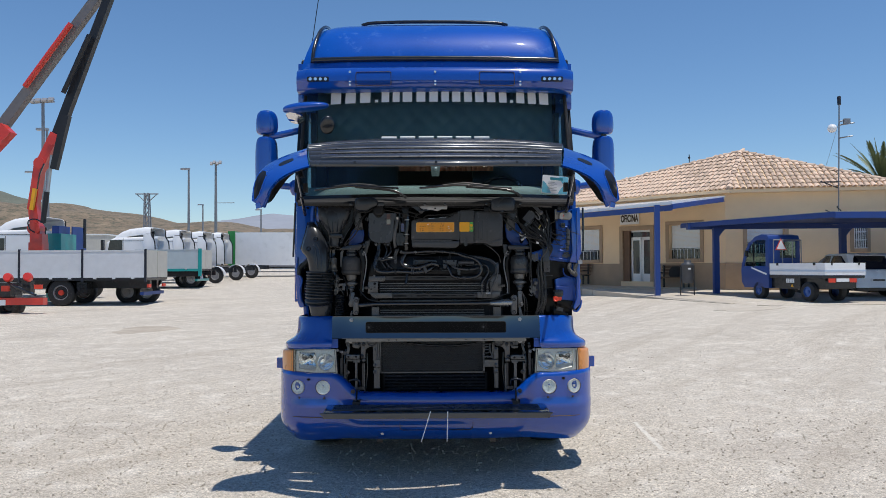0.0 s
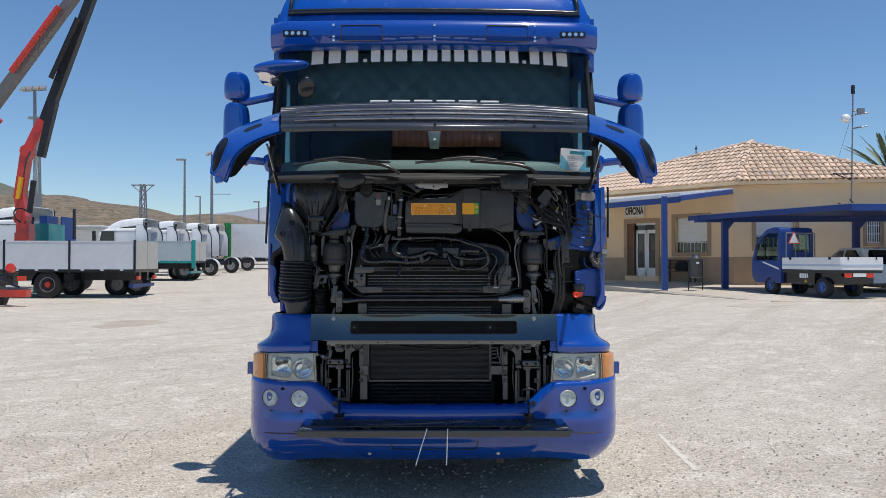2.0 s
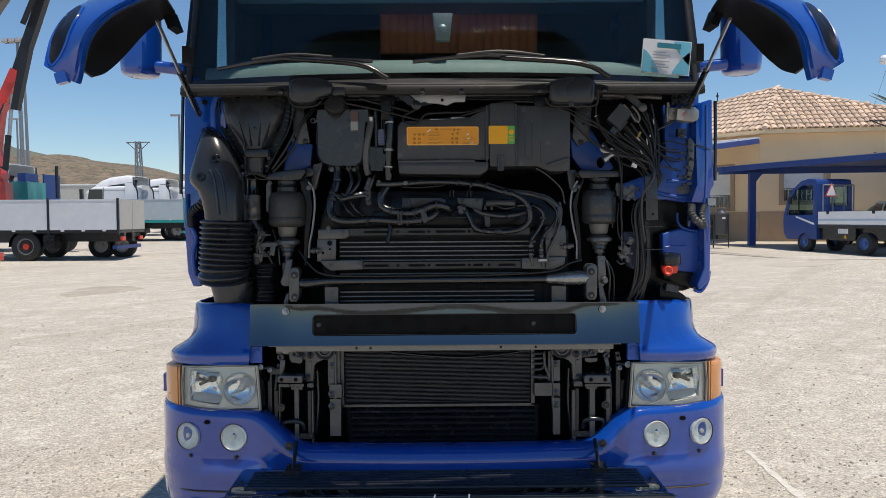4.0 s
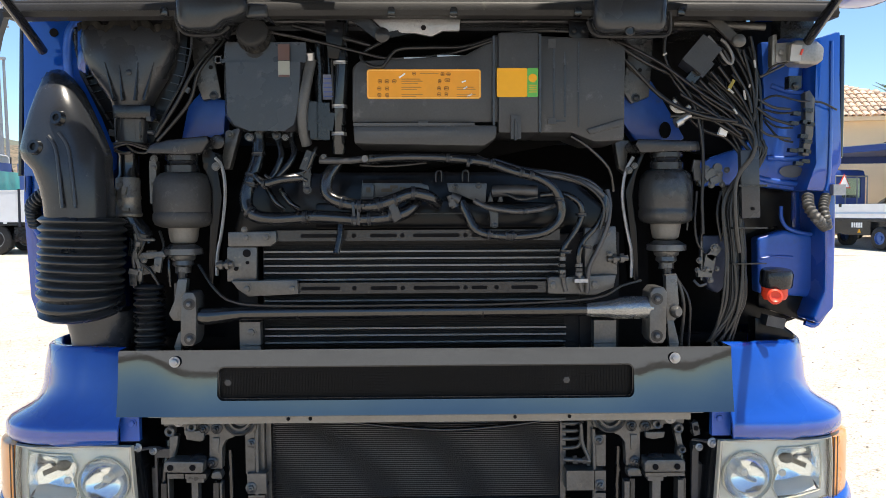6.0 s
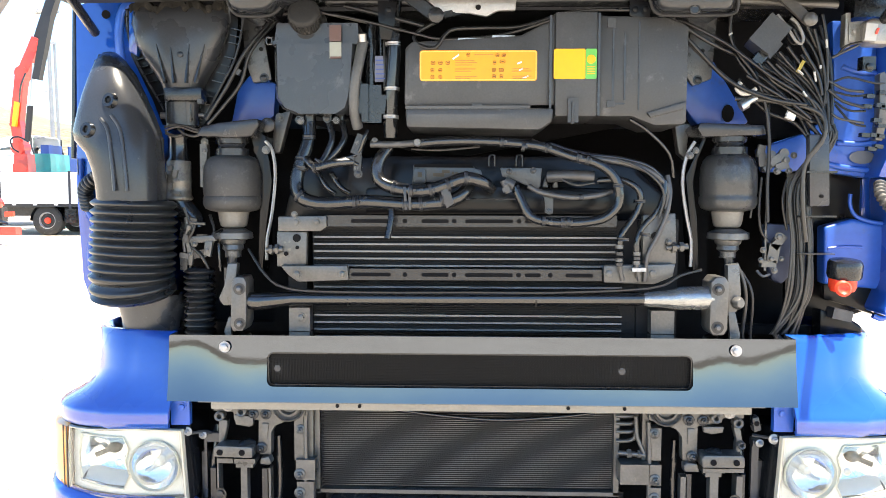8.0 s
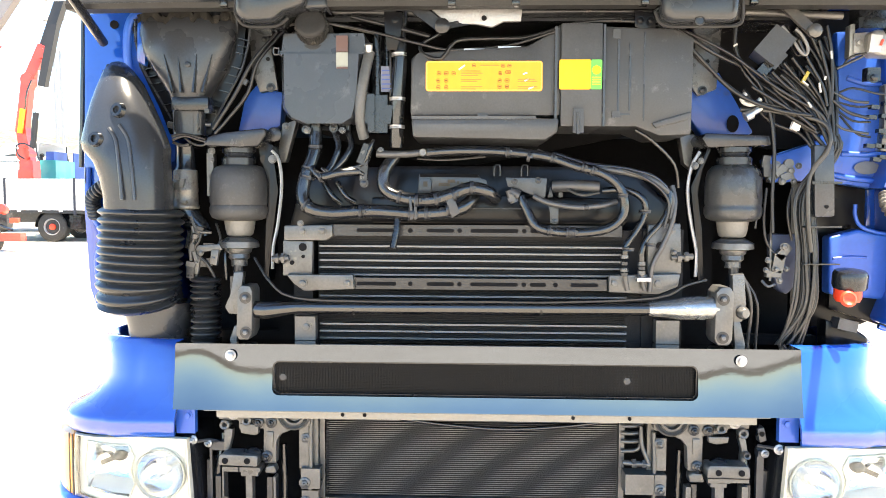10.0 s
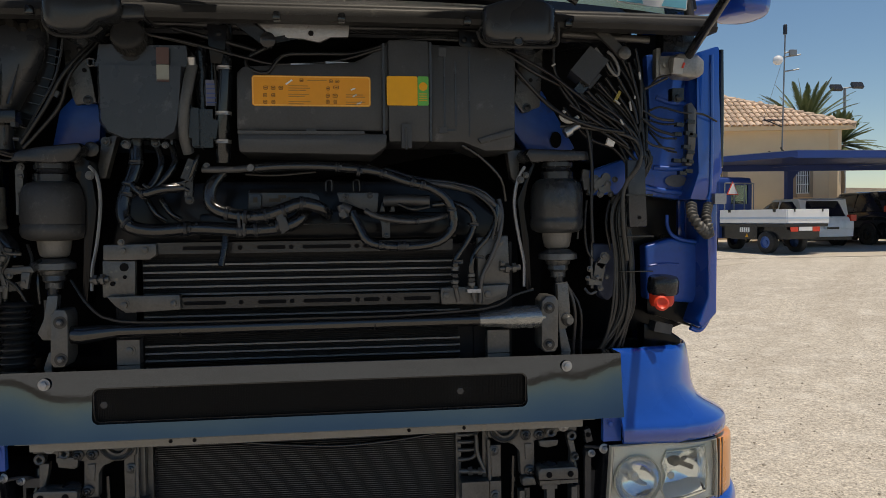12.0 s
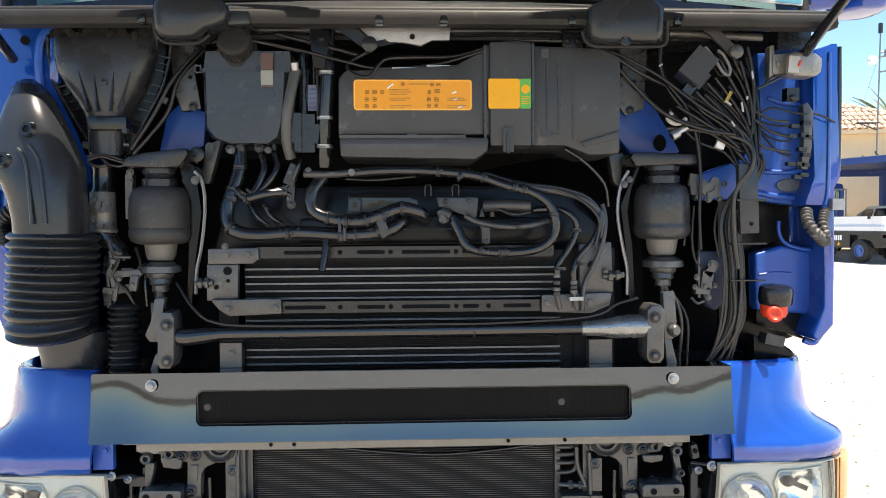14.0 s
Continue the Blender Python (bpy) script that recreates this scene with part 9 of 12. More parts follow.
for pts, r in (([(-0.262, 6.400, 2.046), (-0.266, 6.390, 1.987), (-0.260, 6.390, 1.934)], 0.005), ([(-0.234, 6.390, 2.092), (-0.237, 6.385, 2.031), (-0.235, 6.385, 1.956), (-0.239, 6.390, 1.896)], 0.004), ([(-0.345, 6.370, 1.727), (-0.304, 6.350, 1.741), (-0.286, 6.340, 1.782), (-0.278, 6.350, 1.801)], 0.005), ([(-0.419, 6.360, 1.727), (-0.387, 6.345, 1.708), (-0.342, 6.350, 1.726), (-0.306, 6.360, 1.711)], 0.006), ([(-0.162, 6.370, 1.754), (-0.086, 6.360, 1.750), (0.021, 6.360, 1.759)], 0.003), ([(0.243, 6.370, 1.672), (0.280, 6.360, 1.657), (0.326, 6.360, 1.664)], 0.004), ([(0.383, 6.335, 1.724), (0.435, 6.330, 1.705), (0.482, 6.330, 1.672), (0.504, 6.330, 1.633), (0.492, 6.330, 1.573)], 0.004), ([(-0.798, 6.420, 1.582), (-0.767, 6.400, 1.544), (-0.787, 6.400, 1.497), (-0.753, 6.400, 1.466), (-0.730, 6.410, 1.418)], 0.004), ([(-0.737, 6.440, 1.574), (-0.719, 6.420, 1.527), (-0.741, 6.410, 1.497)], 0.004), ([(-0.707, 6.440, 1.526), (-0.707, 6.420, 1.480), (-0.702, 6.420, 1.417)], 0.005), ([(0.755, 6.420, 1.727), (0.766, 6.420, 1.648), (0.761, 6.420, 1.569)], 0.003), ([(0.861, 6.430, 1.680), (0.846, 6.420, 1.616), (0.860, 6.420, 1.537)], 0.004), ([(0.417, 6.360, 1.831), (0.466, 6.370, 1.802), (0.532, 6.400, 1.742), (0.550, 6.420, 1.680)], 0.005), ([(-0.538, 6.390, 2.110), (-0.460, 6.370, 2.118), (-0.398, 6.360, 2.112), (-0.279, 6.360, 2.086)], 0.004)):
    hose(pts, r, GREYWIRE if r < 0.0041 else RUBBER, "thin_lead", seg=7)
part("chain_plate", merge(*[obox(p, (0.02, 0.012, 0.034), (0, a, 0), 0.005) for p, a in (((0.787, 6.430, 1.751), 10), ((0.789, 6.425, 1.727), -5), ((0.824, 6.425, 1.727), 50), ((0.841, 6.420, 1.711), 70))]), CAST, lorry)
part("sensor_bracket", merge(prism([(-0.806, 6.420, 1.512), (-0.716, 6.420, 1.518), (-0.707, 6.420, 1.502), (-0.794, 6.420, 1.493)], 6.40, 6.412, 0.002), prism([(-0.788, 6.420, 1.493), (-0.769, 6.420, 1.493), (-0.777, 6.420, 1.433), (-0.792, 6.420, 1.436)], 6.40, 6.41, 0.002), prism([(-0.738, 6.420, 1.502), (-0.716, 6.420, 1.502), (-0.723, 6.420, 1.458), (-0.742, 6.420, 1.464)], 6.395, 6.41, 0.002)), CAST, lorry)
part("frost_plug", lathe([(0.02, 0), (0.02, 0.01), (0.016, 0.012)], (-0.573, 6.460, 1.826), (0, -1, 0), 16), IRON, lorry)


# ---- yard behind, to the west: parked lorries, crane, poles, hills ----
def wheel(parent, at, r, w, hub, axis=(0, -1, 0)):
    t = part("tyre", lathe([(r * 0.55, -w / 2), (r * 0.9, -w / 2), (r * 0.98, -w * 0.42), (r, -w * 0.2), (r, w * 0.2), (r * 0.98, w * 0.42), (r * 0.9, w / 2), (r * 0.55, w / 2)], at, axis, 28, 1.0, False), TYRE, parent)
    part("rim", lathe([(r * 0.50, -w * 0.45), (r * 0.585, w * 0.49), (r * 0.52, w * 0.50), (r * 0.47, w * 0.30)], at, axis, 24, 1.0, False), ZINC if hub is RED else hub, t)
    part("rim_dish", lathe([(r * 0.475, w * 0.30), (r * 0.44, w * 0.12), (r * 0.3, w * 0.16), (r * 0.22, w * 0.3)], at, axis, 24), IRON if hub is RED else hub, t)
    part("hub", merge(lathe([(r * 0.22, w * 0.2), (r * 0.2, w * 0.46), (r * 0.08, w * 0.5)], at, axis, 16)), hub, t)
    return t


NAVY = mat("navy painted steel", (0.008, 0.010, 0.022), 0.45, 0.0, 0.2, 6)


def flatbed(at, length, boards, board_mat, rear_mat, hub, label, tail):
    """A drop-side lorry body: its near side at at, rear end to the east; x runs back from the rear."""
    X, Y, G = at
    f = thing("flatbed_lorry", at, label, "lorry", "parked lorries")
    n = boards
    pitch = length / n
    for k in range(n):
        b = part("drop_side", box((X - pitch * (k + 1) + 0.035, Y, G + 1.12), (X - pitch * k - 0.05, Y + 0.04, G + 2.20), 0.01), board_mat, f)
        part("board_rim", merge(*[box((X - pitch * (k + 1) + 0.06, Y - 0.012, G + z), (X - pitch * k - 0.06, Y - 0.001, G + z + 0.05), 0.004) for z in (1.12, 2.15)]), board_mat, b)
        part("drop_side", box((X - pitch * (k + 1) + 0.06, Y + 2.46, G + 1.12), (X - pitch * k - 0.06, Y + 2.5, G + 2.20), 0.01), board_mat, f)
        part("stake", box((X - pitch * k - 0.045, Y - 0.02, G + 0.95), (X - pitch * k + 0.03, Y + 0.06, G + 2.24), 0.01), NAVY, f, "dark blue side stake")
        for g in (0.2, 0.5, 0.8):
            part("board_latch", box((X - pitch * (k + g) - 0.06, Y - 0.03, G + 1.06), (X - pitch * (k + g) + 0.06, Y - 0.012, G + 1.15), 0.008), ALU, b)
    for y0, y1 in ((0.05, 1.22), (1.27, 2.45)):
        part("tail_board", box((X - 0.02, Y + y0, G + 1.12), (X + 0.03, Y + y1, G + 2.20), 0.01), rear_mat, f)
    part("deck", box((X - length, Y + 0.0, G + 1.0), (X, Y + 2.5, G + 1.11), 0.01), IRON, f)
    parts("chassis_rail", [box((X - length - 1.5, Y + 0.75, G + 0.68), (X - 0.1, Y + 0.95, G + 1.0)), box((X - length - 1.5, Y + 1.55, G + 0.68), (X - 0.1, Y + 1.75, G + 1.0))], IRON, f)
    part("under_run_bar", box((X - 0.25, Y + 0.1, G + 0.42), (X - 0.1, Y + 2.4, G + 0.55), 0.01), tail, f)
    for y in (0.3, 2.0):
        part("tail_lamp", box((X - 0.05, Y + y, G + 0.72), (X + 0.02, Y + y + 0.3, G + 0.86), 0.01), RED, f)
    part("tool_box", box((X - 2.75, Y + 0.15, G + 0.45), (X - 2.35, Y + 0.7, G + 0.95), 0.02), PLASTIC, f)
    part("mud_flap", box((X - 3.9 + 0.95, Y + 0.1, G + 0.2), (X - 3.9 + 0.97, Y + 0.5, G + 0.85)), PLASTIC, f)
    part("mudguard", loft([[(X - 3.35 + r * math.cos(a), Y + y, G + 0.52 + r * math.sin(a)) for a in [k * math.pi / 12 for k in range(13)]] for y, r in ((0.08, 0.60), (0.55, 0.60), (0.55, 0.57), (0.08, 0.57))], False, False), PLASTIC, f)
    wheel(f, (X - 3.35, Y + 0.25, G + 0.53), 0.53, 0.32, hub)
    wheel(f, (X - 3.35, Y + 2.25, G + 0.5), 0.5, 0.32, hub)
    wheel(f, (X - 1.5, Y + 2.2, G + 0.5), 0.5, 0.32, ZINC)
    wheel(f, (X - 0.7, Y + 2.2, G + 0.5), 0.5, 0.32, ZINC)
    return f


WEATHERED = mat("weathered drop sides", (0.52, 0.50, 0.45), 0.6, 0.1, 0.1, 3)
flatbed((-11.32, 31.0, height(-13, 31)), 7.4, 3, ALU, WEATHERED, RED, "flatbed lorry with pale aluminium drop sides", BLUE_STEEL)
teal_bed = flatbed((-13.1, 44.0, height(-13, 44)), 3.6, 1, mat("pale blue drop sides", (0.45, 0.52, 0.55), 0.5, 0.1, 0.08, 3), WEATHERED, ZINC, "teal flatbed lorry with pale drop sides", TEAL)
part("corner_post", box((-13.13, 43.96, height(-13, 44) + 0.7), (-12.95, 44.1, height(-13, 44) + 2.25), 0.01), TEAL, teal_bed, "teal corner post")
part("deck_edge", box((-16.7, 43.97, height(-13, 44) + 0.98), (-13.0, 44.02, height(-13, 44) + 1.12), 0.01), TEAL, teal_bed, "teal deck edge")


def tractor(at, label, hi=1.0, length=2.25):
    """A white tractor unit seen from its side; front to the west."""
    X, Y, G = at
    t = thing("tractor_unit", at, label, "lorry", "row of white tractor units")
    L, peak = length, 3.86 * hi
    prof = [(0.06, 1.0), (0.0, 1.5), (0.02, 2.1), (0.12, 2.6), (0.30, 3.0 * hi), (0.55, 3.16 * hi), (L, 3.22 * hi), (L, 1.0)]
    part("cab", prism([(X + a, 0, G + b) for a, b in prof], Y, Y + 2.45, 0.14, 4), WHITEPAINT, t)
    fair = [(0.42, 3.06 * hi), (0.62, 3.32 * hi), (0.95, 3.56 * hi), (1.40, 3.74 * hi), (L, peak), (L + 0.42, peak - 0.03)]
    part("roof_deflector", thick(loft([[(X + a, Y + y, G + b - drop) for a, b in fair] for y, drop in ((0.10, 0.45), (0.13, 0.14), (0.24, 0.02), (0.5, 0.0), (1.95, 0.0), (2.21, 0.02), (2.32, 0.14), (2.35, 0.45))], False, False), 0.04), WHITEPAINT, t, "white roof air deflector")
    for y in (0.0, 2.40):
        flap = part("side_fairing", prism([(X + L - 0.02, 0, G + 3.40 * hi), (X + L + 0.42, 0, G + 3.40 * hi), (X + L + 0.62, 0, G + 2.6), (X + L + 0.66, 0, G + 1.1), (X + L - 0.02, 0, G + 1.1)], Y + y, Y + y + 0.045, 0.015), WHITEPAINT, t)
        part("fairing_edge", tube([(X + L + 0.43, Y + y + 0.02, G + peak - 0.1), (X + L + 0.44, Y + y + 0.02, G + 3.3 * hi), (X + L + 0.63, Y + y + 0.02, G + 2.6), (X + L + 0.67, Y + y + 0.02, G + 1.1)], 0.035, 6, 0.2), IRON, flap)
    part("rear_wall", prism(rounded(X + L, X + L + 0.02, G + 1.0, G + 3.2 * hi, 0.005), Y + 0.1, Y + 2.35), ALU, t)
    parts("rear_panel", [box((X + L + 0.02, Y + 0.35 + 0.62 * k, G + 1.4), (X + L + 0.05, Y + 0.85 + 0.62 * k, G + 2.9 * hi), 0.01) for k in range(3)], WHITEPAINT, t)
    part("skirt", box((X + 0.05, Y - 0.015, G + 0.55), (X + length, Y + 0.1, G + 1.05), 0.02), ALU, t)
    part("door_line", merge(box((X + 0.18, Y - 0.006, G + 1.05), (X + 0.20, Y + 0.01, G + 2.1)), box((X + 1.08, Y - 0.006, G + 1.05), (X + 1.10, Y + 0.01, G + 2.85)), box((X + 0.4, Y - 0.006, G + 2.96 * hi), (X + length, Y + 0.01, G + 2.985 * hi))), IRON, t)
    part("mirror", box((X - 0.1, Y - 0.2, G + 2.05), (X + 0.05, Y - 0.02, G + 2.75), 0.03), PLASTIC, t)
    part("side_window", prism([(X + 0.22, 0, G + 2.1), (X + 0.34, 0, G + 2.75), (X + 1.05, 0, G + 2.75), (X + 1.05, 0, G + 2.1)], Y - 0.012, Y + 0.01, 0.0), BLACKPAINT, t)
    part("exhaust_stack", tube([(X + length + 0.35, Y + 0.5, G + 1.0), (X + length + 0.35, Y + 0.5, G + 3.0), (X + length + 0.42, Y + 0.5, G + 3.2)], 0.08, 10), IRON, t)
    part("air_line_rack", merge(*[tube([(X + length + 0.1, Y + 0.7 + 0.25 * k, G + 2.2), (X + length + 0.3, Y + 0.7 + 0.25 * k, G + 1.5), (X + length + 0.15, Y + 0.8 + 0.25 * k, G + 1.2)], 0.03, 6) for k in range(4)]), RUBBER, t)
    parts("chassis_rail", [box((X + 0.3, Y + 0.7, G + 0.7), (X + 5.9, Y + 0.85, G + 0.98)), box((X + 0.3, Y + 1.6, G + 0.7), (X + 5.9, Y + 1.75, G + 0.98))], IRON, t)
    parts("rear_step", [box((X + length + 0.05, Y + 0.10, G + 1.35 + 0.42 * k), (X + length + 0.40, Y + 0.34, G + 1.43 + 0.42 * k), 0.01) for k in range(5)], PLASTIC, t)
    part("fuel_tank", box((X + 1.7, Y + 0.1, G + 0.4), (X + 3.3, Y + 0.65, G + 0.95), 0.08), ZINC, t)
    for x in (0.95, 4.9):
        wheel(t, (X + x, Y + 0.25, G + 0.5), 0.5, 0.32, ZINC)
        part("mudguard", thick(loft([[(X + x + 0.6 * math.cos(a), Y + y, G + 0.52 + 0.6 * math.sin(a)) for a in [k * math.pi / 12 for k in range(13)]] for y in (0.05, 0.55)], False, False), 0.03), WHITEPAINT, t)
    return t


for px, y, hi in ((-18.8, 45.0, 0.91), (-18.93, 50.5, 0.905), (-18.74, 55.0, 0.90), (-18.58, 59.0, 0.90)):
    tractor((px, y, height(px, y)), "white tractor unit with roof fairing, parked in a row", hi)
tractor((-20.6, 36.0, height(-20, 36)), "white tractor unit behind the flatbed", 0.98)

trailer = thing("box_trailer", (-13.0, 62.0, height(-13, 62)), "white curtain-sided trailer with a green front edge", "trailer")
tz = height(-13, 62)
part("box_body", box((-15.6, 62, tz + 0.92), (-3.0, 64.5, tz + 3.5), 0.03), WHITEPAINT, trailer)
part("front_edge", box((-16.15, 61.9, tz + 0.9), (-15.62, 64.6, tz + 3.6), 0.02), GREEN_TARP, trailer, "green front corner")
part("side_rail", box((-15.6, 61.95, tz + 0.8), (-3.0, 62.02, tz + 0.91)), ZINC, trailer)
part("chassis_rail", box((-15.4, 62.6, tz + 0.6), (-3.2, 63.9, tz + 0.9)), IRON, trailer)
part("side_guard", merge(*[box((-14.6, 62.0, tz + z), (-9.5, 62.06, tz + z + 0.1)) for z in (0.35, 0.6)]), ZINC, trailer)
for k in range(3):
    wheel(trailer, (-8.0 + 1.3 * k, 62.3, tz + 0.5), 0.5, 0.35, ZINC)

far = thing("box_trailer", (-32.0, 76.0, height(-32, 76)), "pale box trailer parked far behind the crane", "trailer")
fz = height(-32, 76)
part("box_body", box((-37.0, 75.0, fz + 0.95), (-31.1, 77.5, fz + 3.7), 0.05), WEATHERED, far)
part("roof_rim", box((-37.05, 74.95, fz + 3.62), (-31.05, 77.55, fz + 3.74), 0.02), WHITEPAINT, far)
part("chassis_rail", box((-36.8, 75.6, fz + 0.3), (-31.3, 76.9, fz + 0.94)), IRON, far)
for k in range(2):
    wheel(far, (-33.0 + 1.2 * k, 75.3, fz + 0.5), 0.5, 0.35, ZINC)

# loader crane, its column behind the flatbed's front board
crane = thing("loader_crane", (-16.488, 33.000, 2.516), "red loader crane with black raised boom behind the flatbed", "crane")
def beam(a, b, wa, wb, w=0.02):
    """A tapered square boom from a to b."""
    a, b = Vector(a), Vector(b)
    d = (b - a).normalized()
    s = Vector((0, 1, 0))
    u = d.cross(s).normalized()
    return bev(loft([[p + s * q * i + u * q * j for i, j in ((-1, -1), (1, -1), (1, 1), (-1, 1))] for p, q in ((a, wa / 2), (b, wb / 2))]), w)


part("column", merge(beam((-16.485, 33.000, 2.232), (-16.493, 33.000, 3.107), 0.55, 0.5), beam((-16.514, 33.000, 2.870), (-16.716, 33.000, 4.410), 0.40, 0.36), beam((-16.737, 33.000, 4.125), (-16.448, 33.000, 6.117), 0.36, 0.36), beam((-16.493, 33.000, 5.832), (-15.775, 33.000, 7.305), 0.38, 0.40)), CRANE_RED, crane)
parts("knuckle", [lathe([(0.24, -0.24), (0.24, 0.24)], (-16.401, 33.000, 6.070), (0, 1, 0), 18), lathe([(0.2, -0.26), (0.2, 0.26)], (-15.867, 33.000, 7.020), (0, 1, 0), 18), lathe([(0.26, -0.24), (0.26, 0.24)], (-16.612, 33.000, 3.344), (0, 1, 0), 18)], CRANE_RED, crane)
part("slewing_base", box((-16.778, 32.700, 2.275), (-16.237, 33.300, 2.761), 0.05), CRANE_RED, crane)
part("boom", beam((-15.688, 32.600, 5.780), (-15.194, 32.600, 8.013), 0.26, 0.30), CRANE_GREY, crane, "black crane boom")
part("boom", beam((-15.845, 33.100, 7.155), (-13.520, 33.100, 13.561), 0.36, 0.32), CRANE_GREY, crane, "black crane boom")
part("boom_cylinder", rod((-15.389, 32.700, 8.978), (-14.329, 32.700, 11.418), 0.10), CRANE_GREY, crane)
part("ram", rod((-16.051, 32.700, 4.383), (-15.835, 32.700, 6.382), 0.07), STEEL, crane)
part("ram_cylinder", rod((-16.184, 32.700, 3.562), (-16.032, 32.700, 4.853), 0.11), CRANE_GREY, crane)
part("jib", beam((-19.783, 33.400, 5.602), (-13.645, 33.400, 14.107), 0.42, 0.36), mat("grey boom paint", (0.16, 0.15, 0.15), 0.45, 0.2), crane, "grey jib boom")
part("jib_ram", rod((-17.137, 33.000, 9.309), (-15.222, 33.000, 11.987), 0.12), CRANE_RED, crane)
part("jib_head", beam((-19.083, 33.000, 6.194), (-17.780, 33.000, 7.546), 0.60, 0.55), CRANE_RED, crane)
part("label_strip", beam((-16.655, 32.700, 4.103), (-16.523, 32.700, 4.995), 0.14, 0.14, 0.0), YELLOW, crane, "yellow lettering strip")
parts("hose_loop", [tube([(-16.456, 32.600, 3.160), (-16.638, 32.500, 3.319), (-16.687, 32.500, 3.622), (-16.461, 32.600, 3.721), (-16.088, 32.600, 3.532)], 0.03, 6, 0.1), tube([(-16.060, 32.500, 6.002), (-16.191, 32.400, 5.523), (-16.329, 32.500, 4.951)], 0.03, 6, 0.1)], RUBBER, crane)

teal_box = thing("teal_compressor", (-16.279, 34.500, 2.527), "teal machine housing behind the drop sides", "machine")
part("housing", box((-16.664, 34.000, 1.519), ((-16.028, 35.400, 3.183)[0], 35.4, height(-15, 34.6) - 0.02), 0.04), TEAL, teal_box)
part("housing_top", box((-16.662, 33.980, 2.395), (-16.037, 35.420, 3.184), 0.04), TEAL, teal_box)
part("hood", box((-16.532, 34.200, 3.134), (-16.216, 35.200, 3.528), 0.08), BLUE_STEEL, teal_box, "dark blue hood")
blue_cab = thing("blue_lorry_body", (-17.010, 38.000, 2.478), "dark blue lorry cab side behind the flatbed", "lorry")
part("side", box((-17.436, 38.000, 1.555), (-17.380, 39.500, 3.700), 0.05), BLUE_STEEL, blue_cab)
part("exhaust_stack", rod((-16.750, 37.900, 2.638), (-16.760, 37.900, 4.052), 0.07), IRON, blue_cab)

rig = thing("red_vehicle_rear", (-13.9, 26.6, height(-14, 26)), "rear end of a red vehicle with hoses", "vehicle")
part("bumper_bar", box((-17.459, 26.400, 0.452), (-13.041, 26.700, 0.686), 0.03), CRANE_RED, rig)
part("frame", merge(box((-17.661, 26.700, 0.705), (-14.296, 27.500, 1.191), 0.02), box((-13.877, 26.700, 0.823), (-13.615, 27.000, 1.256), 0.02)), IRON, rig)
for p in ((-14.248, 26.500, 1.361), (-13.590, 26.500, 1.377)):
    part("red_drum", lathe([(0.14, -0.1), (0.15, 0.1), (0.12, 0.2)], p, (0.3, -1, 0.2), 18), CRANE_RED, rig)
part("hose", merge(*[tube([Vector(p) + Vector((0.1 * k, 0, -0.04 * k)) for p in ((-14.266, 26.500, 1.210), (-13.970, 26.300, 1.099), (-13.782, 26.300, 0.986), (-13.623, 26.500, 0.904))], 0.035, 6, 0.1) for k in range(4)]), RUBBER, rig)
parts("tail_lamp", [box((-14.434, 26.400, 0.910), (-14.189, 26.500, 1.096), 0.01), box((-13.347, 26.400, 0.982), (-13.098, 26.500, 1.129), 0.01)], RED, rig)
part("plate", box((-14.552, 26.350, 0.442), (-14.270, 26.380, 0.628)), ALU, rig)
wheel(rig, (-14.519, 27.200, 0.421), 0.42, 0.4, IRON)


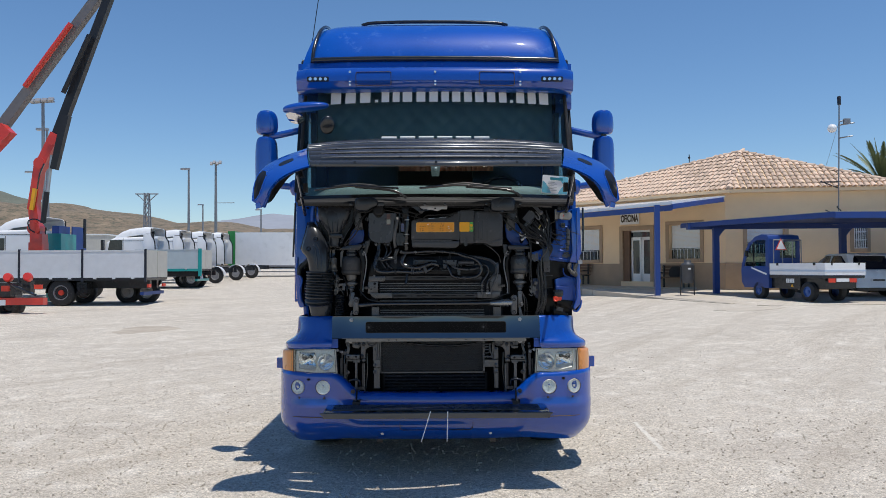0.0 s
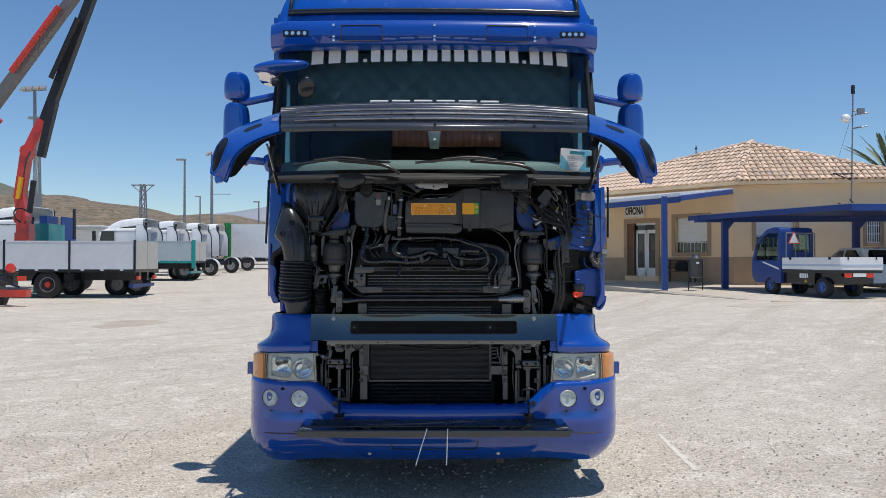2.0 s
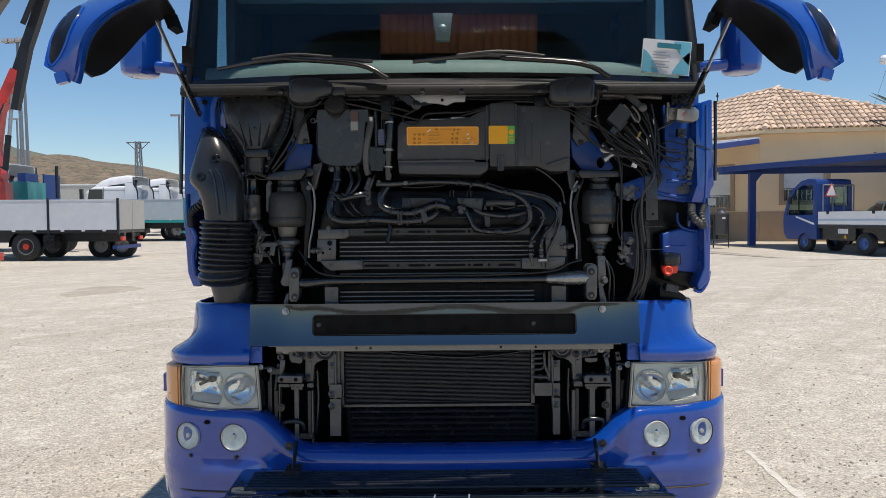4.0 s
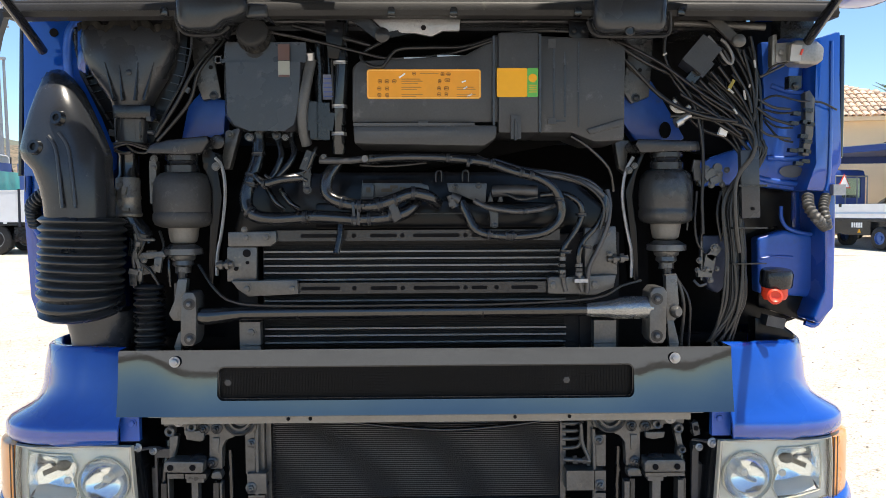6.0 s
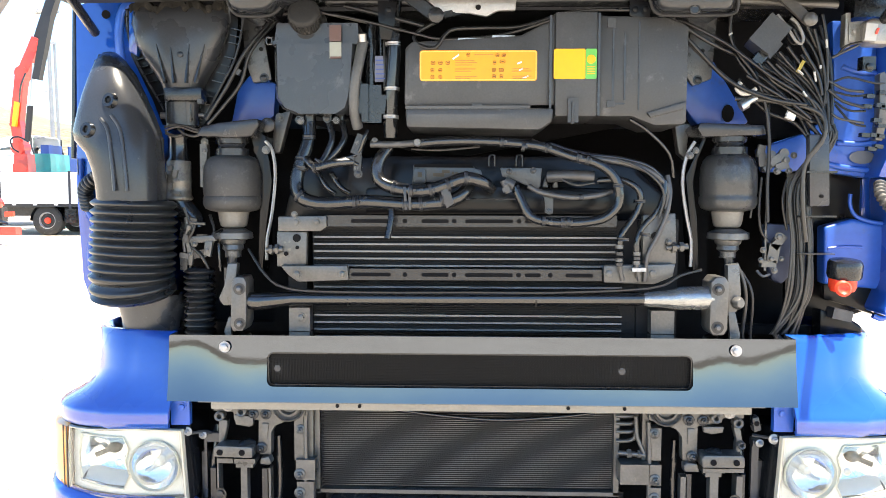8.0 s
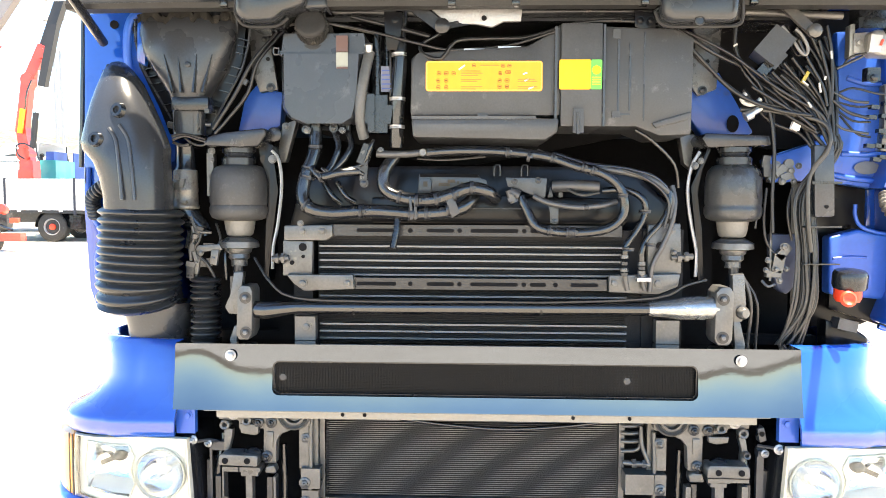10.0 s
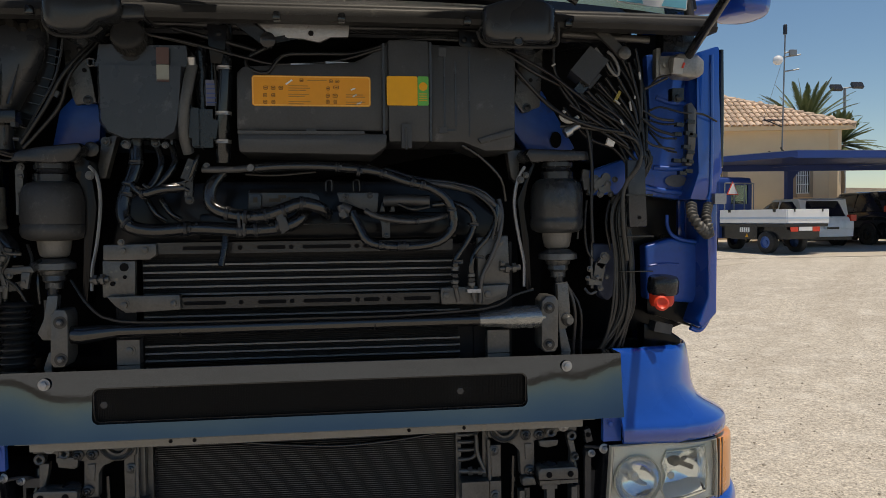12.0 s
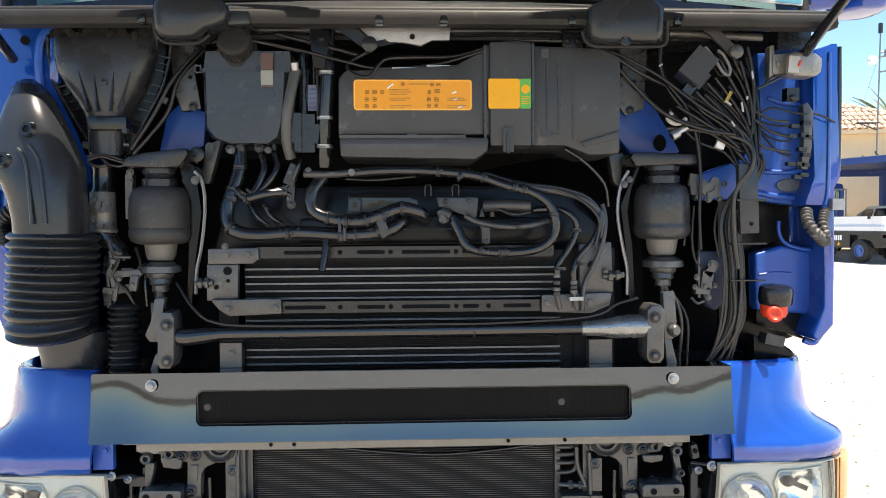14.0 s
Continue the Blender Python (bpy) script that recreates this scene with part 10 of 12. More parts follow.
def pole(at, top, r, label, head="lamp"):
    b, t = Vector(at), Vector(top)
    b.z = height(b.x, b.y) - 0.05
    at = b
    p = thing("street_lamp" if head != "lattice" else "lattice_mast", at, label, "lamp post" if head != "lattice" else "mast", "poles in the yard")
    if head == "lattice":
        w = r * 3
        bm = [rod(b + Vector((i * w, j * w, 0)), t + Vector((i * w * 0.5, j * w * 0.5, 0)), r * 0.6, 6) for i in (-1, 1) for j in (-1, 1)]
        n = 9
        for k in range(n):
            a, c = b.lerp(t, k / n), b.lerp(t, (k + 1) / n)
            q, q2 = w * (1 - 0.5 * k / n), w * (1 - 0.5 * (k + 1) / n)
            bm += [rod(a + Vector((-q, -q, 0)), c + Vector((q2, -q2, 0)), r * 0.4, 5), rod(a + Vector((q, -q, 0)), c + Vector((-q2, -q2, 0)), r * 0.4, 5)]
        part("lattice", merge(*bm), GALV, p)
        part("cross_arm", merge(rod(t + Vector((-1.3, 0, -0.1)), t + Vector((1.3, 0, -0.1)), 0.07), rod(t + Vector((-1.2, 0, -0.1)), t + Vector((-0.3, 0, -0.9)), 0.05), rod(t + Vector((1.2, 0, -0.1)), t + Vector((0.3, 0, -0.9)), 0.05)), GALV, p)
        return p
    part("shaft", sweep([b, t], [r * 1.3, r * 0.8], 10), GALV, p)
    if head == "lamp":
        part("lamp_head", box(t + Vector((-0.75, -0.15, -0.05)), t + Vector((0.1, 0.15, 0.12)), 0.04), ZINC, p)
    elif head == "flood":
        part("cross_arm", rod(t + Vector((-0.8, 0, 0)), t + Vector((0.8, 0, 0.1)), 0.05), GALV, p)
        for k in range(4):
            part("flood_lamp", obox(t + Vector((-0.7 + 0.45 * k, -0.2, 0.12 + 0.03 * k)), (0.38, 0.16, 0.3), (-40, 0, 0), 0.02), ZINC, p)
    elif head == "cluster":
        for k in range(4):
            part("flood_lamp", obox(t + Vector((-0.35 + 0.25 * k, -0.1, 0.1 * (k % 2))), (0.22, 0.2, 0.25), (-30, 0, 0), 0.02), ZINC, p)
        part("side_arm", rod(t + Vector((0, 0, -3.4)), t + Vector((1.6, 0, -3.4)), 0.03), GALV, p)
    return p


pole((-23.291, 75.000, 1.968), (-23.329, 75.000, 11.138), 0.11, "grey steel lamp post with single lamp head")
pole((-18.784, 68.000, 1.929), (-18.814, 68.000, 10.737), 0.12, "grey lamp post with a cluster of floodlights", "cluster")
pole((-35.122, 120.000, 2.157), (-35.156, 120.000, 11.384), 0.12, "distant grey lamp post")
pole((-24.090, 110.000, 2.085), (-24.105, 110.000, 9.837), 0.12, "distant grey lamp post")
pole((-32.576, 90.000, 2.050), (-32.749, 90.000, 10.325), 0.14, "grey lattice mast with a cross arm", "lattice")
pole((-27.078, 55.000, 1.917), (-27.293, 55.000, 13.268), 0.13, "tall grey pole with floodlights on a cross arm", "flood")
pole((-28.266, 58.000, 1.931), (-28.475, 58.000, 11.933), 0.11, "grey steel lamp post with single lamp head")
pole((-40.581, 80.000, 2.047), (-40.665, 80.000, 11.517), 0.10, "grey steel lamp post with single lamp head")


def hill(name, pts, y, depth, material, label, rough):
    """A ridge: pts are (x, z) along it at distance y."""
    bm = bmesh.new()
    xs = [p[0] for p in pts]
    n = 300
    rows = []
    for j in range(25):
        f = j / 24
        row = []
        for i in range(n + 1):
            x = xs[0] + (xs[-1] - xs[0]) * i / n
            z = float(np.interp(x, xs, [p[1] for p in pts]))
            nz = noise.noise(Vector((x / rough / 8, f * 2.2, y))) * 0.22 + noise.noise(Vector((x / rough / 2.5, f * 6, y + 9))) * 0.10 + noise.noise(Vector((x / rough * 1.1, f * 9, y + 4))) * 0.06
            s = math.sin(f * math.pi / 2) if f <= 1 else 1
            row.append(bm.verts.new((x, y - depth * (1 - f), -2 + (z + 2) * s * (1 + nz * (1 - f) * 1.2 + nz * 0.12))))
        rows.append(row)
    for a, b in zip(rows, rows[1:]):
        for k in range(n):
            bm.faces.new((a[k], a[k + 1], b[k + 1], b[k]))
    solo(name, bm, material, label, "hill", kind="structure", smooth=60)


def ridge(y, pts):
    return [(x * y, 1.64 + z * y) for x, z in pts]


hill("hill_brown", ridge(700, [(-0.95, 0.05), (-0.6, 0.072), (-0.549, 0.0859), (-0.515, 0.0807), (-0.486, 0.0717), (-0.475, 0.0723), (-0.469, 0.0752), (-0.463, 0.0793), (-0.458, 0.0815), (-0.449, 0.0812), (-0.44, 0.0799), (-0.431, 0.076), (-0.417, 0.0741), (-0.401, 0.0721), (-0.385, 0.0708), (-0.366, 0.0689), (-0.347, 0.065), (-0.328, 0.0598), (-0.315, 0.0573), (-0.296, 0.0566), (-0.277, 0.0571), (-0.263, 0.0584), (-0.252, 0.0596), (-0.233, 0.0554), (-0.206, 0.0499), (-0.18, 0.05), (-0.05, 0.046), (0.2, 0.04), (0.5, 0.035), (0.9, 0.03)]), 700, 260, HILL, "dry brown scrub hills behind the yard", 40)
hill("hill_green", ridge(1000, [(-1.2, 0.12), (-0.75, 0.13), (-0.6, 0.112), (-0.549, 0.0999), (-0.53, 0.0928), (-0.511, 0.088), (-0.499, 0.0857), (-0.486, 0.0825), (-0.475, 0.0784), (-0.468, 0.0742), (-0.41800000000000004, 0.0542)]), 1000, 250, HILL_GREEN, "green hillside dotted with pale houses", 40)
# added ridge behind the eye, out of view; it shows only in reflections
hill("hill_south", [(x * 500, 1.64 - z * -500) for x, z in ((-1.5, 0.02), (-0.8, 0.035), (-0.3, 0.02), (0.1, 0.03), (0.5, 0.02), (1.0, 0.035), (1.6, 0.02))], -500, -150, HILL, "dry brown scrub hills behind the yard", 40)
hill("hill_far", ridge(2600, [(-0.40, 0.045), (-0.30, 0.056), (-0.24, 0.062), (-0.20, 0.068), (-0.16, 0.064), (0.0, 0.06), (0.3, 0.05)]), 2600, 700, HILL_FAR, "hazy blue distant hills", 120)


# ---- office, carport and what stands there ----
KC = (11.925, 31.860, 0.917)
C = Vector(KC)
L = Vector((4.883, 40.356, 1.085))
R = Vector((18.142, 30.400, 3.210))
EAVE = 4.77
GB = 0.80
far = L + (R - C) * 1.2
poly = [L, C, R, R + (L - C) * 0.9 + Vector((1.5, 0, 0))]


def wall_run(name, a, b, z0, z1, holes, material, t=0.3):
    """A wall with thickness from a to b; holes are (start, end, bottom, top) along it."""
    a, b = Vector((a.x, a.y, 0)), Vector((b.x, b.y, 0))
    d = (b - a)
    ln = d.length
    d.normalize()
    nrm = Vector((d.y, -d.x, 0))
    xs = sorted({0, ln, *[h[0] for h in holes], *[h[1] for h in holes]})
    zs = sorted({z0, z1, *[h[2] for h in holes], *[h[3] for h in holes]})
    bms = []
    for p, q in zip(xs, xs[1:]):
        for r, s in zip(zs, zs[1:]):
            if any(h[0] <= p and q <= h[1] and h[2] <= r and s <= h[3] for h in holes):
                continue
            c0, c1 = a + d * p, a + d * q
            ring = [c0, c1, c1 - nrm * t, c0 - nrm * t]
            bms.append(loft([[v + Vector((0, 0, z)) for v in ring] for z in (r, s)]))
    bm = merge(*bms)
    bmesh.ops.remove_doubles(bm, verts=bm.verts, dist=0.0005)
    return solo(name, bm, material, "ochre rendered office wall", "wall", kind="structure", smooth=0), a, d, nrm


def along(a, d, n, s, z, out):
    return a + d * s + n * out + Vector((0, 0, z))


def wbox(a, d, n, s0, s1, z0, z1, o0, o1, w=0.0):
    """A box against a wall: along it, up, and outwards."""
    ring = [a + d * s0 + n * o0, a + d * s1 + n * o0, a + d * s1 + n * o1, a + d * s0 + n * o1]
    return bev(loft([[v + Vector((0, 0, z)) for v in ring] for z in (z0, z1)]), w)


lenL = (C - L).length


def meet(px, py, dx, dy):
    """Where the line from the first eye towards (dx, dy) meets the office front."""
    d = Vector((C.x - L.x, C.y - L.y))
    m = np.array([[dx, -d.x], [dy, -d.y]])
    k = np.linalg.solve(m, np.array([L.x - px, L.y - py]))
    return float(k[1]) * d.length


s_door0, s_door1 = meet(0, 0, 0.243, 1), meet(0, 0, 0.278, 1)
s_win0, s_win1 = meet(0, 0, 0.302, 1), meet(0, 0, 0.342, 1)
s_lw1 = meet(0, 0, 0.213, 1)
dz0, dz1 = GB + 0.2, 3.30
front, fa, fd, fn = wall_run("wall_west", L, C, GB - 0.3, EAVE, [(s_door0, s_door1, dz0, dz1), (s_win0, s_win1, 2.0, 3.45), (s_lw1 - 1.9, s_lw1, 2.0, 3.45)], WALL)


def meet_side(dx):
    """Where the line from the first eye towards (dx, 1) meets the office side."""
    d = Vector((R.x - C.x, R.y - C.y))
    k = np.linalg.solve(np.array([[dx, -d.x], [1.0, -d.y]]), np.array([C.x, C.y]))
    return float(k[1]) * d.length


s_a0, s_a1, s_b0, s_b1 = meet_side(0.402), meet_side(0.450), meet_side(0.540), meet_side(0.556)
side, sa, sd, sn = wall_run("wall_south", C, Vector((R.x, R.y, C.z)), GB - 0.3, EAVE, [(s_a0, s_a1, 2.2, 3.45)], WALL)
wall_run("wall_east", R, poly[3], GB - 0.3, EAVE, [], WALL)
wall_run("wall_north", poly[3], L, GB - 0.3, EAVE, [], WALL)
for nm, (a, d, n), ln, gaps in (("plinth_west", (fa, fd, fn), lenL, (s_door0, s_door1)), ("plinth_south", (sa, sd, sn), (R - C).length, None)):
    if gaps:
        bm = merge(wbox(a, d, n, 0, gaps[0] - 0.15, GB - 0.3, GB + 1.0, 0.003, 0.03), wbox(a, d, n, gaps[1] + 0.15, ln, GB - 0.3, GB + 1.0, 0.003, 0.03))
    else:
        bm = wbox(a, d, n, 0, ln, GB - 0.3, GB + 1.0, 0.003, 0.03)
    solo(nm, bm, PLINTH, "brown stone plinth along the office wall", "plinth", kind="structure")


def window(name, a, d, n, s0, s1, z0, z1, label):
    w = tagged(link(name, merge(wbox(a, d, n, s0 - 0.16, s0, z0 - 0.16, z1 + 0.16, 0.003, 0.05), wbox(a, d, n, s1, s1 + 0.16, z0 - 0.16, z1 + 0.16, 0.003, 0.05), wbox(a, d, n, s0, s1, z1, z1 + 0.16, 0.003, 0.05), wbox(a, d, n, s0, s1, z0 - 0.16, z0, 0.003, 0.09)), PLINTH), label, "window", kind="structure")
    part("shutter", merge(*[wbox(a, d, n, s0 + 0.03, s1 - 0.03, z0 + 0.45 + 0.055 * k, z0 + 0.50 + 0.055 * k, -0.16, -0.145) for k in range(int((z1 - z0 - 0.45) / 0.055))]), WHITEPAINT, w, "white roller shutter slats")
    part("pane", wbox(a, d, n, s0, s1, z0, z0 + 0.46, -0.20, -0.19), BLACKPAINT, w)
    part("grille_bar", merge(*[wbox(a, d, n, s0 + (s1 - s0) * k / 9, s0 + (s1 - s0) * k / 9 + 0.02, z0, z0 + 0.42, -0.08, -0.06) for k in range(1, 9)], wbox(a, d, n, s0, s1, z0 + 0.40, z0 + 0.42, -0.08, -0.06)), WHITEPAINT, w)
    return w


window("window_1", fa, fd, fn, s_win0, s_win1, 2.0, 3.45, "brown framed window with white shutter half down")
window("window_2", fa, fd, fn, s_lw1 - 1.9, s_lw1, 2.0, 3.45, "brown framed window with white shutter half down")
window("window_3", sa, sd, sn, s_a0, s_a1, 2.2, 3.45, "brown framed window with white shutter half down")
for k, (s0, s1, z0, z1) in enumerate(((s_b0, s_b1, 2.35, 3.3),)):
    w = tagged(link("window_%d" % (k + 4), merge(wbox(sa, sd, sn, s0 - 0.14, s0, z0 - 0.14, z1 + 0.14, 0.003, 0.05), wbox(sa, sd, sn, s1, s1 + 0.14, z0 - 0.14, z1 + 0.14, 0.003, 0.05), wbox(sa, sd, sn, s0, s1, z1, z1 + 0.14, 0.003, 0.05), wbox(sa, sd, sn, s0, s1, z0 - 0.14, z0, 0.003, 0.09)), PLINTH), "small barred office window with brown frame", "window", kind="structure")
    part("pane", wbox(sa, sd, sn, s0, s1, z0, z1, 0.004, 0.012), BLACKPAINT, w)
    part("grille_bar", merge(*[wbox(sa, sd, sn, s0 + (s1 - s0) * q / 6, s0 + (s1 - s0) * q / 6 + 0.03, z0, z1, 0.03, 0.05) for q in range(7)], *[wbox(sa, sd, sn, s0, s1, z0 + (z1 - z0) * q / 3, z0 + (z1 - z0) * q / 3 + 0.03, 0.03, 0.05) for q in range(4)]), WHITEPAINT, w)

door = tagged(link("door_1", merge(wbox(fa, fd, fn, s_door0 - 0.18, s_door0, dz0, dz1 + 0.2, 0.003, 0.06), wbox(fa, fd, fn, s_door1, s_door1 + 0.18, dz0, dz1 + 0.2, 0.003, 0.06), wbox(fa, fd, fn, s_door0, s_door1, dz1, dz1 + 0.2, 0.003, 0.06)), PLINTH), "glazed white office double door in a brown surround", "door", kind="structure")
sm = s_door0 + (s_door1 - s_door0) * 0.62
part("shutter_leaf", wbox(fa, fd, fn, s_door0, s_door0 + 0.35, dz0, dz1, -0.05, 0.0), BROWNWOOD, door, "brown wooden leaf folded open")
for s0, s1 in ((s_door0 + 0.36, sm), (sm + 0.02, s_door1)):
    lf = part("door_leaf", merge(wbox(fa, fd, fn, s0, s0 + 0.1, dz0, dz1 - 0.3, -0.15, -0.1), wbox(fa, fd, fn, s1 - 0.1, s1, dz0, dz1 - 0.3, -0.15, -0.1), wbox(fa, fd, fn, s0, s1, dz1 - 0.45, dz1 - 0.3, -0.15, -0.1), wbox(fa, fd, fn, s0, s1, dz0, dz0 + 0.35, -0.15, -0.1), wbox(fa, fd, fn, s0, s1, dz1 - 0.08, dz1, -0.15, -0.1)), WHITEPAINT, door, "white framed glass leaf")
    part("pane", wbox(fa, fd, fn, s0, s1, dz0 + 0.3, dz1 - 0.05, -0.135, -0.125), BLACKPAINT, lf)
solo("office_floor", box((C.x - 5.5, C.y + 1, GB - 0.2), (C.x + 3, C.y + 8, GB - 0.02)), CONCRETE, "plain concrete office floor", "floor", kind="structure")

sign = solo("sign", wbox(fa, fd, fn, s_door0 - 0.10, s_door0 + 0.92, 3.58, 4.08, 0.065, 0.09), WHITEPAINT, "white sign with black capital lettering over the door", "sign")
txt = bpy.data.curves.new("text", "FONT")
txt.offset = 0.016
txt.body, txt.size, txt.extrude, txt.align_x, txt.align_y = "OFICINA", 0.44, 0.004, "CENTER", "CENTER"
tob = new("text", txt)
tob.data.materials.append(INK)
tm = along(fa, fd, fn, s_door0 + 0.41, 3.83, 0.096)
tob.matrix_world = Matrix((( fd.x * 0.54, 0, fn.x, tm.x), (fd.y * 0.54, 0, fn.y, tm.y), (0, 1, 0, tm.z), (0, 0, 0, 1)))
tob.parent = sign


def roof_face(a, b, top):
    """Frame of a sloping triangle: foot a to b, apex top."""
    e = (b - a).normalized()
    foot = a + e * (top - a).dot(e)
    up = (top - foot)
    return e, foot, up.normalized(), up.length


APEX = Vector((13.738, 34.810, 6.756))
mid = (L + C + R + poly[3]) / 4
def eave(p):
    d = Vector((p.x - mid.x, p.y - mid.y, 0)).normalized()
    return Vector((p.x, p.y, 0)) + d * 0.45 + Vector((0, 0, EAVE))


EL, EC, ER, EP = [eave(p) for p in poly]
rb = bmesh.new()
vv = [rb.verts.new(p) for p in (EL, EC, ER, EP)]
va = rb.verts.new(APEX)
for i in range(4):
    rb.faces.new((vv[i], vv[(i + 1) % 4], va))
low = [rb.verts.new(p - Vector((0, 0, 0.14))) for p in (EL, EC, ER, EP)]
for i in range(4):
    rb.faces.new((vv[i], vv[(i + 1) % 4], low[(i + 1) % 4], low[i]))
rb.faces.new(low)
roof = solo("roof", rb, WALL, "hipped roof of clay barrel tiles on the office", "roof", kind="structure", smooth=0)


def tile_mesh():
    bm = bmesh.new()
    rings = []
    for y, r, lift in ((0.0, 0.105, 0.012), (0.02, 0.105, 0.012), (0.46, 0.085, -0.012)):
        rings.append([bm.verts.new((r * math.cos(a), y, r * 0.75 * math.sin(a) + lift)) for a in [math.pi * k / 6 for k in range(7)]])
        rings[-1] += [bm.verts.new(((r - 0.015) * math.cos(a), y, (r - 0.015) * 0.75 * math.sin(a) + lift)) for a in [math.pi * k / 6 for k in range(6, -1, -1)]]
    for a, b in zip(rings, rings[1:]):
        for k in range(14):
            bm.faces.new((a[k], a[(k + 1) % 14], b[(k + 1) % 14], b[k]))
    for k in range(6):
        bm.faces.new((rings[0][k], rings[0][k + 1], rings[0][12 - k], rings[0][13 - k]))
    me = bpy.data.meshes.new("roof_tile")
    bmesh.ops.recalc_face_normals(bm, faces=bm.faces)
    bm.to_mesh(me)
    bm.free()
    me.materials.append(TILE)
    return me


def tile_places():
    out = []
    for a, b, rank in ((EC, ER, 0), (EL, EC, 1)):
        e, foot, up, ln = roof_face(a, b, APEX)
        nrm = e.cross(up).normalized()
        w = (b - a).length
        f0 = (foot - a).dot(e)
        n = int(w / 0.235)
        for i in range(n + 1):
            s = (i + 0.5) * w / (n + 1)
            hmax = ln * (s / f0 if s < f0 else (w - s) / (w - f0))
            for j in range(int(hmax / 0.40) + 1):
                h = j * 0.40 - 0.06
                jit = random.uniform(-0.012, 0.012)
                m = Matrix((( e.x, up.x, nrm.x, 0), (e.y, up.y, nrm.y, 0), (e.z, up.z, nrm.z, 0), (0, 0, 0, 1)))
                p = a + e * (s + jit) + up * h + nrm * 0.015
                dist = s if rank == 0 else 1000 + (w - s)
                out.append((dist, Matrix.Translation(p) @ m @ Matrix.Rotation(random.uniform(-0.03, 0.03), 4, "Z")))
    return sorted(out, key=lambda q: q[0])

carport_z = 3.25

# porch of the office
porch = tagged(link("porch_roof", loft([[Vector(p) + Vector((0, 0, dz)) for p in ((8.623, 28.200, 3.925), (11.827, 31.600, 4.43), (4.886, 40.200, 4.43), (4.435, 36.500, 3.982))] for dz in (-0.02, 0.10)]), WHITEPAINT), "white edged porch roof along the office front", "porch roof", kind="structure")
part("beam", beam(Vector((8.621, 28.200, 3.782)), Vector((4.434, 36.500, 3.850)), 0.20, 0.20), BLUE_STEEL, porch, "blue steel beam")
part("beam", beam(Vector((8.622, 28.200, 3.823)), Vector((11.720, 31.500, 4.36)), 0.18, 0.18), BLUE_STEEL, porch, "blue steel beam")
pb = Vector((7.960, 27.800, 0.478))
solo("porch_post", merge(box((pb.x - 0.085, pb.y - 0.085, pb.z - 0.2), (pb.x + 0.085, pb.y + 0.085, 3.85), 0.01), box((pb.x - 0.16, pb.y - 0.16, pb.z - 0.1), (pb.x + 0.16, pb.y + 0.16, pb.z + 0.06), 0.01)), BLUE_STEEL, "blue square steel porch post", "post", "blue posts")

# pavement round the office and under the carport
top = [(4.597, 38.000, 0.843), (6.397, 33.000, 0.725), (8.185, 26.200, 0.542), (9.271, 22.400, 0.530)]
ring = [Vector(p) for p in top] + [Vector((30, 22.3, 0.60)), Vector((34, 44, 0.95)), Vector((6, 46, 0.95))]
solo("pavement", loft([[p + Vector((0, 0, dz)) for p in ring] for dz in (-0.6, 0.0)]), CONCRETE, "pale concrete pavement with a low kerb", "pavement", kind="structure", smooth=0)
kr = [Vector(p) for p in top] + [Vector((30, 22.3, 0.60))]
for a, b in zip(kr, kr[1:]):
    ln = (b - a).length
    for k in range(int(ln / 1.0)):
        p, q = a.lerp(b, k * 1.0 / ln), a.lerp(b, (k * 1.0 + 0.985) / ln)
        out = Vector(((b - a).y, -(b - a).x, 0)).normalized() * 0.16
        solo("kerb_stone", bev(loft([[v + Vector((0, 0, dz)) for v in (p, q, q + out, p + out)] for dz in (-0.35, 0.015)]), 0.015), CONCRETE, "pale concrete kerb stone", "kerb", "kerb stones")
def slab_z(x, y):
    return 0.60 + 0.35 * sstep(22, 46, y)


mh = Vector((8.599, 21.300, 0.509))
mh.z = height(mh.x, mh.y) + 0.008
def ragged_slab(c, rx, ry, rise):
    """A broken slab that follows the ground."""
    rings = []
    for g, dz in ((1.0, -0.12), (1.0, rise * 0.4), (0.94, rise), (0.5, rise), (0.001, rise)):
        ring = []
        for k in range(22):
            a = k / 22 * 2 * math.pi
            w = g * (1 + 0.14 * math.sin(3 * a + 1) + 0.09 * math.sin(7 * a))
            x, y = c.x + rx * w * math.cos(a), c.y + ry * w * math.sin(a)
            ring.append((x, y, height(x, y) + dz))
        rings.append(ring)
    return loft(rings, False)


solo("concrete_pad", ragged_slab(mh, 0.9, 0.6, 0.012), CONCRETE, "broken pale concrete slab in the gravel", "concrete pad")

STAIN = mat("damp gravel stain", (0.40, 0.345, 0.275), 0.92, 0.0, 0.25, 3.0, 0.3, 60)
solo("ground_stain", ragged_slab(Vector((-7.36, 20.19, 0)), 0.70, 1.13, 0.005), STAIN, "darker patch worn into the pale gravel", "stain")

